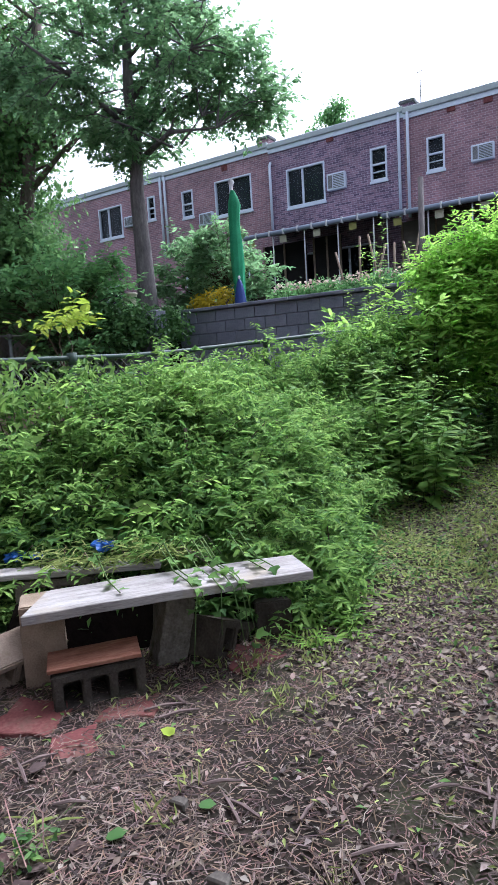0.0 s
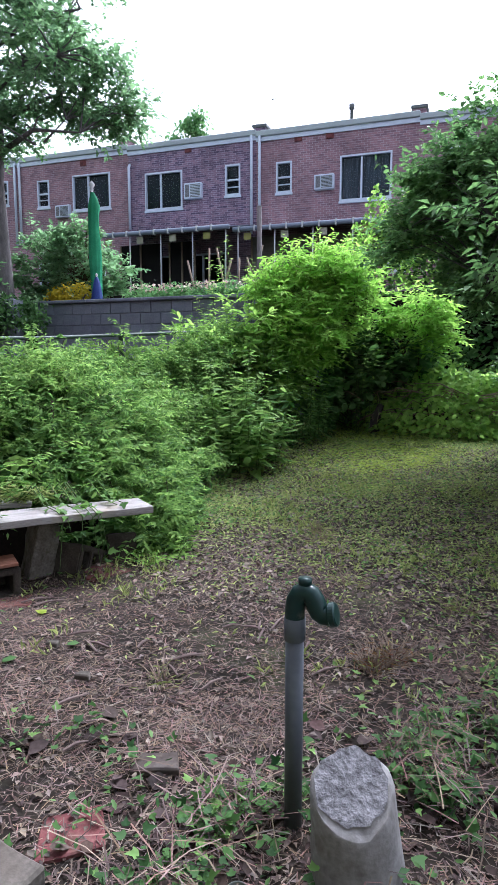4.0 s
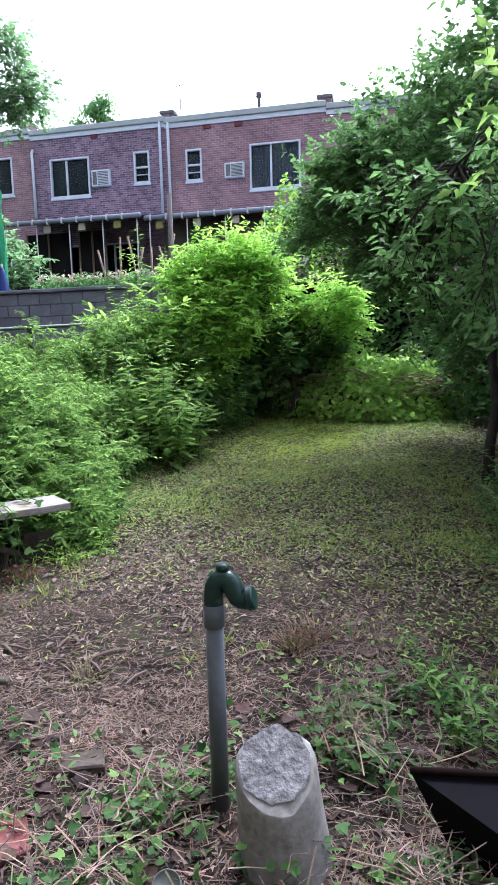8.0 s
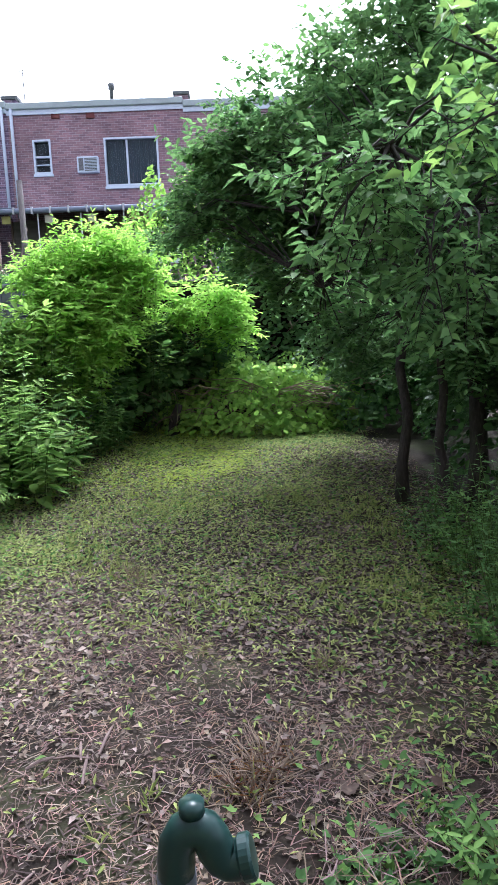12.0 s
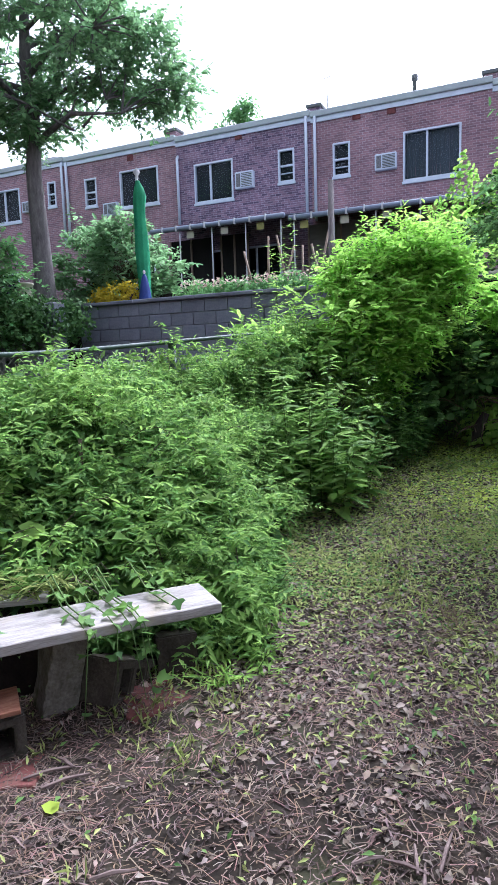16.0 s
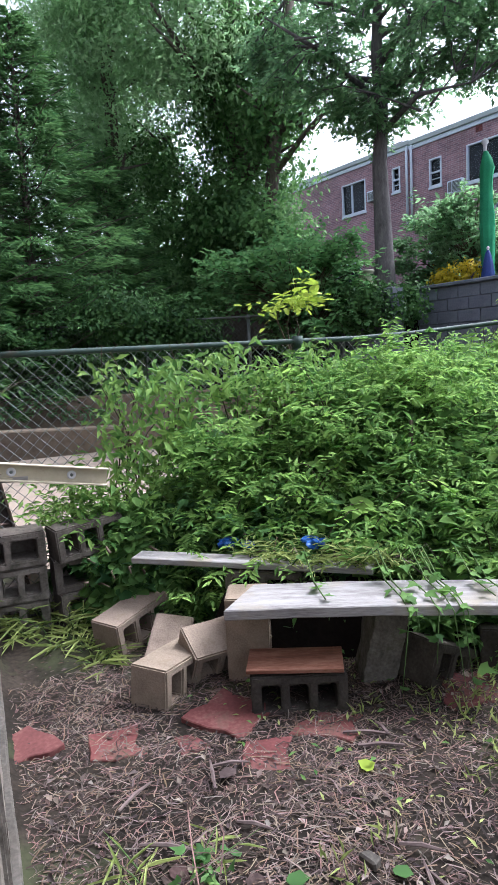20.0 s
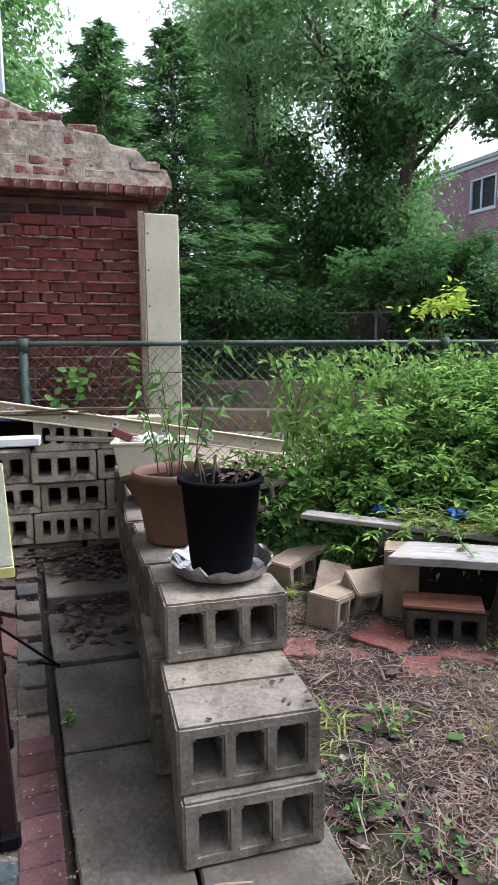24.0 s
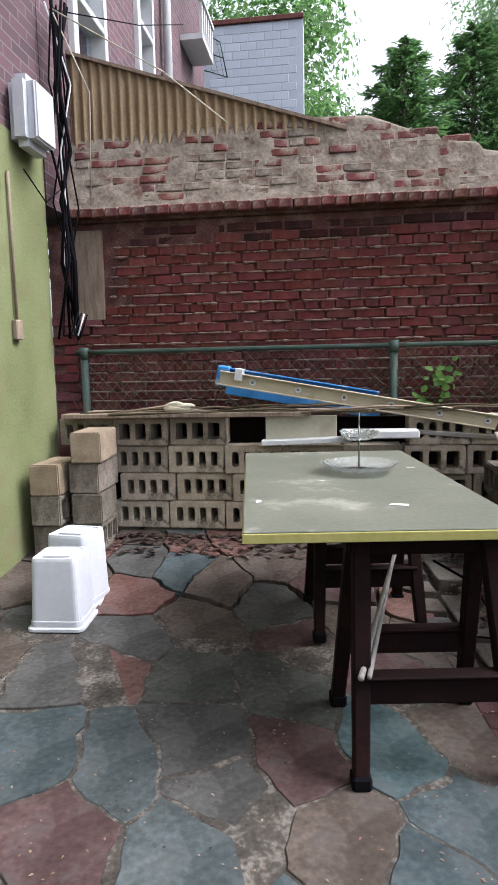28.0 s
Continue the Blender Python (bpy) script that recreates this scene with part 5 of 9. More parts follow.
# ---- table on two trestles ----
def sawhorse(m):
    s = thing("sawhorse", m, "dark brown plastic folding sawhorse under the table top", "sawhorse", "pair of sawhorses")
    for side in (-1, 1):
        for yy in (-0.235, 0.235):
            b = B()
            top, bot = Vec((side * 0.045, yy * 0.86, 0.735)), Vec((side * 0.235, yy, 0.03))
            d = (bot - top)
            w = 0.026
            q = [top + Vec((sx * w, sy * 0.03, 0)) for sx, sy in ((-1, -1), (1, -1), (1, 1), (-1, 1))] + [bot + Vec((sx * w, sy * 0.024, 0)) for sx, sy in ((-1, -1), (1, -1), (1, 1), (-1, 1))]
            b.add(q, [(0, 1, 2, 3), (7, 6, 5, 4), (0, 4, 5, 1), (1, 5, 6, 2), (2, 6, 7, 3), (3, 7, 4, 0)])
            lg = part("leg", b.mesh("leg", M_saw, bevel=0.006), s)
            part("foot", B().box(bot.x - 0.032, bot.y - 0.03, -0.002, bot.x + 0.032, bot.y + 0.03, 0.045).mesh("foot", M_black, bevel=0.008), lg)
        for z, h in ((0.27, 0.085),):
            f = (0.735 - z) / 0.705
            xx = side * (0.045 + 0.19 * f)
            b = B().box(xx - 0.014, -0.225, z - h / 2, xx + 0.014, 0.225, z + h / 2)
            part("crossbar", b.mesh("crossbar", M_saw, bevel=0.008), s)
            part("bar_flange", B().box(xx - 0.03, -0.225, z + h / 2, xx + 0.03, 0.225, z + h / 2 + 0.012).mesh("bar_flange", M_saw, bevel=0.004), s)
    part("top_beam", B().box(-0.06, -0.25, 0.66, 0.06, 0.25, 0.742).mesh("top_beam", M_saw, bevel=0.01), s)
    return s


saw = sawhorse(L(-1.19, -0.875, 0.0, 8))
copy_thing(saw, L(-2.17, -1.02, 0.01, 8))


def table_top():
    t = thing("tabletop", L(-1.815, -1.10, 0.744, 7.5), "grey-green painted board tabletop with a yellow edge", "tabletop")
    b = B().box(-0.845, -0.435, 0.0, 0.845, 0.435, 0.03)
    part("board", b.mesh("board", M_yellow_edge, bevel=0.002), t, "pale yellow board core")
    part("paint_layer", B().box(-0.842, -0.432, 0.0305, 0.842, 0.432, 0.035).mesh("paint_layer", M_green_top, bevel=0.002), t)


table_top()
for i, (x, y, r, s) in enumerate(((-1.34, -1.42, 10, 0.03), (-1.31, -0.93, 70, 0.035), (-1.75, -1.2, 30, 0.018), (-2.1, -0.8, 80, 0.02))):
    solid("paper_scrap", B().add([(-s, -s * 0.3, 0), (s, -s * 0.35, 0.002), (s * 0.9, s * 0.3, 0.004), (-s * 0.8, s * 0.35, 0.001)], [(0, 1, 2, 3)]).mesh("paper_scrap", M_white), "torn white paper scrap on the tabletop", "paper", "scraps", m=L(x, y, 0.7805, r))


def cake_stand():
    """Two-tier cut-glass tray."""
    g = glass_mat("clear_glass", (0.93, 0.96, 0.96), 0.05)
    g.node_tree.nodes["Principled BSDF"].inputs["IOR"].default_value = 1.3
    g.node_tree.nodes["Principled BSDF"].inputs["Transmission Weight"].default_value = 0.93
    t = thing("tiered_glass_tray", L(-1.98, -1.04, 0.781), "two-tier clear cut-glass serving tray with wire handle", "tray")
    for nm, r, z, n in (("lower_tray", 0.165, 0.004, 48), ("upper_tray", 0.085, 0.145, 36)):
        prof = [(0.012, z), (r * 0.55, z), (r * 0.8, z + 0.012), (r, z + 0.034), (r * 1.02, z + 0.036), (r * 0.8, z + 0.019), (r * 0.55, z + 0.007), (0.012, z + 0.007)]
        b = B().lathe(prof, n, True)
        b.v = [(x * (1 + 0.035 * ((i % n) % 2) * (math.hypot(x, y) / r) ** 2), y * (1 + 0.035 * ((i % n) % 2) * (math.hypot(x, y) / r) ** 2), zz + 0.006 * ((i % n) % 2) * (math.hypot(x, y) / r) ** 2) for i, (x, y, zz) in enumerate(b.v)]
        part(nm, b.mesh(nm, g), t)
    part("water_stain", B().lathe([(0.0, 0.012), (0.06, 0.012), (0.063, 0.0115)], 24).mesh("water_stain", M_soil_shade), t, "dark residue in the tray")
    part("rod", B().tube([(0, 0, 0.0), (0, 0, 0.21)], 0.004, 8).mesh("rod", M_steel, True), t)
    ring = [(0.028 * math.sin(a), 0, 0.237 - 0.028 * math.cos(a)) for a in np.linspace(0.25, 2 * math.pi - 0.25, 16)]
    part("handle_ring", B().tube(ring, 0.003, 6).mesh("handle_ring", M_steel, True), t)


cake_stand()

# cut broom handles leaning under the table, and a cable
for i, (a, c, r) in enumerate((((-0.94, -1.075, 0.335), (-2.25, -0.81, 0.483), 0.010), ((-0.95, -1.05, 0.335), (-2.22, -0.83, 0.476), 0.008))):
    solid("leaning_stick", B().tube([lv(*a), lv(*((a[k] + c[k]) / 2 + (0.01 if k == 2 else 0) for k in range(3))), lv(*c)], [r, r * 0.9, r * 0.8], 8).mesh("leaning_stick", M_board, True), "pale bare wooden stick leaning on a sawhorse bar", "stick", "sticks")
solid("cable", B().tube([lv(-1.2, -0.83, 0.62), lv(-1.35, -0.68, 0.5), lv(-1.5, -0.55, 0.3), lv(-1.75, -0.5, 0.12), lv(-2.0, -0.6, 0.02)], 0.005, 6).mesh("cable", M_black, True), "thin black cable hanging from the sawhorse", "cable")


# ---- pots on the block wall ----
def flower_pot(m, r0, r1, h, ma, label, rim=0.02, soil=True):
    p = thing("plant_pot", m, label, "plant pot")
    t = 0.006
    prof = [(0, 0), (r0 * 0.98, 0), (r0, 0.006), (r0 + (r1 - r0) * 0.12, h * 0.12), (r1 - 0.004, h - rim - 0.004), (r1 + 0.008, h - rim), (r1 + 0.010, h - 0.003), (r1 + 0.006, h), (r1 - t, h), (r1 - t * 1.5, h - rim), (r0 * 0.95, 0.03)]
    part("pot_body", B().lathe(prof, 48).mesh("pot_body", ma, True), p)
    if soil:
        rs = r0 + (r1 - r0) * 0.8
        b = B()
        n = 24
        vs = [(0, 0, h * 0.86)] + [(rs * k / 3 * math.cos(2 * math.pi * i / n), rs * k / 3 * math.sin(2 * math.pi * i / n), h * 0.84 + 0.012 * noise.noise(Vec((k, i * 0.7, r1 * 9)))) for k in (1, 2, 3) for i in range(n)]
        fs = [(0, 1 + i, 1 + (i + 1) % n) for i in range(n)] + [(1 + k * n + i, 1 + (k + 1) * n + i, 1 + (k + 1) * n + (i + 1) % n, 1 + k * n + (i + 1) % n) for k in (0, 1) for i in range(n)]
        part("soil", b.add(vs, fs).mesh("soil", M_soil_shade, True), p)
    return p


ZW = 0.585
bp = flower_pot(L(-1.36, 0.075, ZW + 0.02), 0.105, 0.138, 0.315, M_black, "black plastic nursery pot with withered stems on foil", 0.018)
b = B()
for i in range(7):
    a = i * 0.9 + 0.3
    b.tube([(0.06 * math.cos(a), 0.06 * math.sin(a), 0.25), (0.07 * math.cos(a), 0.07 * math.sin(a), 0.31), (0.085 * math.cos(a + 0.2), 0.085 * math.sin(a + 0.2), 0.33 + 0.012 * i)], 0.005, 5)
part("withered_stems", b.mesh("withered_stems", M_twig, True), bp, kind="stuff")
r = np.random.RandomState(8)
part("withered_leaves", leaf_mesh("withered_leaves", r.normal(0, 1, (70, 3)) * (0.06, 0.06, 0.02) + (0.02, 0.06, 0.325), np.tile([0, 0, 1.0], (70, 1)), 0.035, M_dryleaf, 3), bp, "brown shrivelled leaves")
fo = B()
n = 40
for ring_, (rr, z) in enumerate(((0.0, 0.004), (0.12, 0.004), (0.15, 0.012), (0.172, 0.05), (0.180, 0.052), (0.158, 0.010), (0.12, 0.008))):
    fo.v += [((rr + 0.012 * noise.noise(Vec((i * 1.3, ring_ * 0.4, 1))) * (rr > 0.14)) * math.cos(2 * math.pi * i / n), (rr + 0.012 * noise.noise(Vec((i * 1.3, ring_ * 0.4, 1))) * (rr > 0.14)) * math.sin(2 * math.pi * i / n),
              z + (0.022 * noise.noise(Vec((i * 0.9, 4, ring_ * 0.2))) if rr > 0.16 else 0)) for i in range(n)]
fo.f += [(k * n + i, k * n + (i + 1) % n, (k + 1) * n + (i + 1) % n, (k + 1) * n + i) for k in range(6) for i in range(n)]
solid("foil_tray", fo.mesh("foil_tray", M_foil), "crumpled silver foil tray under a black pot", "tray", m=L(-1.36, 0.075, ZW + 0.005))

tp = flower_pot(L(-1.80, -0.01, ZW), 0.13, 0.172, 0.285, M_terra, "terracotta-coloured plastic pot with a leggy weed", 0.035)
b = B()
lp, lo, ld = [], [], []
rn = random.Random(31)
for i in range(11):
    a = rn.uniform(0, 6.28)
    h = rn.uniform(0.35, 0.72) if i < 8 else rn.uniform(0.15, 0.3)
    lean = rn.uniform(0.1, 0.42)
    p0 = Vec((0.07 * math.cos(a), 0.07 * math.sin(a), 0.2))
    pts = [p0 + Vec((math.cos(a) * lean * s * s, math.sin(a) * lean * s * s, h * s)) for s in (0, 0.3, 0.6, 0.85, 1)]
    b.tube(pts, [0.003, 0.0026, 0.002, 0.0014, 0.0008], 5)
    for k in range(16 if i < 8 else 5):
        s = 0.35 + 0.65 * k / 16
        q = p0 + Vec((math.cos(a) * lean * s * s, math.sin(a) * lean * s * s, h * s))
        e = k * 2.4
        lp.append(q)
        lo.append((math.cos(e), math.sin(e), 0.3))
part("stalk_growth", b.mesh("stalk_growth", M_twig, True), tp)
part("leaves", leaf_mesh("leaves", [tuple(v) for v in lp], lo, 0.055, LF_weed, 5, 0.3, spread=0.5, dirs=lo), tp)
flower_pot(L(-2.40, -0.03, ZW + 0.01, 0, 14, -12), 0.09, 0.13, 0.17, M_terra, "old tan plastic pot leaning on its side", 0.03, False)


def planter_box():
    p = thing("planter_box", L(-2.92, 0.0, ZW + 0.03, 80), "cream plastic trough planter with rags and weeds", "planter")
    o = [(-0.2, -0.12), (0.2, -0.12), (0.2, 0.12), (-0.2, 0.12)]
    b = B()
    rows = [(0.84, 0.0), (1.0, 0.2), (1.08, 0.205), (1.08, 0.225), (0.97, 0.225), (0.82, 0.03)]
    for k, z in rows:
        b.v += [(x * k, y * k, z) for x, y in o]
    b.f += [(j * 4 + i, j * 4 + (i + 1) % 4, (j + 1) * 4 + (i + 1) % 4, (j + 1) * 4 + i) for j in range(5) for i in range(4)] + [(3, 2, 1, 0), (20, 21, 22, 23)]
    part("trough", b.mesh("trough", M_cream, bevel=0.008), p)
    part("soil", B().box(-0.18, -0.1, 0.14, 0.18, 0.1, 0.19).mesh("soil", M_soil_shade), p)
    for i, (x, y, r) in enumerate(((0.0, 0.03, 0.05), (0.1, 0.0, 0.045), (-0.06, -0.05, 0.035))):
        bm = bmesh.new()
        bmesh.ops.create_icosphere(bm, subdivisions=3, radius=r)
        for v in bm.verts:
            v.co *= 1 + 0.45 * noise.noise(v.co * 26 + Vec((i, 0, 0)))
            v.co.z *= 0.7
        me = bpy.data.meshes.new("rag")
        bm.to_mesh(me)
        bm.free()
        me.materials.append(M_white)
        part("rag", me, p, "crumpled white rag", pose(x, y, 0.225))
    part("red_scraper", B().box(-0.06, -0.012, 0.0, 0.06, 0.012, 0.05).mesh("red_scraper", M_redtile, bevel=0.006), p, "faded red plastic scraper", pose(-0.17, -0.02, 0.23, 0, 25, 20))


planter_box()


# ---- ladder and timber on the back row ----
def ladder():
    """Two-section fibreglass extension ladder lying on edge along the back row."""
    l = thing("extension_ladder", L(-3.30, -1.90, 1.19, 90) @ pose(0, 0, 0, 0, 10.0, 0), "cream and blue fibreglass extension ladder lying on edge", "ladder")
    for nm, off, z, ma, x1 in (("rail", 0.0, 0.0, M_alu, 2.85), ("fly_rail", 0.075, 0.03, M_bluefg, 1.05)):
        b = B()
        h, t, d = (0.095 if off == 0 else 0.085), 0.008, 0.045
        b.box(0, off - t, z - h / 2, x1, off, z + h / 2)
        b.box(0, off - d, z + h / 2 - t, x1, off - t, z + h / 2)
        b.box(0, off - d, z - h / 2, x1, off - t, z - h / 2 + t)
        part(nm, b.mesh(nm, ma, bevel=0.0015), l, "cream channel rail" if off == 0 else "blue channel rail")
    for off, z, ma in ((0.30, -0.085, M_bluefg),):
        part("rail", B().box(0, off, z - 0.04, 1.1, off + 0.03, z + 0.04).mesh("rail_far", ma, bevel=0.003), l, "blue channel rail")
    for i in range(9):
        x = 0.22 + i * 0.305
        part("rung", B().tube([(x, -0.012, 0.0), (x, 0.34, -0.02)], 0.016, 12).mesh("rung", M_steel, True), l)
        part("rung_cap", B().lathe([(0.008, 0.0), (0.010, 0.005), (0.021, 0.005), (0.024, 0.0)], 16).mesh("rung_cap", M_white, True), l, m=pose(x, -0.0095, 0.0, 90, 0, 0))
    part("end_boot", B().box(-0.03, 0.004, -0.06, 0.05, 0.12, 0.08).mesh("end_boot", M_bluefg, bevel=0.01), l)
    part("tape", B().box(0.10, -0.05, 0.0, 0.15, 0.08, 0.078).mesh("tape", M_white, bevel=0.002), l)


ladder()
def plank(name, a, c, w, h, ma, label, group="timber"):
    a, c = lv(*a), lv(*c)
    d = c - a
    m = Matrix.Translation(a) @ d.to_track_quat("X", "Z").to_matrix().to_4x4()
    return solid(name, B().box(0, -w / 2, 0, d.length, w / 2, h).mesh(name, ma, bevel=min(w, h) * 0.12, rough=0.002), label, "plank", group, m=m)


plank("plank", (-3.3, -3.0, 0.925), (-3.3, -1.3, 0.93), 0.14, 0.03, M_rough_wood, "long grey weathered plank on the block row")
plank("plank", (-3.52, -2.9, 0.93), (-3.5, -0.4, 0.93), 0.12, 0.03, M_rough_wood, "grey weathered plank at the back")
plank("white_siding", (-3.25, -1.62, 0.74), (-3.27, -1.04, 0.76), 0.10, 0.035, M_white, "short white siding offcut")
plank("white_siding", (-3.2, -1.10, 0.795), (-3.2, -0.62, 0.795), 0.14, 0.05, M_white, "white moulded siding offcut on blocks")
plank("cream_board", (-3.3, -1.6, 0.775), (-3.32, -1.13, 0.775), 0.03, 0.155, M_cream, "cream painted board offcut standing on edge")
plank("plank", (-3.36, -0.6, 0.80), (-3.34, 0.5, 0.72), 0.10, 0.03, M_board, "pale weathered plank leaning off the blocks")
rn = random.Random(77)
for i in range(16):
    y = rn.uniform(-2.9, -0.6)
    solid("dry_cane", B().tube([lv(-3.5 + rn.uniform(0, 0.35), y, 0.955), lv(-3.45 + rn.uniform(0, 0.3), y + rn.uniform(0.3, 0.6), 0.965 + rn.uniform(0, 0.04)), lv(-3.5 + rn.uniform(0, 0.3), y + rn.uniform(0.8, 1.1), 0.955 + rn.uniform(-0.01, 0.06))], [0.008, 0.007, 0.004], 6).mesh("dry_cane", rn.choice((M_cane, M_twig)), True), "thin dry bent cane lying on the planks", "cane", "canes")
bm = bmesh.new()
bmesh.ops.create_icosphere(bm, subdivisions=3, radius=0.05)
for v in bm.verts:
    v.co = Vec((v.co.x * 0.8, v.co.y * 2.0, v.co.z * 0.7)) * (1 + 0.5 * noise.noise(v.co * 30))
me = bpy.data.meshes.new("work_glove")
bm.to_mesh(me)
bm.free()
me.materials.append(M_cream)
solid("rolled_cloth", me, "crumpled cream cloth roll on the planks", "cloth", m=L(-3.4, -2.22, 0.99))


# ---- white tubs ----
def tub(m, w, d, h):
    t = thing("plastic_tub", m, "white translucent plastic tub standing upside down", "tub", "white tubs")
    rows = [(1.08, 0.0), (1.08, 0.02), (1.02, 0.022), (1.02, 0.05), (0.99, 0.052), (0.90, h - 0.015), (0.87, h), (0.74, h), (0.72, h - 0.006)]
    b = B()
    base = []
    for sx, sy, a0 in ((1, 1, 0), (-1, 1, 90), (-1, -1, 180), (1, -1, 270)):
        for k in range(5):
            a = radians(a0 + k * 22.5)
            base.append((sx * (w / 2 - 0.03) + 0.03 * math.cos(a), sy * (d / 2 - 0.03) + 0.03 * math.sin(a)))
    n = len(base)
    for k, z in rows:
        b.v += [(x * k, y * k, z) for x, y in base]
    b.f += [(j * n + i, j * n + (i + 1) % n, (j + 1) * n + (i + 1) % n, (j + 1) * n + i) for j in range(len(rows) - 1) for i in range(n)] + [tuple((len(rows) - 1) * n + i for i in range(n))]
    part("tub_body", b.mesh("tub_body", M_bin, False), t)
    rim = B()
    for k, z in ((1.09, 0.002), (1.13, 0.004), (1.13, 0.018), (1.09, 0.021)):
        rim.v += [(x * k, y * k, z) for x, y in base]
    rim.f += [(j * n + i, j * n + (i + 1) % n, ((j + 1) % 4) * n + (i + 1) % n, ((j + 1) % 4) * n + i) for j in range(4) for i in range(n)]
    part("rim", rim.mesh("rim", M_bin), t)
    part("base_panel", B().box(-w * 0.27, -d * 0.27, h - 0.003, w * 0.27, d * 0.27, h + 0.004).mesh("base_panel", M_bin, bevel=0.003), t)
    return t


t1 = tub(L(-2.03, -2.50, 0.0, 4), 0.24, 0.25, 0.36)
t2 = tub(L(-2.30, -2.53, 0.0, -8), 0.25, 0.25, 0.40)
for i in range(5):
    part("label_bar", B().box(0.112 - i * 0.0, 0, 0, 0.1135, 0.03, 0.011 if i % 2 else 0.02).mesh("label_bar", M_redtile), t2, "faded red print", pose(-0.0 + 0.004, 0.06, 0.12 + i * 0.035, 0, -8, 0))


# ---- meter box, cables and outlet on the green wall ----
mb = thing("meter_box", L(-3.08, -3.0, 2.62), "white plastic cable box on the green wall", "box")
part("box_body", B().box(-0.16, -0.10, 0.0, 0.16, 0.06, 0.42).mesh("box_body", M_bin, bevel=0.045, segs=4), mb)
part("box_lid", B().box(-0.13, 0.055, 0.04, 0.13, 0.08, 0.38).mesh("box_lid", M_bin, bevel=0.02, segs=3), mb)
so = thing("outlet_box", L(-2.86, -3.098, 1.45), "small weathered brass outlet box on the green wall", "outlet")
part("plate", B().box(-0.04, 0, 0, 0.04, 0.035, 0.12).mesh("plate", M_rough_wood, bevel=0.006), so)
part("conduit", B().tube([(0, 0.015, 0.12), (0, 0.015, 1.0)], 0.009, 6).mesh("conduit", M_rough_wood, True), so)
rn = random.Random(4)
for i in range(10):
    x0 = -3.40 - 0.018 * i
    ma = M_white if i == 6 else M_black
    pts = [lv(x0 + rn.uniform(-0.06, 0.06), -3.02 + rn.uniform(-0.04, 0.09), z) for z in (3.7, 3.2, 2.75, 2.4, 2.0, 1.55 + rn.uniform(-0.1, 0.1))]
    if i % 3 == 0:
        pts += [lv(x0 + 0.08, -2.93, 1.5), lv(x0 + 0.02, -2.9, 1.65)]
    solid("cable", B().tube(pts, 0.006 + 0.003 * (i % 3), 6).mesh("cable", ma, True), "hanging wall cable in the corner", "cable", "wall cables")
for p0, p1, p2 in (((-3.4, -2.98, 3.6), (-3.6, -2.7, 3.3), (-3.72, -2.9, 2.45)), ((-3.4, -2.98, 3.62), (-3.75, -2.2, 3.3), (-3.85, -1.9, 3.0)), ((-3.0, -3.05, 2.5), (-3.2, -3.0, 2.2), (-3.45, -3.0, 2.5)), ((-3.4, -3.0, 3.62), (-5.2, -2.9, 4.35), (-7.2, -2.95, 5.4))):
    solid("cable", B().tube([lv(*p0), (lv(*p0) + lv(*p2)) * 0.25 + lv(*p1) * 0.5, lv(*p2)], 0.005, 5).mesh("cable", M_black if p0[2] < 3 or p2[2] > 4 else M_cream, True), "thin slack overhead cable", "cable", "wall cables")


# ---- chain-link fences ----
def chain_fence(a, b_, top0, top1, base, ma, label, posts, mesh_part=(0, 1), cell=0.075, r=0.0016, knee=0.0):
    a, b_ = Vec((*a, 0)), Vec((*b_, 0))
    ln = (b_ - a).length
    d = (b_ - a) / ln
    f = thing("chain_link_fence", Matrix.Translation((a.x, a.y, 0)) @ pose(0, 0, 0, 0, 0, math.degrees(math.atan2(d.y, d.x))), label, "fence", "chain-link fences")
    top = lambda x: float(np.interp(x, (0, knee * ln, ln), (top0, top0, top1)))
    part("top_rail", B().tube([(x, 0, top(x)) for x in np.linspace(0, ln, 13)], 0.018, 10).mesh("top_rail", ma, True), f)
    for x in posts:
        part("post", B().tube([(x, 0.0, base), (x, 0, top(x) + 0.01)], 0.029, 10).mesh("post", ma, True), f)
        part("collar", B().tube([(x, 0, top(x) - 0.05), (x, 0, top(x) + 0.035)], 0.037, 12).mesh("collar", ma, True), f)
    vs, tri = [], []
    x0, x1 = mesh_part[0] * ln, mesh_part[1] * ln
    h = min(top0, top1) - base - 0.03
    for sgn in (1, -1):
        x = x0 - h
        while x < x1 + h:
            xa, xb, za, zb = x, x + sgn * h, base + 0.02, base + 0.02 + h
            p, q = Vec((xa, 0.022 + 0.004 * sgn, za)), Vec((xb, 0.022 + 0.004 * sgn, zb))
            lo, hi = (x0 - xa) / (xb - xa), (x1 - xa) / (xb - xa)
            lo, hi = max(0, min(lo, hi)), min(1, max(lo, hi))
            if hi > lo + 0.02:
                p, q = p.lerp(q, lo), p.lerp(q, hi)
                o = len(vs)
                for e in (p, q):
                    for k in range(3):
                        an_ = k * 2.094
                        vs.append((e.x + r * math.cos(an_), e.y + r * math.sin(an_), e.z + r * math.cos(an_) * -sgn))
                for k in range(3):
                    k2 = (k + 1) % 3
                    tri += [(o + k, o + k2, o + 3 + k2), (o + k, o + 3 + k2, o + 3 + k)]
            x += cell
    part("wire_mesh", tri_mesh("wire_mesh", vs, tri, M_steel), f, "diamond wire mesh", kind="stuff")
    return f


fa, fb, fc = lv(-3.7, -3.06), lv(-3.7, 0.35), lv(-3.68, 6.3)
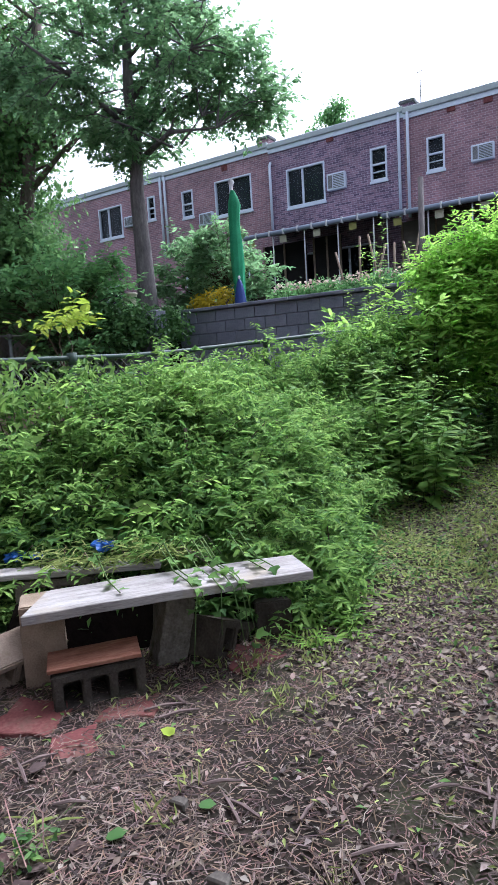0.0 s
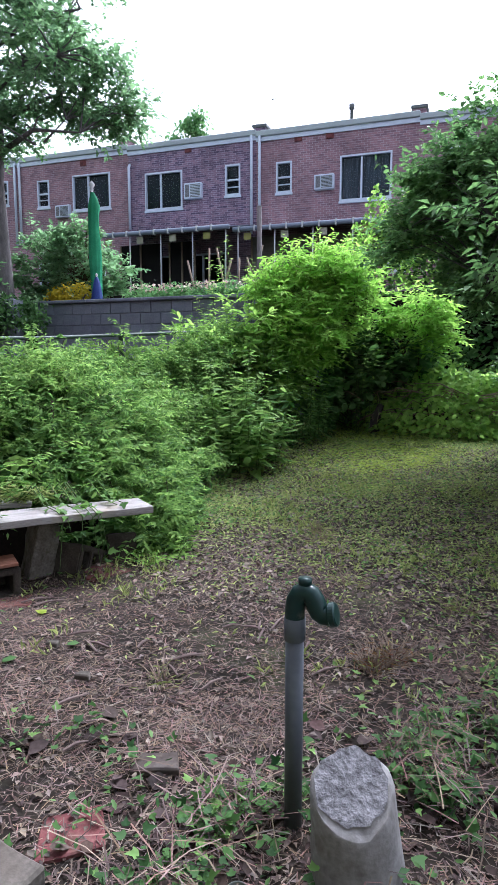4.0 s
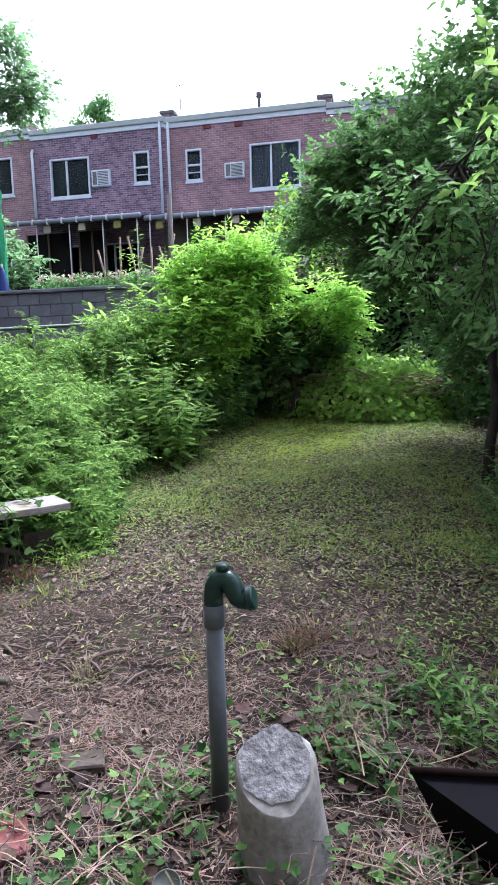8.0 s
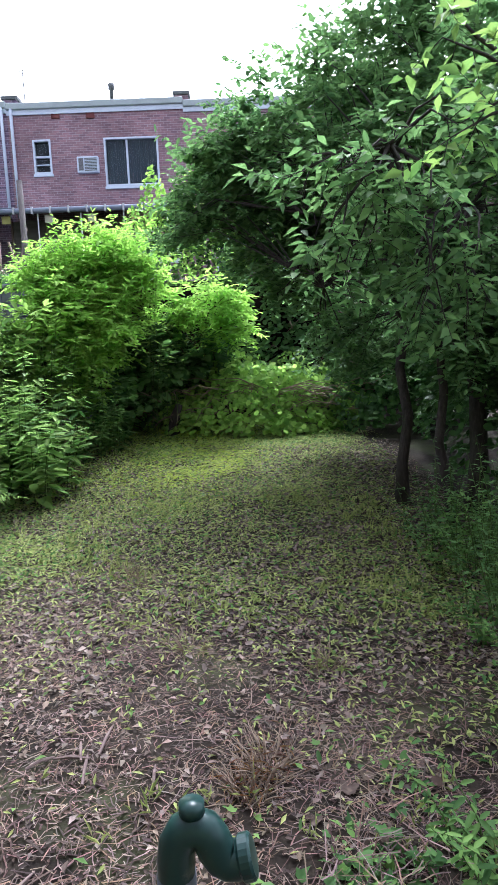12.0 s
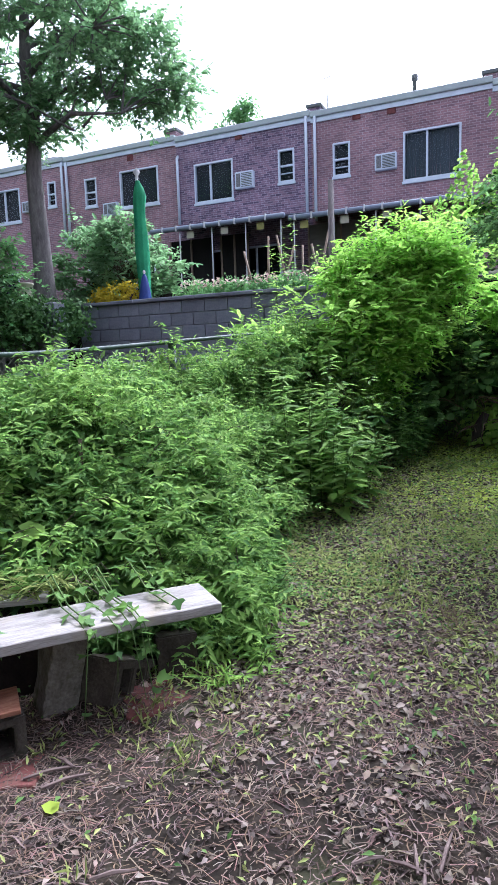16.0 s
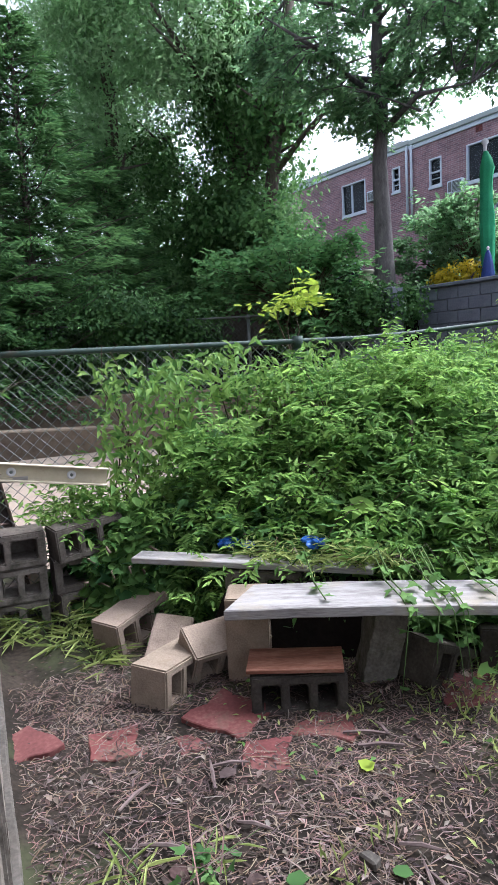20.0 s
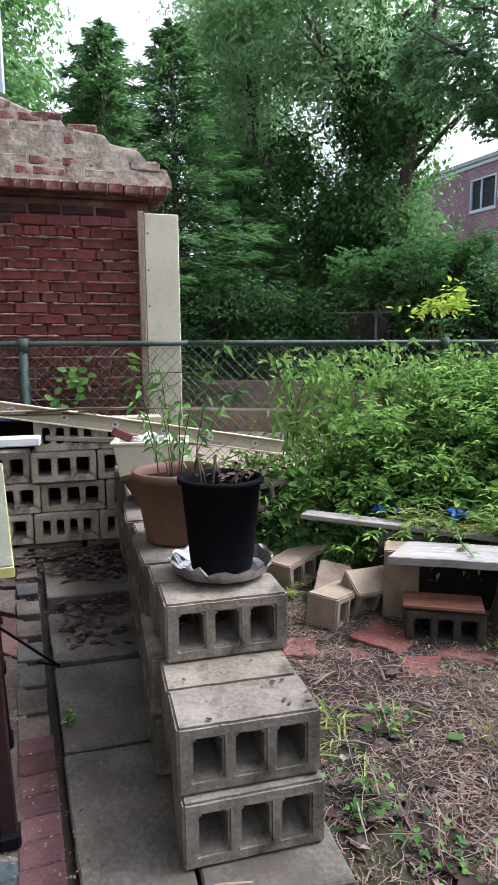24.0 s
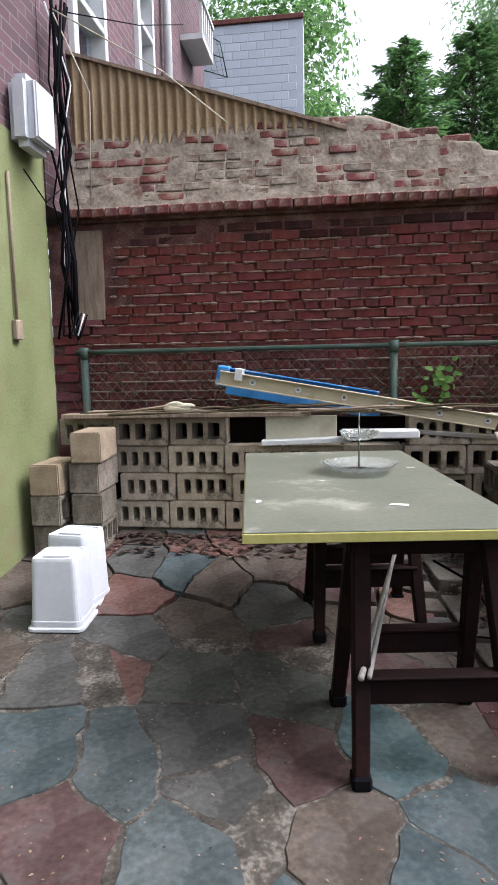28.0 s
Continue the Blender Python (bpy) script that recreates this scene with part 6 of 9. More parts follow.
chain_fence(fa[:2], fb[:2], 1.385, 1.39, 0.0, M_greenpipe, "green-grey chain-link fence before the brick wall", [0.06, 2.33])
chain_fence(fb[:2], fc[:2], 1.39, 1.60, -0.1, M_greenpipe, "old chain-link garden fence overgrown with weeds", [2.0, 4.0, 5.9], knee=0.45)
chain_fence((-13.2, 1.4), (-7.1, 8.45), 2.0, 1.98, 0.75, M_steel, "galvanised chain-link fence across the neighbour's yard", [0.2, 1.8, 3.5, 5.2, 7.0, 8.6])

# neighbour's yard
solid("neighbour_pavement", B().box(-9.2, 0.5, -0.3, -3.95, 6.0, 0.03).mesh("neighbour_pavement", mat("tan_concrete", [(0.22, 0.175, 0.13), (0.31, 0.255, 0.195), (0.38, 0.32, 0.255)], 1.2, 0.9, fine=40, bump=0.3, stains=(1.5, 0.4, (0.2, 0.17, 0.13)))), "tan worn concrete yard beyond the fence", kind="structure", m=L(0, 0, 0))
def low_wall(a, b_, z0, z1, t, label):
    a, b_ = Vec((*a, 0)), Vec((*b_, 0))
    d = b_ - a
    solid("low_wall", B().box(0, 0, z0, d.length, t, z1).mesh("low_wall", M_buff, bevel=0.02, rough=0.006), label, "wall", "low walls", m=Matrix.Translation(a) @ pose(0, 0, 0, 0, 0, math.degrees(math.atan2(d.y, d.x))))


low_wall((-12.6, 1.7), (-7.3, 7.8), -0.2, 0.78, 0.25, "low tan concrete wall below a fence")
low_wall((-10.6, 1.6), (-6.3, 6.6), -0.2, 0.38, 0.35, "low tan concrete step in the neighbour's yard")


# ---- bench of a plank on blocks ----
bn = L(-1.945, 1.775, 0.245, 61.5)
def bench():
    b = B()
    n = 14
    for i in range(n + 1):
        x = -0.63 + 1.26 * i / n
        w = 0.142 + 0.003 * math.sin(i * 1.7)
        for y, z in ((-w, 0), (w, 0), (w, 0.044), (-w, 0.044)):
            b.v.append((x + (0.05 * y / w if i == 0 else 0), y, z + 0.006 * math.sin(i * 0.3)))
    for i in range(n):
        o = i * 4
        b.f += [(o + k, o + (k + 1) % 4, o + 4 + (k + 1) % 4, o + 4 + k) for k in range(4)]
    b.f += [(3, 2, 1, 0), tuple(n * 4 + k for k in range(4))]
    solid("bench_plank", b.mesh("bench_plank", M_board, bevel=0.004), "weathered grey wooden plank bench resting on blocks", "bench", m=bn)


bench()
G = -0.13
def loose_block(m, label, buff=False, k=0):
    # blocks under the bench get the copy with dirt and shade painted in
    return solid("concrete_block", (BLK_D[k % 2] if "bench" in label and not buff else (BLK_B if buff else BLK)[k]), label, "concrete block", "loose concrete blocks", m=m)


loose_block(L(-2.29, 1.27, G + 0.19, 62 + 90) @ pose(0, 0, 0, 0, 90, 0), "buff concrete block on end under the bench", True, 1)
def rough_stone(m, rx, ry, rz, seed, label):
    bm = bmesh.new()
    bmesh.ops.create_icosphere(bm, subdivisions=4, radius=1)
    for v in bm.verts:
        c = v.co.copy()
        k = max(abs(c.x), abs(c.y), abs(c.z)) ** 0.75
        v.co = Vec((c.x / k * rx, c.y / k * ry, c.z / k * rz)) * (1 + 0.10 * noise.noise(c * 1.7 + Vec((seed, 0, 0))) + 0.05 * noise.noise(c * 6 + Vec((0, seed, 0))))
    me = bpy.data.meshes.new("rough_stone")
    bm.to_mesh(me)
    bm.free()
    me.materials.append(M_dirtystone)
    return solid("rough_stone", me, label, "stone", m=m)


M_dirtystone = mat("dirty_rough_stone", [(0.05, 0.045, 0.036), (0.12, 0.108, 0.088), (0.20, 0.18, 0.15)], 12, 0.95, fine=80, bump=1.0, stains=(9, 0.5, (0.06, 0.06, 0.035)))
rough_stone(L(-2.04, 1.80, G + 0.165, 70, 5, 11), 0.082, 0.09, 0.20, 3, "rough grey-brown stone lump propping the bench")
loose_block(L(-1.94, 2.38, G - 0.04, 62 + 80) @ pose(0, 0, 0, 0, 12, 0), "darkened concrete block sunk under the bench end", False, 1)
loose_block(L(-2.04, 1.38, G - 0.025, 62 + 4), "low concrete block below the bench", False, 0)
loose_block(L(-1.95, 2.03, G - 0.075, 62 + 40) @ pose(0, 0, 0.02, 0, 24, 0), "tilted concrete block in the bench shade", False, 0)
loose_block(L(-2.52, 1.22, G + 0.02, 95) @ pose(0, 0, 0, 28, 0, 0), "buff block leaning against the bench support", True, 0)
loose_block(L(-2.43, 0.96, G - 0.04, 128) @ pose(0, 0, 0, 0, 6, 0), "buff concrete block lying before the bench", True, 0)
loose_block(L(-2.68, 1.00, G - 0.06, 150) @ pose(0, 0, 0, 10, -22, 0), "tipped buff concrete block", True, 1)
loose_block(L(-3.00, 0.93, G + 0.0, 122) @ pose(0, 0, 0, 0, -7, 0), "buff concrete block lying in the litter", True, 0)
for c in range(3):
    loose_block(L(-3.43 + 0.015 * c, 0.36, G + c * 0.193, 82 + 4 * c), "grey concrete block of a small stack", False, c)
for c in range(2):
    loose_block(L(-3.44, 0.79 - 0.01 * c, G + c * 0.193, 98 - 6 * c), "grey concrete block of a small stack", False, 3 - c)
loose_block(L(-3.42, 0.79, G + 0.388, 101) @ pose(0, 0, 0, 0, -4, 0), "tilted grey concrete block on a small stack", False, 0)
plank("shelf_board", (-2.13, 1.20, 0.045), (-1.94, 1.54, 0.052), 0.19, 0.018, M_wetwood, "split red-brown board on a low block")
plank("plank", (-3.05, 0.98, 0.275), (-2.25, 1.92, 0.27), 0.13, 0.03, M_board, "grey weathered plank behind the bench")
loose_block(L(-2.62, 1.52, G + 0.0, 50) @ pose(0, 0, 0, 0, 0, 0), "concrete block under the rear plank", False, 1)
loose_block(L(-2.64, 1.54, G + 0.195, 52), "concrete block under the rear plank", False, 2)

# red tiles and slabs in the litter
rn = random.Random(12)
for i, (x, y, s, r, z) in enumerate(((-2.10, 1.09, 0.17, 20, 0.012), (-1.77, 1.10, 0.12, 50, 0.0), (-1.83, 1.41, 0.13, 30, 0.0), (-2.13, 0.62, 0.14, 70, 0.0), (-2.25, 0.28, 0.15, 10, 0.0), (-1.77, 2.05, 0.16, 62, 0.0), (-0.31, 0.43, 0.105, 35, 0.004), (-2.0, 0.9, 0.1, 80, -0.004), (0.78, 0.30, 0.12, 15, -0.004))):
    w = lv(x, y)
    poly = worn([(-s, -s), (s, -s * 0.9), (s * 0.95, s), (-s * 0.9, s * 0.95)], 0.0, i * 3.1, 0.06 if i not in (6,) else 0.015)
    solid("red_tile", B().prism(poly, -0.03, 0.0).mesh("red_tile", M_redtile, bevel=0.004), "broken dull red tile sunk in the litter", "tile", "red tiles", m=Matrix.Translation((w.x, w.y, ground_z(w.x, w.y) + 0.006 + z)) @ pose(0, 0, 0, rn.uniform(-4, 4), rn.uniform(-4, 4), r))
for i, (x, y, s, r, ma, lb) in enumerate(((-0.29, 0.80, 0.10, 15, SLATES[5], "flat tan stone half buried in litter"), (-0.57, 0.33, 0.045, 40, SLATES[4], "small blue-grey slate chip"), (-1.2, 1.15, 0.04, 0, M_slab, "small stone lump in the litter"), (-0.9, 1.05, 0.05, 0, M_slab, "pale stone lump in the litter"))):
    w = lv(x, y)
    solid("stone_chip", B().prism(worn([(-s, -s * 0.6), (s, -s * 0.5), (s * 0.8, s * 0.6), (-s * 0.7, s * 0.5)], 0.0, i + 9, 0.02), -0.02, 0.012).mesh("stone_chip", ma, bevel=0.006), lb, "stone", "loose stones", m=Matrix.Translation((w.x, w.y, ground_z(w.x, w.y) + 0.018)) @ pose(0, 0, 0, 4, -3, r))


# ---- standpipe, stone post and small things near it ----
def standpipe():
    s = thing("standpipe", pose(0.396, 0.735, -0.14), "grey plastic standpipe with a dark green trap on top", "pipe")
    part("pipe", B().tube([(0, 0, -0.12), (0, 0, 0.595)], 0.0265, 24).mesh("pipe", M_pvc, True), s)
    part("coupling", B().lathe([(0.0275, 0.53), (0.031, 0.532), (0.031, 0.598), (0.0275, 0.60)], 28).mesh("coupling", M_pvc, True), s)
    pts = [(0, 0, 0.598), (0, 0, 0.622), (0.005, 0, 0.650), (0.018, 0, 0.670), (0.036, 0, 0.678), (0.054, 0, 0.671), (0.067, 0, 0.654), (0.074, 0, 0.638), (0.083, 0, 0.624), (0.096, 0, 0.617), (0.110, 0, 0.617), (0.120, 0, 0.619)]
    m = pose(0, 0, 0, 0, 0, 0) @ Matrix.Diagonal((0.86, 1, 1, 1))
    part("trap", B().tube([m @ Vec(p) for p in pts], [0.0295] * len(pts), 20, False).mesh("trap", M_dgreen, True), s, "dark green s-shaped trap")
    e0, e1 = Vec(pts[-2]), Vec(pts[-1])
    d = (e1 - e0).normalized()
    part("trap_collar", B().tube([m @ (e1 - d * 0.004), m @ (e1 + d * 0.022)], 0.0345, 24).mesh("trap_collar", M_dgreen, bevel=0.004), s)
    part("trap_plug", B().tube([m @ Vec((0.034, 0, 0.70)), m @ Vec((0.034, 0, 0.718))], 0.02, 16).mesh("trap_plug", M_dgreen, True), s)


standpipe()


def stone_post():
    b = B()
    n, rows = 36, 22
    for j in range(rows + 1):
        f = j / rows
        z = 0.36 * f
        rr = 0.108 - 0.018 * f
        if f > 0.86:
            rr *= math.sqrt(max(0.0, 1 - ((f - 0.86) / 0.145) ** 2)) * 0.85 + 0.12
        for i in range(n):
            a = 2 * math.pi * i / n
            k = 1 + 0.07 * noise.noise(Vec((math.cos(a) * 1.6, math.sin(a) * 1.6, z * 6))) + 0.02 * noise.noise(Vec((math.cos(a) * 6, math.sin(a) * 6, z * 26)))
            b.v.append((rr * k * math.cos(a), rr * k * math.sin(a), z))
    b.f += [(j * n + i, j * n + (i + 1) % n, (j + 1) * n + (i + 1) % n, (j + 1) * n + i) for j in range(rows) for i in range(n)] + [tuple(rows * n + i for i in range(n)), tuple(reversed(range(n)))]
    # sliced, rough sloping face towards the patio
    b.v = [(x, y, min(z, 0.30 + 0.95 * (y + 0.035) + 0.012 * noise.noise(Vec((x * 30, y * 30, 3)))) if z > 0.15 else z) for x, y, z in b.v]
    sp_ = solid("stone_post", b.mesh("stone_post", M_stone, True), "rounded pale concrete stump with a rough broken face", "stone", m=pose(0.635, 0.57, -0.285, -5, -6, 10) @ Matrix.Scale(1.2, 4))
    me = B()
    n = 40
    me.v.append((0, -0.025, 0.315))
    for k in (0.5, 1.0):
        for i in range(n):
            a = 2 * math.pi * i / n
            q = k * (1 + 0.12 * noise.noise(Vec((math.cos(a) * 3, math.sin(a) * 3, 5))))
            x, y = 0.078 * q * math.cos(a), -0.022 + 0.058 * q * math.sin(a)
            me.v.append((x, y, 0.305 + 0.95 * (y + 0.035) + 0.004 * noise.noise(Vec((x * 60, y * 60, 1)))))
    me.f += [(0, 1 + i, 1 + (i + 1) % n) for i in range(n)] + [(1 + i, 1 + n + i, 1 + n + (i + 1) % n, 1 + (i + 1) % n) for i in range(n)]
    part("broken_face", me.mesh("broken_face", M_pit), sp_, "dark rough pitted break")


stone_post()
tin = thing("tin_can", pose(0.35, 0.40, -0.175, 35, 8, 0), "old pale tin can lying in the leaves", "can")
part("can_body", B().lathe([(0.0, 0.004), (0.034, 0.004), (0.037, 0.0), (0.037, 0.07), (0.035, 0.072), (0.034, 0.066), (0.0, 0.064)], 24).mesh("can_body", M_steel, True), tin)


def garden_tray():
    """A dark flared garden tray sunk among the weeds beside the patio, its far corner towards the path."""
    w = thing("garden_tray", pose(0.95, 0.735, -0.21), "dark brown flared garden tray among weeds beside the patio", "tray")
    top = [(0.0, 0.0), (0.62, 0.06), (0.86, -0.36), (0.31, -0.31)]
    low = [(0.12, -0.05), (0.55, 0.0), (0.72, -0.30), (0.34, -0.26)]
    v = [(x, y, 0.21) for x, y in top] + [(x, y, 0.0) for x, y in low] + [(x * 0.97 + 0.012, y * 0.97 - 0.006, 0.205) for x, y in top] + [(x, y, 0.012) for x, y in low]
    f = [(i, (i + 1) % 4, 4 + (i + 1) % 4, 4 + i) for i in range(4)] + [(12 + i, 12 + (i + 1) % 4, 8 + (i + 1) % 4, 8 + i) for i in range(4)] + [(8 + i, 8 + (i + 1) % 4, (i + 1) % 4, i) for i in range(4)] + [(7, 6, 5, 4), (12, 13, 14, 15)]
    part("basin", B().add(v, f).mesh("basin", M_black), w)
    part("black_fill", B().add([(x * 0.96 + 0.016, y * 0.96 - 0.008, 0.196) for x, y in top], [(3, 2, 1, 0)]).mesh("black_fill", M_black), w, "black sodden filling")
    for i in range(1):
        a, c = Vec((*top[i], 0.212)), Vec((*top[(i + 1) % 4], 0.212))
        part("rim", B().tube([a, c], 0.011, 6).mesh("rim", M_saw, True), w, "dark brown rolled rim")


garden_tray()

# ---- things of the raised garden ----
um = thing("patio_umbrella", pose(-6.15, 9.85, 2.24), "closed bright green cloth parasol on a pole", "umbrella")
part("pole", B().tube([(0, 0, 0), (0, 0, 2.30)], 0.025, 8).mesh("pole", M_white, True), um)
b = B()
n, rows = 20, 16
for j in range(rows + 1):
    f = j / rows
    z = 2.16 - 2.05 * f
    rr = 0.03 + 0.066 * min(1, f * 7) + 0.035 * math.exp(-((f - 0.1) / 0.07) ** 2) - 0.01 * math.sin(f * 9)
    sway = 0.035 * math.exp(-((f - 0.1) / 0.09) ** 2) + 0.06 * f
    fold = [0.022 * math.sin(i * 2.5 + j * 0.25) * min(1, f * 5) for i in range(n)]
    b.v += [((rr + fold[i]) * math.cos(2 * math.pi * i / n) + sway, (rr + fold[i]) * math.sin(2 * math.pi * i / n), z) for i in range(n)]
b.f += [(j * n + i, j * n + (i + 1) % n, (j + 1) * n + (i + 1) % n, (j + 1) * n + i) for j in range(rows) for i in range(n)]
part("canopy", b.mesh("canopy", M_net, True), um, "folded green canopy")
part("finial", B().lathe([(0.0, 2.38), (0.05, 2.33), (0.06, 2.30), (0.03, 2.25), (0.03, 2.2)], 12).mesh("finial", M_white, True), um)
bl = thing("garden_parasol", pose(-5.98, 9.66, 2.24), "small closed dark blue parasol beside a green one", "umbrella")
b = B()
n, rows = 20, 10
for j in range(rows + 1):
    f = j / rows
    b.v += [((0.018 + 0.10 * f ** 0.55 + 0.016 * f * math.sin(i * 2.5)) * math.cos(2 * math.pi * i / n), (0.018 + 0.10 * f ** 0.55 + 0.016 * f * math.sin(i * 2.5)) * math.sin(2 * math.pi * i / n), 0.56 - 0.52 * f) for i in range(n)]
b.f += [(j * n + i, j * n + (i + 1) % n, (j + 1) * n + (i + 1) % n, (j + 1) * n + i) for j in range(rows) for i in range(n)]
part("canopy", b.mesh("canopy", M_blue, True), bl, "folded dark blue canopy")
part("pole", B().tube([(0, 0, 0), (0, 0, 0.58)], 0.015, 8).mesh("pole", M_white, True), bl)
part("finial", B().lathe([(0.0, 0.63), (0.02, 0.615), (0.026, 0.59), (0.012, 0.565)], 12).mesh("finial", M_white, True), bl)
flower_pot(pose(-7.45, 8.36, 2.30), 0.10, 0.135, 0.34, M_cream, "cream flower pot on a garden wall", 0.03)
solid("pot_wall", B().box(-8.3, 8.2, 0.0, -6.75, 8.5, 2.29).mesh("pot_wall", M_grey, bevel=0.02), "grey garden wall hidden by ivy", "wall")
solid("tall_stake", B().tube([(-2.05, 7.7, 0.2), (-2.06, 7.72, 3.35)], [0.045, 0.035], 8).mesh("tall_stake", M_greybark, True), "tall grey wooden stake among the weeds", "stake")
solid("garden_stake", B().tube([(-2.13, 3.0, 0.0), (-2.12, 3.02, 0.90)], 0.011, 8).mesh("garden_stake", M_twig, True), "thin dark garden stake among the weeds", "stake")
for i in range(7):
    x = -4.1 + 0.2 * i
    solid("garden_prop", B().tube([(x, 10.2, 2.2), (x + 0.25 * (i % 3 - 1), 10.25, 3.1 + 0.2 * (i % 2))], 0.02, 6).mesh("garden_prop", M_rough_wood, True), "leaning weathered wooden garden prop", "stake", "garden props")

# dry vines on the fence before the brick wall, with a few live leaves
rn = random.Random(91)
b = B()
for i in range(150):
    y = rn.uniform(-1.4, 0.2) if i < 90 else rn.uniform(-2.9, -1.4)
    z = rn.uniform(0.6, 1.2)
    q = [lv(-3.69 + rn.uniform(-0.02, 0.02), y, z)]
    for k in range(4):
        y += rn.uniform(-0.14, 0.14)
        z += rn.uniform(-0.02, 0.13)
        q.append(lv(-3.69 + rn.uniform(-0.025, 0.025), y, min(z, 1.42)))
    b.tube(q, [0.004, 0.004, 0.003, 0.003, 0.002], 4)
fv = thing("fence_vines", pose(0, 0, 0), "brown dry vines tangled in the chain-link fence", "vines")
part("vine_tangle", b.mesh("vine_tangle", M_twig, True), fv, kind="stuff")


# ---- plants ----
def inside(poly, x, y):
    c = False
    n = len(poly)
    for i in range(n):
        (xa, ya), (xb, yb) = poly[i], poly[(i + 1) % n]
        if (ya > y) != (yb > y) and x < (xb - xa) * (y - ya) / (yb - ya) + xa:
            c = not c
    return c


def edge_gap(poly, x, y):
    """Distance from a place to the nearest open side of the thicket."""
    best = 9.0
    n = len(poly)
    for i in range(n - 2):
        (xa, ya), (xb, yb) = poly[i], poly[(i + 1) % n]
        dx, dy = xb - xa, yb - ya
        t = max(0.0, min(1.0, ((x - xa) * dx + (y - ya) * dy) / (dx * dx + dy * dy)))
        best = min(best, math.hypot(x - xa - t * dx, y - ya - t * dy))
    return best


def stalk_leaves(stalks, per, leaf, seed, start=0.2, aspect=0.3, droop=0.25):
    """Leaves set round upright stalks: stalks of (base, height, lean vector). Gives places, outward ways and sizes."""
    r = np.random.RandomState(seed)
    ps, ds, sz = [], [], []
    for base, h, lean in stalks:
        s = start + (1 - start) * np.sort(r.rand(per))
        a = np.arange(per) * 2.4 + r.rand() * 6.28 + r.normal(0, 0.3, per)
        p = np.array(base)[None] + np.stack([lean[0] * s**2, lean[1] * s**2, h * s], 1)
        up = 0.25 + 0.6 * (s - start) / (1 - start) - droop * r.rand(per)
        ps.append(p)
        ds.append(np.stack([np.cos(a), np.sin(a), up], 1))
        sz.append(leaf * (1.15 - 0.55 * s) * (0.8 + 0.4 * r.rand(per)))
    return np.concatenate(ps), np.concatenate(ds), np.concatenate(sz)


def stalk_tubes(stalks, r0=0.006, n=4):
    b = B()
    for base, h, lean in stalks:
        b.tube([Vec(base) + Vec((lean[0] * s * s, lean[1] * s * s, h * s)) for s in (0, 0.35, 0.7, 1)], [r0, r0 * 0.8, r0 * 0.55, r0 * 0.2], n, False)
    return b


def weed_plant(name, stalks, per, leaf, ma, seed, label, category, group="", aspect=0.3, stem=M_stem, start=0.2, r0=0.004):
    t = thing(name, pose(0, 0, 0), label, category, group)
    part("stalk_growth", stalk_tubes(stalks, r0).mesh("stalk_growth", stem, True), t, kind="stuff")
    p, d, s = stalk_leaves(stalks, per, leaf, seed, start)
    part("leaves", leaf_mesh("leaves", p, d * (1, 1, 0) * 0.15, s, ma, seed, aspect, up=1.1, spread=0.35, dirs=d, round_tip=True), t)
    return t


def tree(name, trunk, blobs, label, ma, leaf, seed, per=40, clump=0.16, category="tree", bark=M_bark, aspect=0.6, shell=0.5, low=-1.0, extra=None, round_tip=False, up=0.5, group=""):
    t = thing(name, pose(0, 0, 0), label, category, group)
    b = B()
    for args in trunk:
        limbs(b, *args)
    part("trunk", b.mesh("trunk", bark, True), t)
    rb = random.Random(seed * 7 + 1)
    lumps = []
    for c, rad, num in blobs:
        lumps.append((c, tuple(v * 0.88 for v in rad), max(3, int(num * 0.45))))
        for k in range(7):
            v = Vec((rb.gauss(0, 1), rb.gauss(0, 1), rb.gauss(0, 1) + 0.2)).normalized()
            f = rb.uniform(0.3, 0.5)
            lumps.append((tuple(c[i] + v[i] * rad[i] * 0.78 for i in range(3)), tuple(w * f for w in rad), max(2, int(num * 0.085))))
    p, o = clumps(lumps, seed, per, clump, shell, low)
    part("crown", leaf_mesh("crown", p, o, leaf, ma, seed, aspect, up=up, round_tip=round_tip), t)
    return t


rs = np.random.RandomState(2)

# mound of weeds behind the bench, up to the fence
MOUND = [(-3.68, 0.55), (-3.1, 0.98), (-2.30, 1.84), (-1.86, 2.40), (-1.62, 2.62), (-1.9, 3.2), (-2.55, 4.1), (-3.0, 6.2), (-3.66, 6.2)]


def mound_h(x, y):
    e = edge_gap(MOUND, x, y)
    h = 0.12 + 0.50 * smooth01(0, 0.40, e) + 0.74 * smooth01(0.25, 1.3, e)
    h *= 0.45 + 0.55 * smooth01(0.95, 1.6, y + 0.25 * (x + 3.2))
    if x < -2.6:
        h = max(h, 0.44 * smooth01(-0.02, 0.25, e))
    if x < -3.2:
        h = max(h, (0.45 + 0.70 * smooth01(0.95, 1.6, y)) * smooth01(-2.9, -3.45, x))
    h += 0.22 * noise.noise(Vec((x * 1.3, y * 1.3, 7))) + 0.22 * noise.noise(Vec((x * 3.3, y * 3.3, 3))) * smooth01(0.1, 0.5, e)
    return max(0.10, min(h, 1.18)) + 0.2 * smooth01(4.0, 6.0, y)


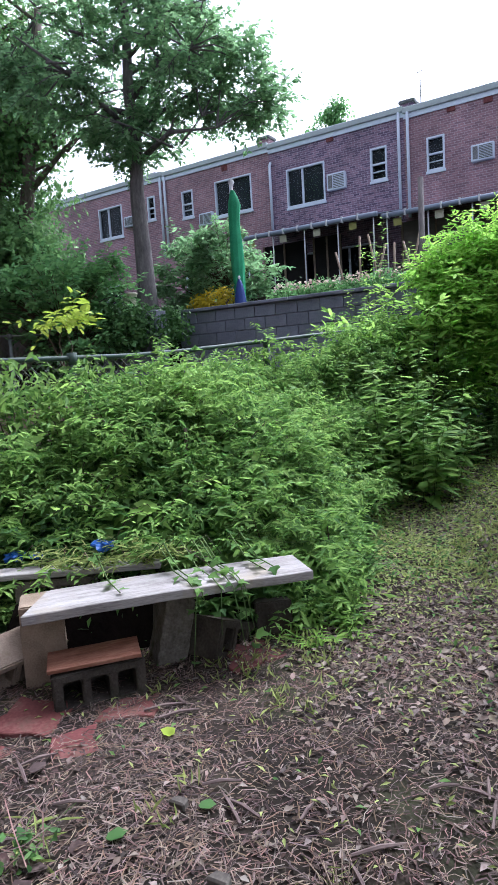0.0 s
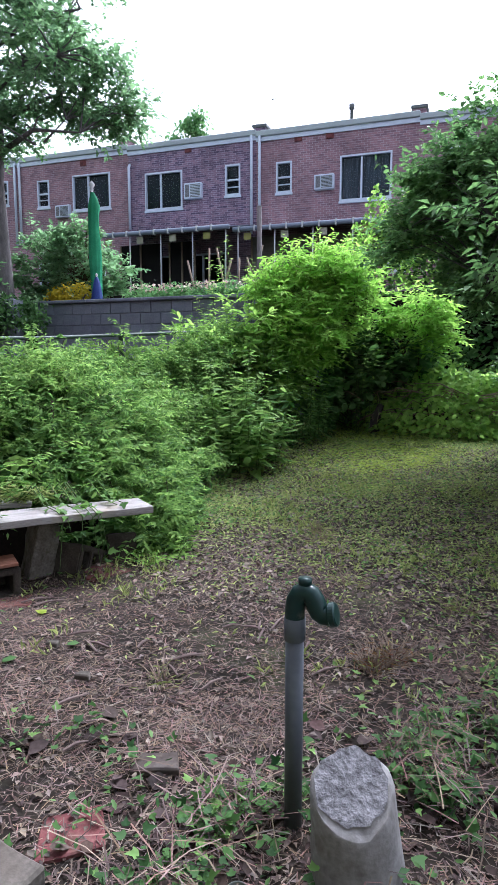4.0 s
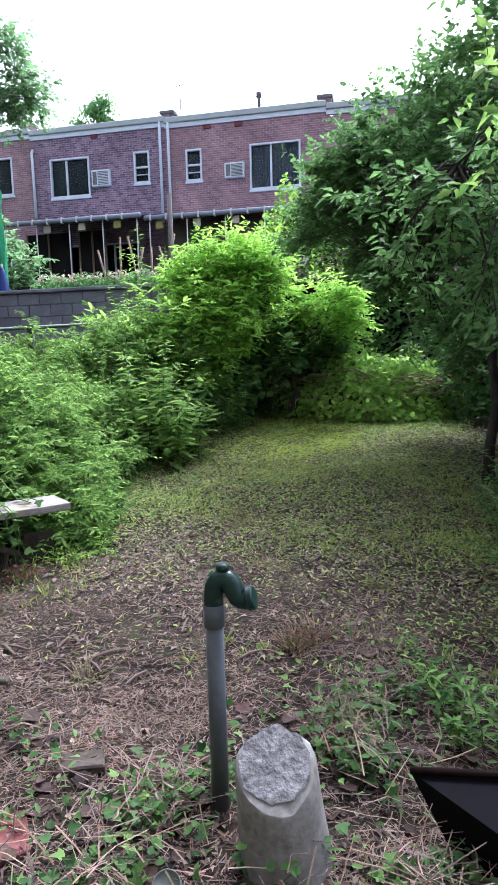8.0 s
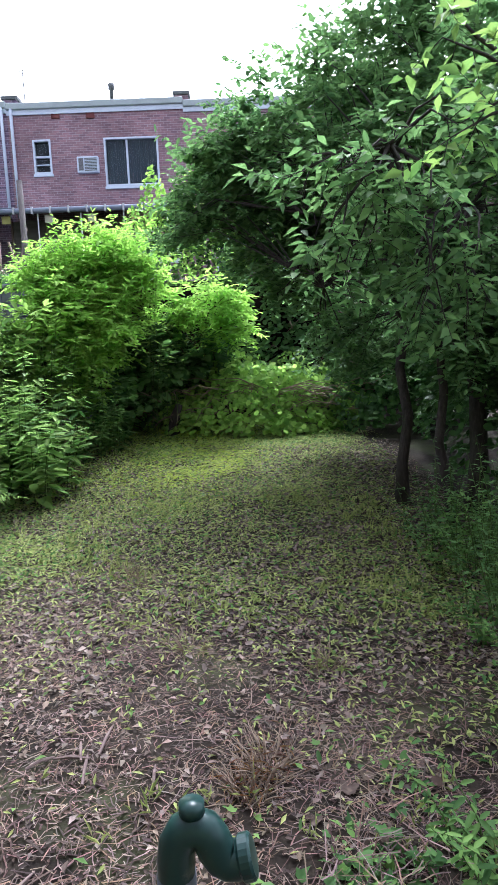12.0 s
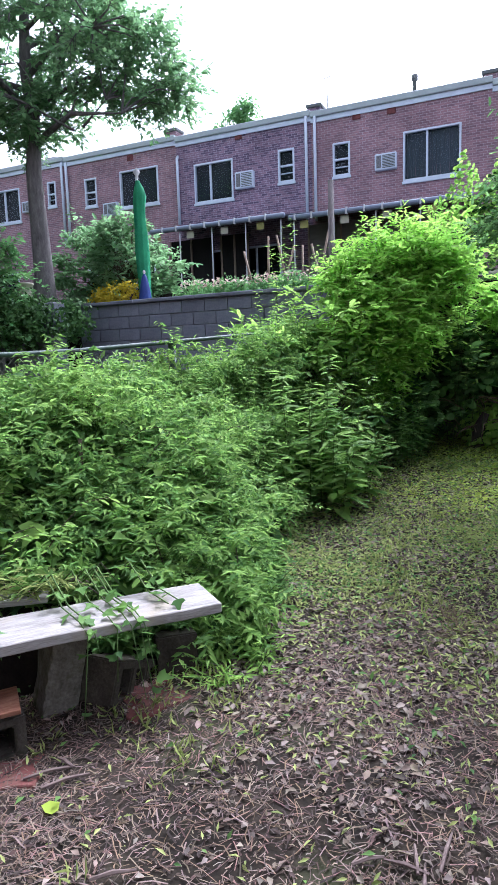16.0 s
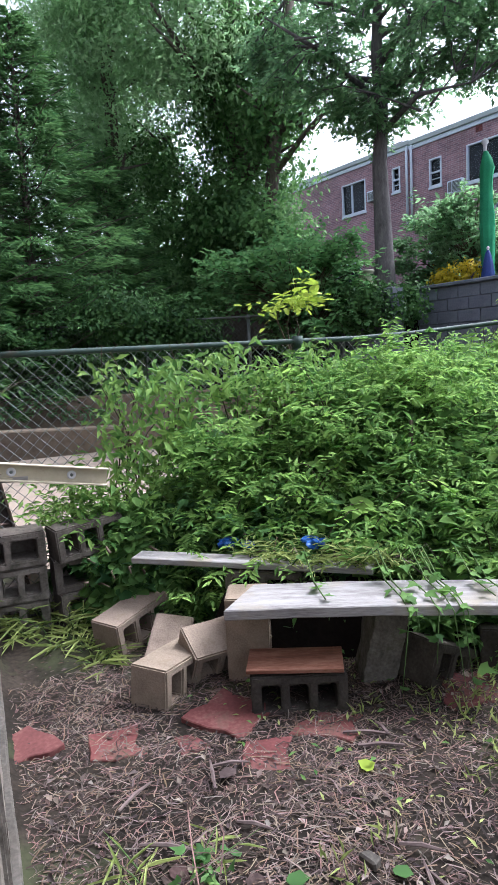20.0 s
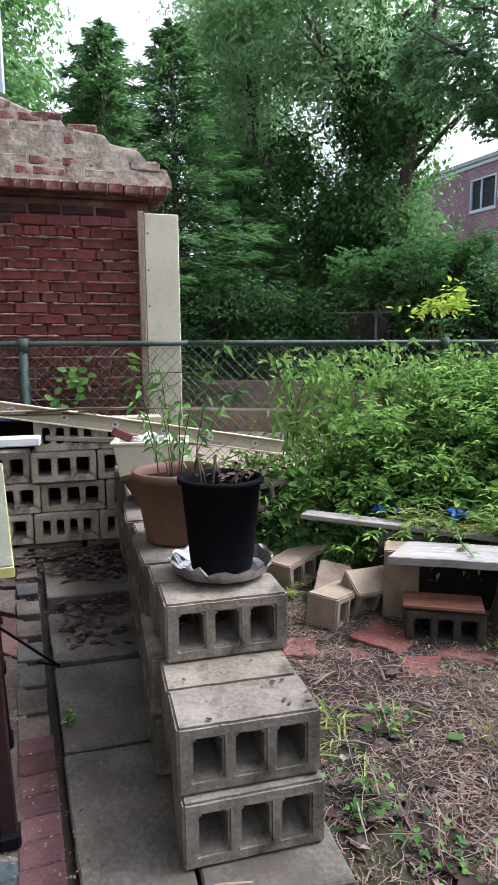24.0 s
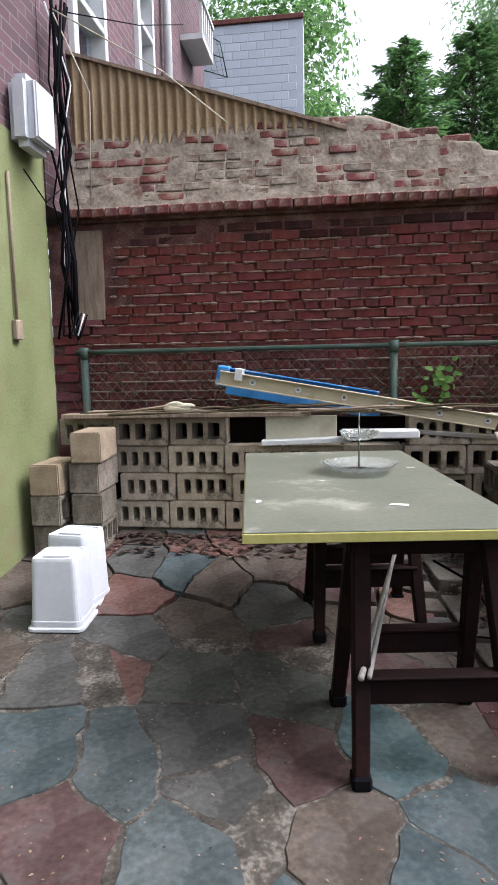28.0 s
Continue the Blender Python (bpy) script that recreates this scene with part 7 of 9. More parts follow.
def mound_points(n, seed, lo, hi):
    r = random.Random(seed)
    ps, os_ = [], []
    while len(ps) < n:
        x, y = r.uniform(-3.7, -1.5), r.uniform(0.5, 6.2)
        if not inside(MOUND, x, y):
            continue
        h = mound_h(x, y)
        w = lv(x, y)
        e = 0.06
        g = Vec((mound_h(x - e, y) - mound_h(x + e, y), mound_h(x, y - e) - mound_h(x, y + e), 2 * e))
        g = LOC.to_3x3() @ g.normalized()
        ps.append((w.x, w.y, ground_z(w.x, w.y) + max(0.02, h * r.uniform(lo, hi))))
        os_.append(tuple(g))
    return np.array(ps), np.array(os_)


md = thing("weed_thicket", pose(0, 0, 0), "dense thicket of mixed green weeds and vines behind the bench", "weeds", kind="stuff")
# inner leaves in the darkest green: the thicket's inner shade put into colour
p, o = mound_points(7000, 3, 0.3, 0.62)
part("shaded_leaves", leaf_mesh("shaded_leaves", p, o, 0.10, LF_ivy_shade, 13, 0.6, droop=0.7, round_tip=True), md, kind="stuff")
p, o = mound_points(2600, 2, 0.6, 0.95)
part("vine_leaves", leaf_mesh("vine_leaves", p, o, 0.095, LF_weed, 12, 0.8, up=0.5, round_tip="lobed"), md, kind="stuff")
p, o = mound_points(300, 4, 0.86, 1.02)
part("broad_vine_leaves", leaf_mesh("broad_vine_leaves", p, o, 0.13, LF_mid, 14, 0.85, up=0.8, round_tip="lobed"), md, kind="stuff")
# feathery compound shoots standing out of the thicket
p, o = mound_points(170, 5, 0.5, 0.6)
q, _ = mound_points(170, 6, 0.95, 1.12)
fw, fp, fd = sprays([tuple(a) for a in p], [(tuple(c), (0.06, 0.06, 0.04), 1) for c in q], 47, twigs=3, twig=0.24, per=7, pinnate=5, droop=0.5, r0=0.004)
part("compound_growth", fw.mesh("compound_growth", M_stem, True), md, kind="stuff")
part("compound_leaves", leaf_mesh("compound_leaves", fp, fd * (1, 1, 0) * 0.1, 0.055, LF_mid, 48, 0.34, up=0.9, spread=0.5, dirs=fd), md, kind="stuff")
# near-black bank added under the thicket, so its gaps and foot read as shade
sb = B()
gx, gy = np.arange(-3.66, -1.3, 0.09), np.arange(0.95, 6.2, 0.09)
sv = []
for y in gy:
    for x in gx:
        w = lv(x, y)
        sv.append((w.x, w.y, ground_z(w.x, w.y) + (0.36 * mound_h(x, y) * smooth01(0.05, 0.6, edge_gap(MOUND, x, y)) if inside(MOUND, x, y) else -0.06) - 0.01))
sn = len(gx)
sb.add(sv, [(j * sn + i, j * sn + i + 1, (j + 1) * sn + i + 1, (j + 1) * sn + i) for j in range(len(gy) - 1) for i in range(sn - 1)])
solid("soil_bank", sb.mesh("soil_bank", M_soil_shade, True), "near-black bank added as the inner shade of the thicket", kind="structure")
# single weeds of four habits, each a tuft of arching stems
r = random.Random(41)
habits = {"broad": [], "lance": [], "feather": [], "bright": [], "shaded": []}
count = 0
while count < 640:
    x, y = r.uniform(-3.75, -1.5), r.uniform(0.5, 6.2)
    if not inside(MOUND, x, y):
        continue
    count += 1
    h = mound_h(x, y)
    w = lv(x, y)
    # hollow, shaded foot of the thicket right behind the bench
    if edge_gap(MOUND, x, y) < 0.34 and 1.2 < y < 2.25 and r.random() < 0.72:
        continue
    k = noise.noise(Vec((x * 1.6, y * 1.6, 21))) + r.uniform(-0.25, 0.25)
    # weeds low at the front get the dark green as painted shade
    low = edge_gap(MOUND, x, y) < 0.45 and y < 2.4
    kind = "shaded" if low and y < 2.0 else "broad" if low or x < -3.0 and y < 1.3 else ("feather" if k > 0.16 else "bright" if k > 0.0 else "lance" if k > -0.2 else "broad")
    grow = r.uniform(0.72, 1.12) + (0.25 if r.random() < 0.12 else 0)
    base = (w.x, w.y, ground_z(w.x, w.y) + h * 0.22)
    a0 = r.uniform(0, 6.28)
    for j in range(r.randrange(4, 8)):
        a = a0 + j * 2.4
        l = r.uniform(0.08, 0.34) * (0.6 + 0.5 * h)
        habits[kind].append((base, max(0.10, h * 0.78 * grow * r.uniform(0.7, 1.0)), (math.cos(a) * l, math.sin(a) * l)))
allst = [q for v in habits.values() for q in v]
part("shoot_stems", stalk_tubes(allst, 0.0028, 3).mesh("shoot_stems", M_stem), md, kind="stuff")
for kind, per, leaf, ma, asp, start, seed in (("broad", 17, 0.105, LF_weed, 0.62, 0.3, 42), ("shaded", 13, 0.10, LF_ivy_shade, 0.7, 0.2, 49), ("lance", 26, 0.10, LF_weed, 0.26, 0.35, 43), ("feather", 60, 0.05, LF_mid, 0.18, 0.35, 44), ("bright", 26, 0.08, LF_mid, 0.36, 0.4, 45)):
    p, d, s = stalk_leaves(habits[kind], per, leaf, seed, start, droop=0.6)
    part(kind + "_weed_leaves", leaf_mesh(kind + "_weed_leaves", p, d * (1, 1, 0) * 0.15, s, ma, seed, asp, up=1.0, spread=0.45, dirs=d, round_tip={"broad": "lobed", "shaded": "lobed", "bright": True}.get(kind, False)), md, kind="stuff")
# long thin runners that arch out of the thicket
b = B()
lp, ld = [], []
for i in range(95):
    x, y = r.uniform(-3.5, -1.8), r.uniform(1.2, 5.6)
    if not inside(MOUND, x, y):
        continue
    w = lv(x, y)
    z = ground_z(w.x, w.y) + mound_h(x, y)
    a, l, hh = r.uniform(0, 6.28), r.uniform(0.18, 0.5), r.uniform(0.08, 0.3)
    pts = [Vec((w.x + math.cos(a) * l * s, w.y + math.sin(a) * l * s, z - 0.1 + hh * math.sin(2.4 * s) * 1.1)) for s in (0, 0.25, 0.5, 0.75, 1)]
    b.tube(pts, [0.003, 0.003, 0.0025, 0.002, 0.001], 4, False)
    for k in range(14):
        s = 0.2 + 0.8 * k / 14
        q = pts[min(3, int(s * 4))].lerp(pts[min(4, int(s * 4) + 1)], s * 4 % 1)
        e = a + (1.2 if k % 2 else -1.2)
        lp.append(tuple(q))
        ld.append((math.cos(e), math.sin(e), 0.1))
part("runners", b.mesh("runners", M_twig, True), md, kind="stuff")
part("runner_leaves", leaf_mesh("runner_leaves", lp, np.array(ld) * (1, 1, 0) * 0.1, 0.06, LF_bright, 46, 0.35, up=1.0, spread=0.4, dirs=ld, round_tip=True), md, kind="stuff")
# creeper hanging on the fence and over its rail
fcr = thing("fence_creeper", pose(0, 0, 0), "leafy creeper hanging in the chain-link fence", "creeper")
rr_ = np.random.RandomState(77)
q = []
while len(q) < 9500:
    y, z = 0.7 + 5.5 * rr_.rand(), 0.25 + 1.36 * rr_.rand()
    if z < 1.27 + 0.24 * noise.noise(Vec((y * 3.1, 2, 9))) + 0.08 * rr_.rand() and noise.noise(Vec((y * 2.1, z * 2.4, 5))) + 0.5 * smooth01(0.75, 1.9, y + 0.25 * math.sin(z * 7)) + 0.12 * smooth01(1.3, 0.6, z) > 0.2 - 0.25 * rr_.rand():
        q.append(tuple(lv(-3.60 + 0.15 * rr_.normal(), y, z + 0.06 * smooth01(3.2, 5.5, y))))
bs = B()
rc = random.Random(5)
for i in range(60):
    y, z = rc.uniform(1.0, 6.0), rc.uniform(0.0, 0.6)
    pts = [lv(-3.66, y, z)]
    for k in range(4):
        y, z = y + rc.uniform(-0.15, 0.15), min(1.42, z + rc.uniform(0.1, 0.35))
        pts.append(lv(-3.64 + rc.uniform(-0.04, 0.04), y, z))
    bs.tube(pts, [0.005, 0.004, 0.004, 0.003, 0.002], 4, False)
part("vine_growth", bs.mesh("vine_growth", M_twig, True), fcr, kind="stuff")
part("leaves", leaf_mesh("leaves", q, np.tile([0.9, -0.25, 0.35], (len(q), 1)), 0.078, LF_mid, 78, 0.34, up=0.4, spread=0.8, droop=0.9), fcr)
weed_plant("wilted_weeds", [((*lv(-2.62 + 0.011 * k + 0.05 * math.sin(k * 5), 1.50 + 0.013 * k + 0.05 * math.cos(k * 3))[:2], 0.295), 0.09 + 0.05 * math.sin(k * 2.3), (0.24 * math.cos(k * 1.9), -0.08 + 0.2 * math.sin(k * 1.9))) for k in range(42)], 12, 0.085, LF_grass, 79, "pulled pale green weeds lying on the rear plank", "weeds", aspect=0.12, start=0.05, r0=0.003)
# leafy weed clump where the thicket meets the path
def bush_stalks(cx, cy, rad, n, h0, h1, seed, lean=0.25, ring=0.0):
    r = random.Random(seed)
    out = []
    for i in range(n):
        a, q = r.uniform(0, 6.28), rad * math.sqrt(r.uniform(ring, 1))
        x, y = cx + math.cos(a) * q, cy + math.sin(a) * q
        l = lean * r.uniform(0.2, 1.0)
        f = 1 - 0.35 * (q / rad) ** 2
        out.append(((x, y, ground_z(x, y) - 0.02), r.uniform(h0, h1) * f, (math.cos(a) * l * q / rad + r.uniform(-0.05, 0.05), math.sin(a) * l * q / rad + r.uniform(-0.05, 0.05))))
    return out


weed_plant("weed_clump", bush_stalks(-1.46, 3.15, 0.40, 90, 0.15, 0.46, 1, 0.35), 40, 0.05, LF_weed, 51, "low clump of bright green weeds beside the bench", "weeds")
weed_plant("weed_clump", bush_stalks(-1.95, 4.1, 0.5, 100, 0.2, 0.6, 2, 0.35), 34, 0.06, LF_bright, 52, "low clump of green weeds at the path edge", "weeds")
weed_plant("tall_weed_bush", bush_stalks(-1.62, 5.5, 0.55, 54, 0.7, 1.35, 3, 0.42), 34, 0.17, LF_mid, 53, "tall bushy green weed with long narrow leaves", "bush", start=0.12)
weed_plant("tall_weed_bush", bush_stalks(-2.35, 5.9, 0.6, 60, 0.9, 1.5, 4, 0.3), 36, 0.13, LF_mid, 54, "tall bushy green weed beside the fence", "bush", start=0.12)
shrub("tall_weed_bush", [(-2.0 + 0.12 * k, 6.8 + 0.1 * (k % 2), 0.2 + 0.25 * (k % 3)) for k in range(5)], [((-1.95, 6.75, 1.2), (0.6, 0.45, 0.75), 46), ((-2.45, 6.5, 1.1), (0.45, 0.4, 0.65), 26)], "tall green leafy weeds at the garden's end", LF_bright, 0.13, 55, aspect=0.32, twigs=5, twig=0.3, per=12)
shrub("lime_bush", [(-1.1 + 0.12 * k, 7.7 + 0.06 * (k % 2), 0.8 + 0.3 * (k % 4)) for k in range(6)], [((-1.2, 7.6, 2.3), (0.66, 0.4, 0.36), 46), ((-1.7, 7.35, 1.9), (0.4, 0.3, 0.4), 24), ((-0.8, 7.7, 2.0), (0.32, 0.35, 0.36), 14), ((-1.62, 7.1, 1.3), (0.5, 0.3, 0.6), 40), ((-1.15, 7.25, 1.65), (0.4, 0.22, 0.3), 20)], "tall lime-green bush with feathery compound leaves", LF_feather, 0.08, 56, aspect=0.36, twigs=4, twig=0.36, per=6, pinnate=4, droop=0.4)
shrub("lime_bush", [(0.35, 8.3, 0.9), (0.2, 8.4, 1.5), (-0.1, 8.3, 1.3)], [((0.2, 7.9, 1.85), (0.5, 0.4, 0.18), 10), ((-0.3, 8.3, 1.95), (0.45, 0.4, 0.2), 9), ((0.4, 7.75, 1.6), (0.2, 0.2, 0.16), 3)], "drooping bright green branches with compound leaves", LF_feather, 0.085, 57, aspect=0.36, twigs=3, twig=0.3, per=6, pinnate=4, droop=0.9)
shrub("dark_shrub", [(-0.7 + 0.15 * k, 8.3, 0.2 + 0.2 * (k % 3)) for k in range(6)], [((-0.75, 7.85, 1.2), (0.5, 0.4, 0.5), 30), ((-0.1, 8.3, 1.3), (0.6, 0.4, 0.4), 26), ((-1.1, 7.5, 0.7), (0.4, 0.35, 0.45), 14)], "dark leafy shrub with deep shade inside below a lime bush", LF_dark, 0.13, 551, aspect=0.6, twigs=4, twig=0.28, per=9, droop=0.8)
weed_plant("tall_weed_bush", bush_stalks(-1.15, 6.75, 0.32, 26, 0.5, 1.0, 8, 0.3), 32, 0.11, LF_weed, 58, "leafy weeds below a bright bush", "bush", start=0.1)
weed_plant("slender_saplings", bush_stalks(-2.7, 8.9, 0.7, 30, 1.6, 3.0, 9, 0.3), 50, 0.13, LF_bright, 59, "slender pale green saplings before the houses", "saplings", start=0.35, aspect=0.22)
LIME = (-3.5, 3.3, 1.70)
shrub("lime_sapling", [(LIME[0], LIME[1], LIME[2] - 0.9), (LIME[0] + 0.03, LIME[1], LIME[2] - 0.4)], [(LIME, (0.08, 0.08, 0.07), 3)], "young yellow-green sapling at the fence", LF_lime, 0.07, 60, category="sapling", aspect=0.5, twigs=2, twig=0.16, per=4, pinnate=3, droop=0.5, r0=0.008)
weed_plant("fence_weeds", [s for k in range(5) for s in bush_stalks(*tuple(lv(-3.5, 2.1 + 0.85 * k))[:2], 0.45, 34, 0.9, 1.46, 20 + k, 0.25)], 34, 0.095, LF_mid, 61, "tall weeds climbing the chain-link fence", "weeds", start=0.35)
weed_plant("grass_clump", bush_stalks(-1.08, 2.75, 0.2, 34, 0.08, 0.22, 30, 0.3), 14, 0.06, LF_bright, 62, "fine low weeds at the bench end", "weeds", aspect=0.2, start=0.02)
for i, (x, y, rr, n, h) in enumerate(((-3.25, 0.62, 0.22, 40, 0.2), (-3.35, 0.28, 0.14, 24, 0.22), (-2.85, 0.72, 0.12, 14, 0.1), (-1.35, 0.60, 0.12, 8, 0.12))):
    w = lv(x, y)
    weed_plant("grass_clump", bush_stalks(w.x, w.y, rr, n, h * 0.5, h, 31 + i, 0.3), 7, 0.17, LF_grass, 63 + i, "arching pale green grass clump by the blocks", "grass", "grass clumps", aspect=0.06, start=0.02)


weed_plant("slender_shoots", bush_stalks(-1.1, 7.6, 0.75, 26, 1.8, 2.7, 11, 0.45) + bush_stalks(-0.3, 8.4, 0.6, 14, 1.3, 1.9, 12, 0.4), 26, 0.10, LF_bright, 64, "slender lime-green shoots rising from the bushes", "shoots", start=0.55)
weed_plant("slender_shoots", bush_stalks(-2.0, 6.8, 0.75, 60, 1.1, 1.95, 13, 0.4), 30, 0.085, LF_weed, 65, "slender green shoots among the weeds", "shoots", start=0.5)


# vines over the brush pile at the garden's end
def mound_mass(name, cx, cy, rx, ry, h, n, leaf, ma, seed, label):
    r = np.random.RandomState(seed)
    a, q = r.rand(n) * 6.283, np.sqrt(r.rand(n))
    x, y = cx + np.cos(a) * q * rx, cy + np.sin(a) * q * ry
    zz = h * np.sqrt(np.maximum(0.02, 1 - q**2)) * (1 - 0.45 * r.rand(n) ** 2)
    nz = np.array([noise.noise(Vec((u * 1.7, v * 1.7, seed))) + 0.5 * noise.noise(Vec((u * 4.3, v * 4.3, seed))) for u, v in zip(x, y)])
    g = np.array([ground_z(u, v) for u, v in zip(x, y)])
    p = np.stack([x, y, np.maximum(g + 0.02, g + zz * (1 + 0.75 * nz))], 1)
    o = np.stack([np.cos(a) * q, np.sin(a) * q, 0.7 * np.ones(n)], 1)
    t = thing(name, pose(0, 0, 0), label, "vines")
    part("leaves", leaf_mesh("leaves", p, o, leaf, ma, seed, 0.75, up=0.4, round_tip=True), t, kind="stuff")
    b = B()
    rr = random.Random(seed)
    for i in range(150 if name == "brush_pile" else 22):
        a = rr.uniform(0, 6.28)
        p0 = Vec((cx + rr.uniform(-rx, rx) * 0.8, cy - ry * 0.6 + rr.uniform(-0.3, 0.3), 0))
        p0.z = ground_z(p0.x, p0.y) + h * rr.uniform(0.15, 0.8)
        p2 = p0 + Vec((rr.uniform(-0.9, 0.9), rr.uniform(-0.2, 0.2), rr.uniform(-0.25, 0.2))) * min(1.0, rx * 0.45)
        b.tube([p0, p0.lerp(p2, 0.5) + Vec((0, -0.05, 0.1)) * min(1.0, rx * 0.45), p2], [0.008, 0.006, 0.003], 5)
    part("stalk_growth", b.mesh("stalk_growth", M_cane, True), t, kind="stuff")
    return t


mound_mass("brush_pile", 0.62, 8.75, 1.75, 1.45, 0.70, 9500, 0.07, LF_bright, 71, "brush pile overgrown with green vines at the garden's end")
mound_mass("vine_bank", -0.75, 8.35, 0.65, 0.6, 1.2, 4500, 0.075, LF_ivy_shade, 72, "dark ivy bank below the bright bushes")
mound_mass("vine_bank", *tuple(lv(-3.42, 1.15))[:2], 0.42, 0.42, 0.55, 2600, 0.065, LF_weed, 68, "low leafy creeper round the stacked blocks")
mound_mass("vine_bank", 3.1, 5.0, 0.75, 4.0, 1.9, 15000, 0.085, LF_ivy_shade, 76, "dark ivy bank along the side of the garden")
mound_mass("vine_bank", 2.5, 8.3, 1.0, 1.2, 1.3, 6000, 0.075, LF_ivy_shade, 73, "dark ivy bank under the overhanging tree")
mound_mass("vine_bank", 0.9, 9.62, 2.6, 0.38, 2.0, 9000, 0.085, LF_dark, 70, "dark ivy hanging on the bank at the garden's end")
mound_mass("vine_bank", 0.6, 10.0, 2.6, 0.5, 1.3, 9000, 0.085, LF_ivy_shade, 74, "dark ivy wall at the garden's end")
mound_mass("vine_bank", 0.0, 10.15, 1.8, 0.4, 1.6, 7000, 0.075, LF_bright, 75, "bright green creeper hedge before the houses")
solid("stump", B().tube([(-0.40, 7.65, 0.05), (-0.39, 7.65, 0.30), (-0.36, 7.66, 0.48), (-0.30, 7.66, 0.62)], [0.10, 0.075, 0.06, 0.04], 10).mesh("stump", M_wetbark, True), "dark broken tree stump at the brush pile", "stump")

# overhanging dark tree at the garden's right side
shrub("overhanging_tree", [], [((0.55, 6.5, 2.95), (0.72, 0.7, 0.45), 46), ((1.3, 6.0, 3.0), (0.9, 0.9, 0.8), 60), ((2.0, 5.4, 2.8), (1.0, 1.2, 1.2), 76), ((1.0, 7.2, 3.75), (0.8, 0.7, 0.45), 20), ((2.2, 4.2, 2.2), (0.7, 1.0, 1.1), 60), ((1.9, 6.6, 1.6), (0.8, 0.8, 0.8), 44), ((2.6, 4.4, 1.2), (0.5, 1.2, 0.9), 44), ((1.0, 6.2, 2.1), (0.5, 0.6, 0.5), 26), ((1.9, 5.6, 4.1), (1.1, 1.0, 0.6), 26), ((-0.1, 6.5, 2.55), (0.16, 0.25, 0.3), 8)],
      "spreading dark green tree overhanging the path", LF_dark, 0.068, 81, category="tree", aspect=0.5, bark=M_wetbark,
      trunk=[((1.76, 4.8, -0.1), (1.98, 5.3, 3.0), 0.05, 0.025, 9, 1.3, 3, 0.4, 0.4), ((1.95, 4.1, -0.12), (1.8, 4.6, 2.6), 0.04, 0.02, 6, 1.0, 4, 0.5, 0.4), ((2.3, 4.6, -0.1), (2.4, 5.2, 3.6), 0.08, 0.03, 9, 1.3, 5, 0.4, 0.4)], twigs=9, twig=0.40, per=18, droop=0.7, r0=0.009)
shrub("overhanging_branch", [], [((0.98, 3.05, 1.85), (0.32, 0.3, 0.35), 15), ((1.35, 3.0, 2.1), (0.35, 0.4, 0.4), 15), ((1.5, 3.1, 1.5), (0.3, 0.35, 0.3), 14)],
      "leafy branch of large pointed leaves hanging over the path", LF_dark, 0.08, 82, category="branch", aspect=0.48, shape=False, bark=M_wetbark, trunk=[((2.2, 4.2, 1.6), (1.35, 3.1, 2.2), 0.022, 0.008, 5, 0.4, 8, 0.3, 0.1)], twigs=4, twig=0.26, per=8, droop=0.9)
# lighter green than the branch beside it: backlight put into the leaf colour
shrub("sunlit_branch", [], [((1.42, 2.35, 2.3), (0.22, 0.3, 0.3), 7), ((1.6, 2.2, 1.9), (0.2, 0.3, 0.3), 6)],
      "branch tips above the path, sunlight put into their green", LF_mid, 0.08, 83, category="branch", aspect=0.5, shape=False, bark=M_wetbark, trunk=[((2.3, 3.2, 1.8), (1.6, 2.4, 2.25), 0.018, 0.006, 4, 0.3, 9, 0.3, 0.1)], twigs=3, twig=0.24, per=7, droop=0.9)

# weeds along the right edge of the path
for i, (x, y, rr, n, h, ma) in enumerate(((2.0, 3.4, 0.40, 70, 0.75, LF_weed), (1.9, 2.5, 0.35, 46, 0.6, LF_weed), (1.75, 1.9, 0.33, 40, 0.75, LF_weed), (1.95, 2.7, 0.4, 40, 1.2, LF_dark), (1.35, 1.35, 0.3, 20, 0.42, LF_weed), (1.9, 3.9, 0.35, 30, 0.8, LF_dark), (1.5, 1.0, 0.22, 14, 0.45, LF_weed), (2.3, 1.9, 0.5, 50, 1.6, LF_dark))):
    weed_plant("path_weeds", bush_stalks(x, y, rr, n, h * 0.5, h, 90 + i, 0.3), 32, 0.055, ma, 90 + i, "leafy green weeds along the path edge", "weeds", "path weeds", start=0.15)


# ground creeper leaves
def scatter(n, box, seed, keep, lift=0.01):
    r = random.Random(seed)
    ps = []
    tries = 0
    while len(ps) < n and tries < n * 30:
        tries += 1
        x, y = r.uniform(box[0], box[2]), r.uniform(box[1], box[3])
        if r.random() < keep(x, y):
            ps.append((x, y, ground_z(x, y) + lift * r.random()))
    return np.array(ps)


def blotch(x, y, s, k):
    return smooth01(0.0, 0.35, noise.noise(Vec((x * s, y * s, k))))


def open_ground(x, y):
    q = LOC_INV @ Vec((x, y, 0))
    if q.y < (-0.14 if q.x > -0.74 else 0.1) or (q.x < -0.74 and q.y < 0.28) or inside(MOUND, q.x, q.y) or x > 2.2:
        return 0.0
    if q.x < -0.72 and q.y < 0.26:
        return 0.0
    return 1.0


UPV = np.array([[0, 0, 1.0]])
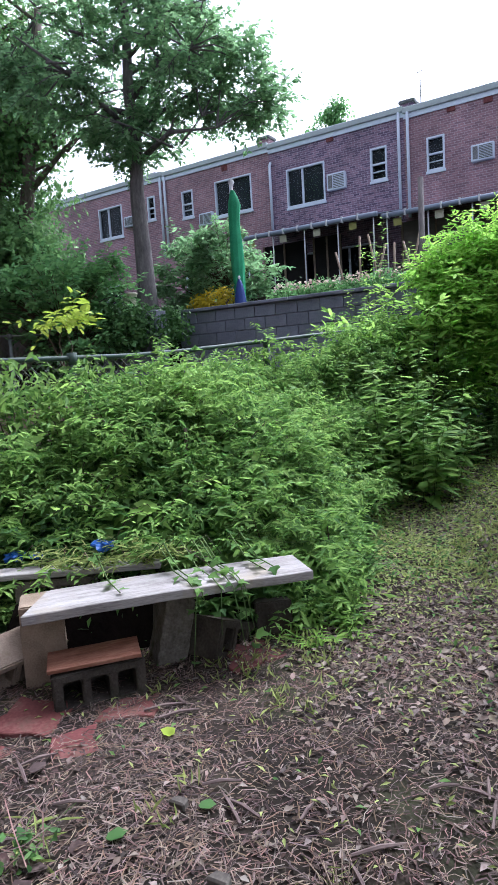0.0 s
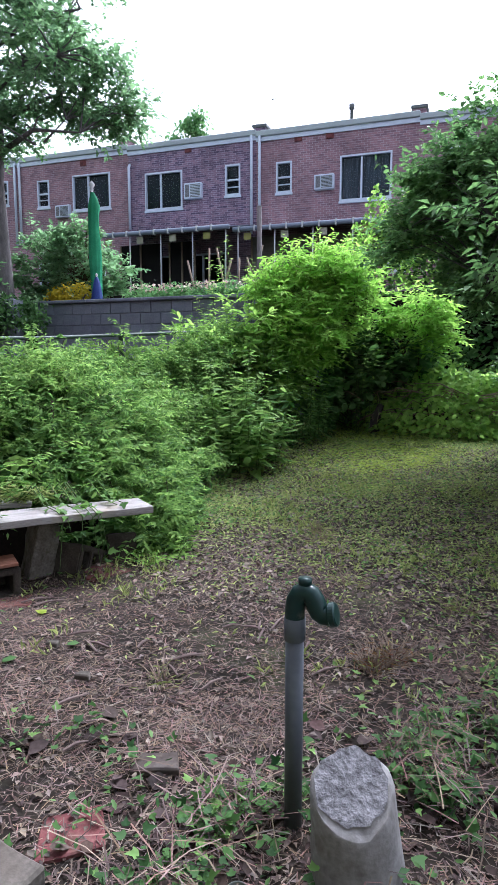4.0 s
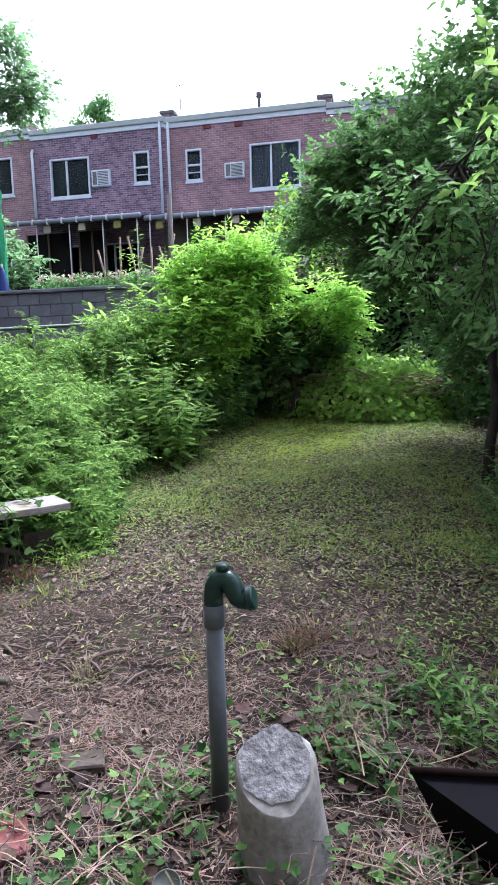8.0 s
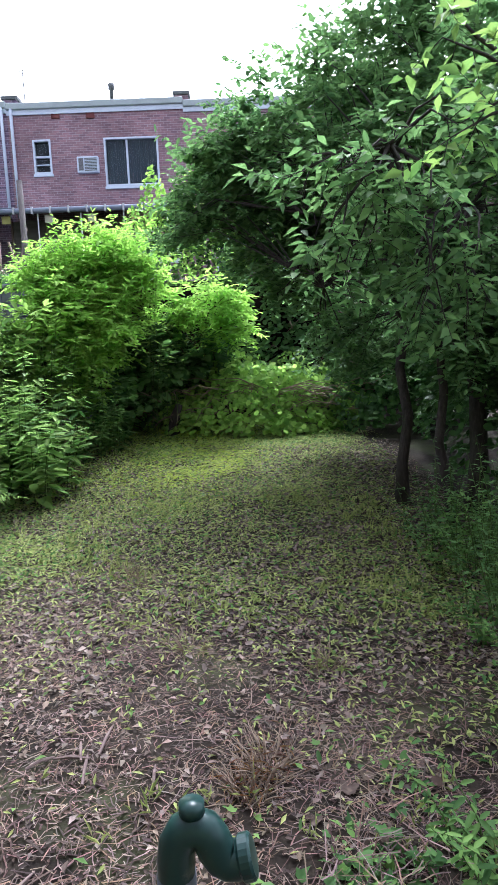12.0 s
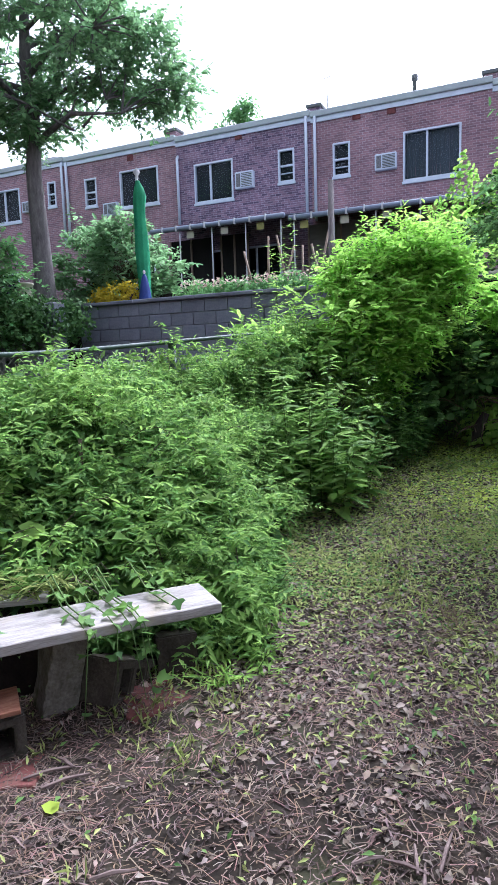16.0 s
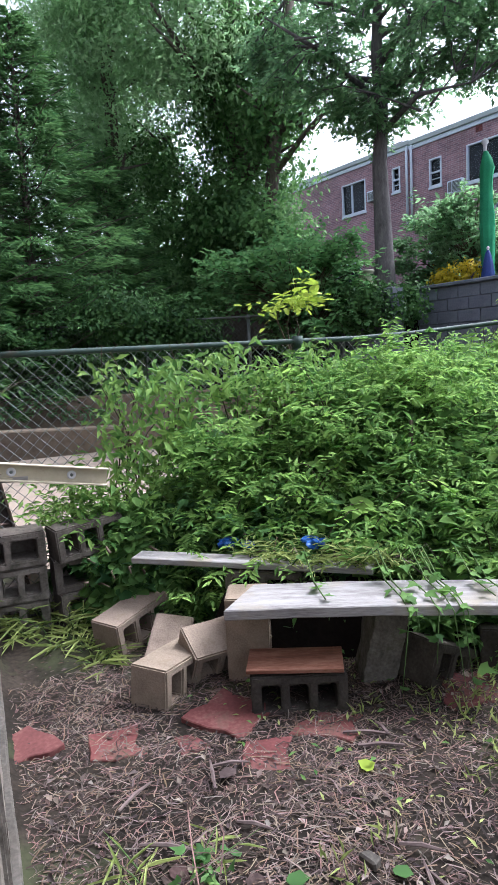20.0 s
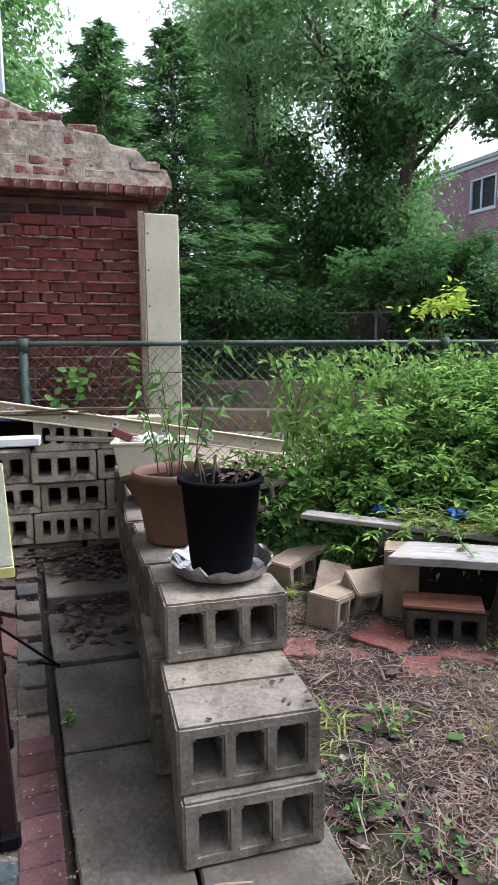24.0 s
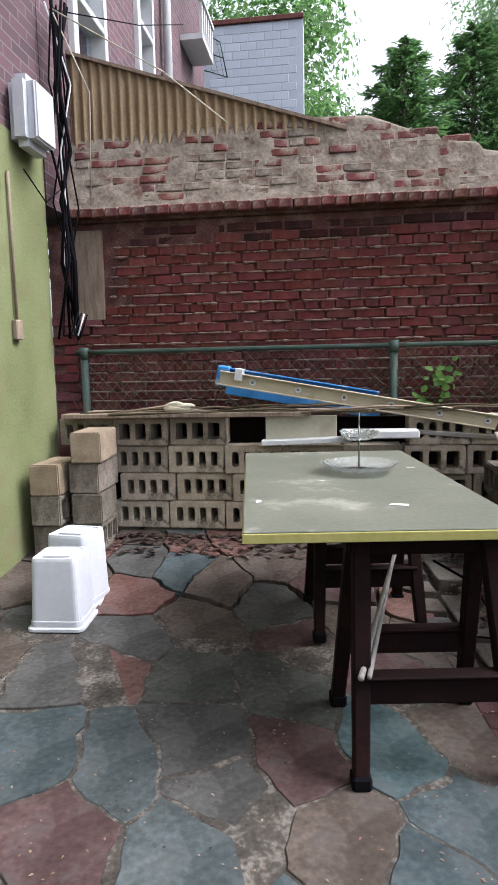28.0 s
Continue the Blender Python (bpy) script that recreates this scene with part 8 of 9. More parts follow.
ivy_spots = ((0.06, 0.40, 0.18), (-0.35, 0.9, 0.12), (0.55, 0.45, 0.2), (0.15, 0.62, 0.28), (0.75, 0.85, 0.33), (0.3, 0.35, 0.22), (1.0, 1.3, 0.35), (-0.95, 0.6, 0.18), (-0.55, 0.72, 0.10), (0.9, 0.5, 0.2), (1.25, 0.8, 0.3), (-1.15, 0.95, 0.08), (0.55, 1.15, 0.2))
def ivy_keep(x, y):
    return open_ground(x, y) * min(1, sum(math.exp(-((x - a) ** 2 + (y - b) ** 2) / (c * c)) for a, b, c in ivy_spots)) ** 1.3 * (0.08 + 0.92 * blotch(x, y, 3.1, 17))


p = scatter(900, (-1.6, 0.1, 1.8, 1.9), 5, ivy_keep, 0.10)
cr_ = thing("ground_creeper", pose(0, 0, 0), "low ivy creeping over the leaf litter", "ivy", kind="stuff")
part("leaves", leaf_mesh("leaves", p, np.repeat(UPV, len(p), 0), 0.038, LF_ivy_shade, 101, 0.85, up=0.7, spread=1.0, round_tip="lobed"), cr_, kind="stuff")
p = scatter(420, (-1.6, 0.1, 1.8, 1.9), 6, ivy_keep, 0.10)
part("pale_leaves", leaf_mesh("pale_leaves", p, np.repeat(UPV, len(p), 0), 0.033, LF_weed, 102, 0.8, up=0.7, spread=1.0, round_tip="lobed"), cr_, kind="stuff")
p = scatter(700, (-1.6, 0.1, 1.8, 1.9), 8, ivy_keep, 0.07)
part("fine_leaves", leaf_mesh("fine_leaves", p, np.repeat(UPV, len(p), 0), 0.034, LF_dark, 104, 0.4, up=0.5, spread=1.1, round_tip=True), cr_, kind="stuff")
p = scatter(420, (-1.6, 0.1, 1.8, 1.9), 7, ivy_keep, 0.02)
part("brown_leaves", leaf_mesh("brown_leaves", p, np.repeat(UPV, len(p), 0), 0.06, M_dryleaf, 103, 0.8, up=1.2, spread=0.6, fold=0.5, round_tip=True), cr_, kind="stuff")


# ---- litter: straw, chips, dry leaves, clippings ----
def sticks(n, seed, keep, l0, l1, w, box, lift=0.012, flat=0.25):
    r = np.random.RandomState(seed)
    p = scatter(n, box, seed, keep, lift)
    n = len(p)
    a = r.rand(n) * 6.283
    ln = l0 + (l1 - l0) * r.rand(n) ** 2
    d = np.stack([np.cos(a), np.sin(a), r.normal(0, flat * 0.4, n)], 1)
    s = np.stack([-np.sin(a), np.cos(a), np.zeros(n)], 1) * (w * (0.5 + r.rand(n)))[:, None]
    bend = np.stack([-np.sin(a), np.cos(a), 0.5 * np.ones(n)], 1) * (ln * r.normal(0, 0.10, n))[:, None]
    h = ln[:, None] / 2
    up = np.array([[0, 0, 1.0]]) * w
    v = np.stack([p - d * h - s, p - d * h + s, p + bend + s + up * 0.6, p + bend - s + up * 0.6, p + d * h + s, p + d * h - s], 1)
    tri = np.array([[0, 1, 2], [0, 2, 3], [3, 2, 4], [3, 4, 5]])
    return v.reshape(-1, 3), (tri[None] + np.arange(n)[:, None, None] * 6).reshape(-1, 3)


v, f = sticks(1500, 199, ivy_keep, 0.05, 0.24, 0.0016, (-1.6, 0.1, 1.9, 1.9), lift=0.12, flat=1.0)
part("trailing_stalks", tri_mesh("trailing_stalks", v, f, M_straw), cr_, "thin dry stalks among the ivy", kind="stuff")


def straw_zone(x, y):
    return open_ground(x, y) * (0.45 + 0.55 * smooth01(5.4, 2.6, y + 0.4 * x)) * (0.45 + 0.55 * blotch(x, y, 1.3, 2))


lt = thing("leaf_litter", pose(0, 0, 0), "dry straw, wood chips and dead leaves on the ground", "leaf litter", kind="stuff")
v, f = sticks(90000, 201, straw_zone, 0.015, 0.10, 0.0015, (-2.6, -0.3, 2.2, 7.0))
part("straw", tri_mesh("straw", v, f, M_straw), lt, kind="stuff")
v, f = sticks(15000, 202, lambda x, y: open_ground(x, y) * (0.4 + 0.6 * blotch(x, y, 1.0, 9)), 0.02, 0.10, 0.0024, (-2.6, 0.1, 2.2, 9))
part("twigs", tri_mesh("twigs", v, f, M_dryleaf), lt, kind="stuff")
p = scatter(16000, (-2.8, 0.1, 2.2, 7.0), 203, lambda x, y: open_ground(x, y) * (0.5 + 0.5 * blotch(x, y, 0.9, 4)), 0.015)
part("dry_leaves", leaf_mesh("dry_leaves", p, np.repeat(UPV, len(p), 0), 0.021, M_dryleaf, 203, 0.5, up=1.6, spread=0.45, fold=0.4, round_tip=True), lt, kind="stuff")
p = scatter(3600, (-2.0, 0.2, 2.1, 6.5), 204, lambda x, y: open_ground(x, y) * (0.25 + 0.75 * blotch(x, y, 0.8, 44)), 0.02)
part("pale_dry_leaves", leaf_mesh("pale_dry_leaves", p, np.repeat(UPV, len(p), 0), 0.030, M_paleleaf, 204, 0.55, up=1.0, spread=0.8, fold=0.5), lt, kind="stuff")
def green_zone(x, y):
    return open_ground(x, y) * (0.04 + 0.96 * smooth01(2.1, 4.7, y + 0.4 * abs(x + 0.6))) * (0.4 + 0.6 * blotch(x, y, 0.9, 13)) * smooth01(2.2, 1.3, x)


cl = thing("grass_clippings", pose(0, 0, 0), "cut grass and green leaf clippings over the path", "grass", kind="stuff")
p = scatter(66000, (-2.0, 1.4, 2.2, 9.0), 205, green_zone, 0.03)
part("clippings", leaf_mesh("clippings", p, np.repeat(UPV, len(p), 0), 0.034, LF_grass, 205, 0.3, up=0.8, spread=0.9), cl, kind="stuff")
p = scatter(15000, (-2.0, 1.4, 2.2, 9.0), 207, green_zone, 0.04)
part("green_clippings", leaf_mesh("green_clippings", p, np.repeat(UPV, len(p), 0), 0.034, LF_weed, 207, 0.45, up=0.8, spread=0.9), cl, kind="stuff")
p = scatter(7500, (-1.5, 4.2, 1.3, 8.6), 209, lambda x, y: open_ground(x, y) * math.exp(-((x + 0.15) / 0.75) ** 2) * smooth01(4.4, 6.4, y) * (0.4 + 0.6 * blotch(x, y, 1.3, 5)), 0.04)
part("fresh_clippings", leaf_mesh("fresh_clippings", p, np.repeat(UPV, len(p), 0), 0.036, LF_lime, 209, 0.4, up=0.9, spread=0.8), cl, "yellow-green fresh clippings", kind="stuff")
p = scatter(15000, (-2.0, 1.9, 2.1, 7.0), 211, lambda x, y: open_ground(x, y) * smooth01(1.8, 3.2, y) * (0.3 + 0.7 * blotch(x, y, 1.4, 24)), 0.02)
part("tan_leaves", leaf_mesh("tan_leaves", p, np.repeat(UPV, len(p), 0), 0.034, M_paleleaf, 211, 0.55, up=1.0, spread=0.8, fold=0.5, round_tip=True), lt, kind="stuff")
p = scatter(420, (-1.5, 1.2, 1.6, 6.0), 206, lambda x, y: open_ground(x, y) * blotch(x, y, 1.1, 31), 0.02)
part("tufts", leaf_mesh("tufts", np.repeat(p, 7, 0) + rs.normal(0, 0.02, (len(p) * 7, 3)) * (1, 1, 0), np.repeat(UPV, len(p) * 7, 0) * 0.1, 0.055, LF_grass, 206, 0.1, up=0.1, spread=0.6, dirs=np.repeat(UPV, len(p) * 7, 0) + rs.normal(0, 0.5, (len(p) * 7, 3))), cl, kind="stuff")
for i, (x, y, h) in enumerate(((0.49, 1.70, 0.14), (0.56, 1.80, 0.12), (0.22, 2.63, 0.12), (-0.19, 3.56, 0.16), (-0.12, 3.4, 0.12), (0.82, 2.41, 0.12), (-0.35, 1.35, 0.1))):
    weed_plant("dry_grass_tuft", bush_stalks(x, y, 0.07, 60 if i < 2 else 30, h * 0.5, h, 300 + i, 0.15), 3, 0.055, M_rust if i < 2 else LF_grass, 300 + i, "small dry grass tuft on the path", "grass", "grass tufts", aspect=0.035, start=0.02, stem=M_cane)
# single fallen leaves and bark pieces that stand out
for i, (x, y, ma, s, lb) in enumerate(((-1.27, 1.66, LF_lime, 0.07, "fallen yellow leaf on the litter"), (-0.98, 1.2, LF_ivy_shade, 0.07, "fallen green leaf on the litter"), (-0.85, 1.42, LF_ivy_shade, 0.06, "fallen green leaf on the litter"), (-1.5, 1.35, M_dryleaf, 0.07, "fallen brown leaf on the litter"))):
    n = 1
    pp = np.array([[x, y, ground_z(x, y) + 0.02]] * n) + rs.normal(0, 0.02, (n, 3)) * (1, 1, 0.2)
    solid("fallen_leaf", leaf_mesh("fallen_leaf", pp, np.repeat(UPV, n, 0), s, ma, i, 0.8, up=1.5, spread=0.2, round_tip=True), lb, "leaf", "fallen leaves")
for i in range(26):
    r = random.Random(500 + i)
    x, y = r.uniform(-1.6, 0.3), r.uniform(0.75, 1.9)
    if open_ground(x, y) and not -1.9 > x:
        a = r.uniform(0, 3.14)
        l = r.uniform(0.08, 0.2)
        z = ground_z(x, y) + 0.018
        solid("split_stalk", B().tube([(x, y, z), (x + math.cos(a) * l * 0.5, y + math.sin(a) * l * 0.5, z + 0.008), (x + math.cos(a) * l, y + math.sin(a) * l, z)], [0.005, 0.007, 0.003], 5).mesh("split_stalk", M_straw), "pale split dry stalk on the ground", "stalk", "dry stalks")
r = np.random.RandomState(9)
q = [(-3.1 + 1.0 * a * a, -0.5 + 0.33 * c) for a, c in r.rand(420, 2)] + [(-3.2 + 0.35 * a * a, -2.6 + 2.3 * c) for a, c in r.rand(700, 2)]
p = np.array([tuple(lv(x, y, patio_z(x) + 0.012)) for x, y in q])
part("patio_leaves", leaf_mesh("patio_leaves", p, np.repeat(UPV, len(p), 0), 0.045, M_dryleaf, 207, 0.6, up=1.7, spread=0.4, fold=0.4, round_tip=True), lt, kind="stuff")
q = r.rand(900, 2) * (3.4, 2.4) + (-3.1, -2.98)
p = np.array([tuple(lv(x, y, patio_z(x) + 0.006)) for x, y in q])
part("patio_bits", leaf_mesh("patio_bits", p, np.repeat(UPV, len(p), 0), 0.012, M_straw, 208, 0.6, up=1.7, spread=0.3), lt, kind="stuff")
for i, (x, y) in enumerate(((-1.55, -0.47), (-2.3, -0.45))):
    w = lv(x, y, patio_z(x))
    weed_plant("joint_weed", [((w.x + 0.01 * k, w.y, w.z), 0.05, (0.02 * math.cos(k), 0.02 * math.sin(k))) for k in range(5)], 4, 0.035, LF_weed, 400 + i, "tiny weed growing in a paving joint", "weed", "joint weeds")

q = lv(-3.66, -0.35, 1.2)
pp = np.array([tuple(lv(-3.66, -0.38 + 0.05 * a, 1.17 + 0.06 * c)) for a, c in np.random.RandomState(3).normal(0, 1, (26, 2))] + [tuple(lv(-3.66, -0.52 + 0.04 * a, 0.98 + 0.05 * c)) for a, c in np.random.RandomState(4).normal(0, 1, (18, 2))])
part("live_leaves", leaf_mesh("live_leaves", pp, np.tile([0.9, -0.2, 0.3], (len(pp), 1)), 0.055, LF_weed, 420, 0.8, up=0.3, spread=0.5, round_tip=True), fv, "few green vine leaves")
# bench creepers and blue bag
cv = thing("bench_creeper", pose(0, 0, 0), "pale creeper trailing over the bench plank", "creeper")
rb = random.Random(410)
b, lp, ld = B(), [], []
for k in range(9):
    x0 = -0.05 + 0.34 * rb.random() if k < 6 else rb.uniform(-0.55, 0.5)
    drop = rb.uniform(0.05, 0.34) if k < 6 else 0.02
    path = [(x0 - 0.1, 0.34, 0.06), (x0 - 0.04, 0.22, 0.17), (x0, 0.06, 0.075), (x0 + 0.04, -0.10, 0.065), (x0 + 0.06, -0.165, 0.03), (x0 + 0.07 + rb.uniform(-0.05, 0.05), -0.175 - 0.03 * rb.random(), 0.03 - drop)]
    pts = [bn @ Vec(q) for q in (path if k < 6 else path[:4])]
    b.tube(pts, [0.004, 0.004, 0.0035, 0.003, 0.0025, 0.0015][:len(pts)], 5, False)
    for j in range(9):
        f = (len(pts) - 1) * (j + rb.random()) / 9
        q = pts[int(f)].lerp(pts[min(len(pts) - 1, int(f) + 1)], f % 1)
        a = rb.uniform(0, 6.28)
        lp.append(tuple(q + Vec((0, 0, 0.004))))
        ld.append((math.cos(a), math.sin(a), rb.uniform(-0.5, 0.3)))
part("vine_growth", b.mesh("vine_growth", M_stem, True), cv, kind="stuff")
part("leaves", leaf_mesh("leaves", lp, np.array(ld) * 0.1, 0.058, LF_weed, 410, 0.75, up=0.9, spread=0.4, dirs=ld, round_tip="lobed"), cv)
r = random.Random(6)
b = B()
for i in range(12):
    q0 = lv(-2.75 + 0.06 * i, 1.45 + 0.06 * i, 0.285)
    q2 = q0 + Vec((r.uniform(-0.25, 0.35), r.uniform(-0.25, 0.2), r.uniform(-0.0, 0.03)))
    b.tube([q0, q0.lerp(q2, 0.5) + Vec((0, 0, r.uniform(0.01, 0.12))), q2], [0.0035, 0.003, 0.002], 5)
solid("dead_vines", b.mesh("dead_vines", M_straw, True), "tangle of thin dry vines over the planks", "vines")
for i, (x, y, z, s) in enumerate(((-2.08, 2.22, 0.38, 0.05), (-2.53, 2.01, 0.33, 0.045), (-2.42, 2.06, 0.33, 0.03))):
    bm = bmesh.new()
    bmesh.ops.create_icosphere(bm, subdivisions=3, radius=s)
    for v in bm.verts:
        v.co *= 1 + 0.9 * noise.noise(v.co * (1.6 / s) + Vec((i, 2, 0))) + 0.3 * noise.noise(v.co * (5 / s))
        v.co.z *= 0.55
    me = bpy.data.meshes.new("blue_bag")
    bm.to_mesh(me)
    bm.free()
    me.materials.append(M_bluebag)
    solid("blue_bag", me, "crumpled bright blue plastic bag in the weeds", "bag", "blue bags", m=pose(x, y, z))

# ---- trees and shrubs of the gardens beyond ----
shrub("shade_tree", [], [((-7.4, 8.9, 6.6), (2.2, 2.2, 1.2), 66), ((-8.3, 8.0, 6.0), (1.2, 1.2, 0.7), 18), ((-6.4, 9.6, 6.3), (1.2, 1.2, 0.7), 26), ((-7.3, 8.9, 8.2), (2.4, 2.4, 1.5), 62), ((-5.6, 10.1, 5.75), (0.7, 0.7, 0.3), 12), ((-7.6, 8.8, 5.3), (0.9, 0.9, 0.4), 16)],
      "broad-leaved shade tree with a bare grey trunk", LF_shade, 0.10, 111, category="tree", aspect=0.6, shape=False, bark=M_greybark, trunk=[((-7.55, 8.9, 2.0), (-7.45, 8.85, 8.6), 0.19, 0.05, 16, 2.6, 11, 0.42, 0.25)], twigs=10, twig=0.5, per=15, droop=0.4, r0=0.02)
tree("ivy_clad_tree", [((-13.0, 9.7, 1.5), (-12.6, 9.7, 11.0), 0.45, 0.15, 14, 3.5, 12, 0.4, 0.5), ((-12.0, 9.4, 1.5), (-10.8, 9.9, 9.0), 0.25, 0.08, 8, 2.0, 13, 0.5, 0.6)],
     [((-12.9, 9.7, 4.6), (1.5, 1.4, 2.6), 330), ((-12.5, 9.7, 7.5), (1.3, 1.3, 2.2), 220), ((-12.0, 9.5, 4.0), (1.6, 1.4, 1.0), 160), ((-11.2, 9.7, 6.6), (0.7, 0.7, 1.6), 80), ((-14.2, 8.6, 4.5), (1.2, 1.2, 2.6), 220), ((-14.5, 7.6, 2.6), (1.3, 1.3, 1.2), 130)],
     "tall tree trunk smothered in dark ivy", LF_dark, 0.13, 112, per=42, clump=0.28, shell=0.5)
tree("locust_tree", [((-15.0, 7.3, 1.0), (-14.4, 7.3, 11.0), 0.3, 0.08, 14, 2.3, 14, 0.35, 0.5)],
     [((-13.6, 7.2, 9.2), (3.2, 2.2, 1.8), 320), ((-12.4, 7.6, 7.6), (1.8, 1.6, 1.1), 120), ((-14.8, 7.0, 8.0), (2.0, 1.8, 1.6), 200), ((-16.5, 8.5, 7.0), (2.5, 2.2, 2.6), 240), ((-15.5, 7.0, 11.5), (3.2, 2.2, 1.6), 220), ((-12.2, 9.0, 9.8), (2.6, 2.2, 1.4), 170), ((-15.6, 6.6, 6.2), (2.2, 2.2, 1.6), 130)],
     "airy light green locust tree high over the yards", LF_haze, 0.14, 113, per=44, clump=0.38, aspect=0.35, shell=1.0)


def conifer(x, y, z0, h, rad, seed, label):
    t = thing("conifer", pose(0, 0, 0), label, "conifer", "conifers")
    b, bb = B(), B()
    b.tube([(x, y, z0), (x, y, z0 + h)], [0.13, 0.02], 8)
    r = np.random.RandomState(seed)
    rr = random.Random(seed)
    ps, os_, dd_ = [], [], []
    n = int(150 * h / 6)
    for i in range(n):
        f = (i + rr.random()) / n
        z = z0 + 0.2 + (h - 0.2) * f
        ln = rad * (1 - f) ** 0.75 * rr.uniform(0.65, 1.15) + 0.12
        a = i * 2.399 + rr.uniform(-0.3, 0.3)
        d = np.array([math.cos(a), math.sin(a), 0.12 + 0.25 * f])
        e = Vec((x, y, z)) + Vec(tuple(d)) * ln
        bb.tube([(x, y, z), tuple(Vec((x, y, z)).lerp(e, 0.6) + Vec((0, 0, -0.04))), tuple(e)], [0.018, 0.012, 0.004], 4, False)
        m = int(240 * ln / rad) + 40
        s = 0.15 + 0.87 * r.rand(m)
        side = np.array([-math.sin(a), math.cos(a), 0])
        u = r.uniform(-1, 1, m)
        p = np.array([x, y, z]) + d * (ln * s)[:, None] + side * (u * ln * 0.34 * (1.08 - s) ** 0.6)[:, None] + (0, 0, 1) * (-0.16 * ln * s**2 - 0.07 * np.abs(u) + r.normal(0, 0.035, m))[:, None]
        ps.append(p)
        os_.append(np.repeat((0, 0, 1.0) * np.ones((1, 3)), m, 0))
        dd_.append(d + side * u[:, None] * 0.9 + (0, 0, -0.25))
    part("trunk", b.mesh("trunk", M_bark, True), t)
    part("bough_growth", bb.mesh("bough_growth", M_bark, True), t, kind="stuff")
    part("needles", leaf_mesh("needles", np.concatenate(ps), np.concatenate(os_), 0.16, LF_conifer, seed, 0.22, up=0.5, spread=0.5, dirs=np.concatenate(dd_)), t)


conifer(-12.3, 4.3, 0.4, 7.4, 2.7, 121, "dark green conifer with drooping layered boughs")
conifer(-14.4, 3.3, 0.4, 7.0, 2.4, 122, "tall dark conifer with a ragged tip")
conifer(-15.3, 1.5, 0.4, 6.6, 2.0, 123, "tall dark conifer behind the brick wall")
conifer(-11.9, 2.75, 0.4, 6.9, 2.2, 125, "bushy dark conifer behind the brick wall")
conifer(-12.9, 6.2, 0.4, 5.4, 2.0, 124, "small dark conifer in the shade")
shrub("garden_shrub", [(-8.3 + 0.15 * k, 7.3, 1.4 + 0.25 * (k % 3)) for k in range(5)], [((-8.2, 7.3, 2.7), (1.1, 0.9, 0.8), 60), ((-9.1, 6.6, 2.6), (0.6, 0.6, 0.6), 24), ((-7.4, 7.9, 2.6), (0.6, 0.6, 0.65), 26), ((-7.9, 7.5, 1.9), (0.9, 0.7, 0.5), 26)], "loose fresh green shrub in the next garden", LF_ginkgo, 0.105, 131, category="shrub", aspect=0.5, twigs=6, twig=0.36, per=12, droop=0.6)
shrub("garden_shrub", [(-7.2 + 0.15 * k, 10.6, 2.4 + 0.2 * (k % 3)) for k in range(5)], [((-7.1, 10.6, 3.3), (0.95, 0.8, 0.85), 54), ((-6.4, 10.7, 2.9), (0.6, 0.6, 0.5), 22), ((-7.9, 10.4, 3.2), (0.8, 0.7, 0.85), 34)], "grey-green shrub beside a parasol", LF_shade, 0.11, 132, category="shrub", aspect=0.45, twigs=6, twig=0.36, per=12, droop=0.5)
tree("ivy_hedge", [((-7.6, 8.2, 1.0), (-7.5, 8.3, 2.2), 0.03, 0.02, 3, 0.4, 23, 0.3, 0.3)], [((-7.4, 8.0, 1.9), (0.9, 0.35, 0.42), 110), ((-8.4, 7.6, 1.7), (0.8, 0.4, 0.5), 90), ((-6.9, 8.6, 2.0), (0.5, 0.4, 0.35), 50)], "dark ivy hanging over a garden wall", LF_ivy_shade, 0.085, 133, per=26, clump=0.13, category="hedge", shell=0.6)
tree("garden_shrub", [((-10.5, 5.0, 0.5), (-10.4, 5.0, 2.2), 0.04, 0.02, 5, 0.8, 24, 0.3, 0.5)], [((-10.4, 5.2, 1.9), (1.0, 0.9, 0.8), 130), ((-9.6, 5.9, 1.6), (0.8, 0.7, 0.6), 90), ((-11.2, 4.2, 1.6), (0.8, 0.7, 0.6), 90)], "leafy green undergrowth along a fence", LF_ivy_shade, 0.09, 134, per=40, clump=0.17, category="shrub", shell=0.7)
tree("yellow_shrub", [((-6.3, 9.7, 2.2), (-6.3, 9.7, 2.5), 0.02, 0.01, 4, 0.2, 25, 0.3, 0.5)], [((-6.5, 9.75, 2.5), (0.30, 0.2, 0.20), 22), ((-6.85, 9.65, 2.45), (0.2, 0.15, 0.15), 10)], "bright golden yellow leafy plant on the wall", LF_yellow, 0.065, 135, per=24, clump=0.07, category="shrub")
tree("flower_bed", [((-4.8, 9.9, 2.2), (-4.8, 9.9, 2.4), 0.015, 0.01, 3, 0.2, 26, 0.3, 0.5)], [((-5.2 + 0.45 * k, 9.95, 2.42), (0.32, 0.2, 0.2), 22) for k in range(6)], "row of low garden flowers behind the wall", LF_ginkgo, 0.06, 136, per=28, clump=0.09, category="flowers")
fb_ = np.array([(-5.4 + 2.6 * a, 9.8 + 0.2 * c, 2.5 + 0.14 * e) for a, c, e in np.random.RandomState(1).rand(150, 3)])
solid("flower_heads", leaf_mesh("flower_heads", np.repeat(fb_, 4, 0), np.repeat(UPV, 600, 0), 0.05, LF_flower, 137, 0.8, up=0.6, spread=1.2), "pale pink and cream flower heads above the wall", "flowers", kind="stuff")
FT = (-16.2, 36.5, 15.6)
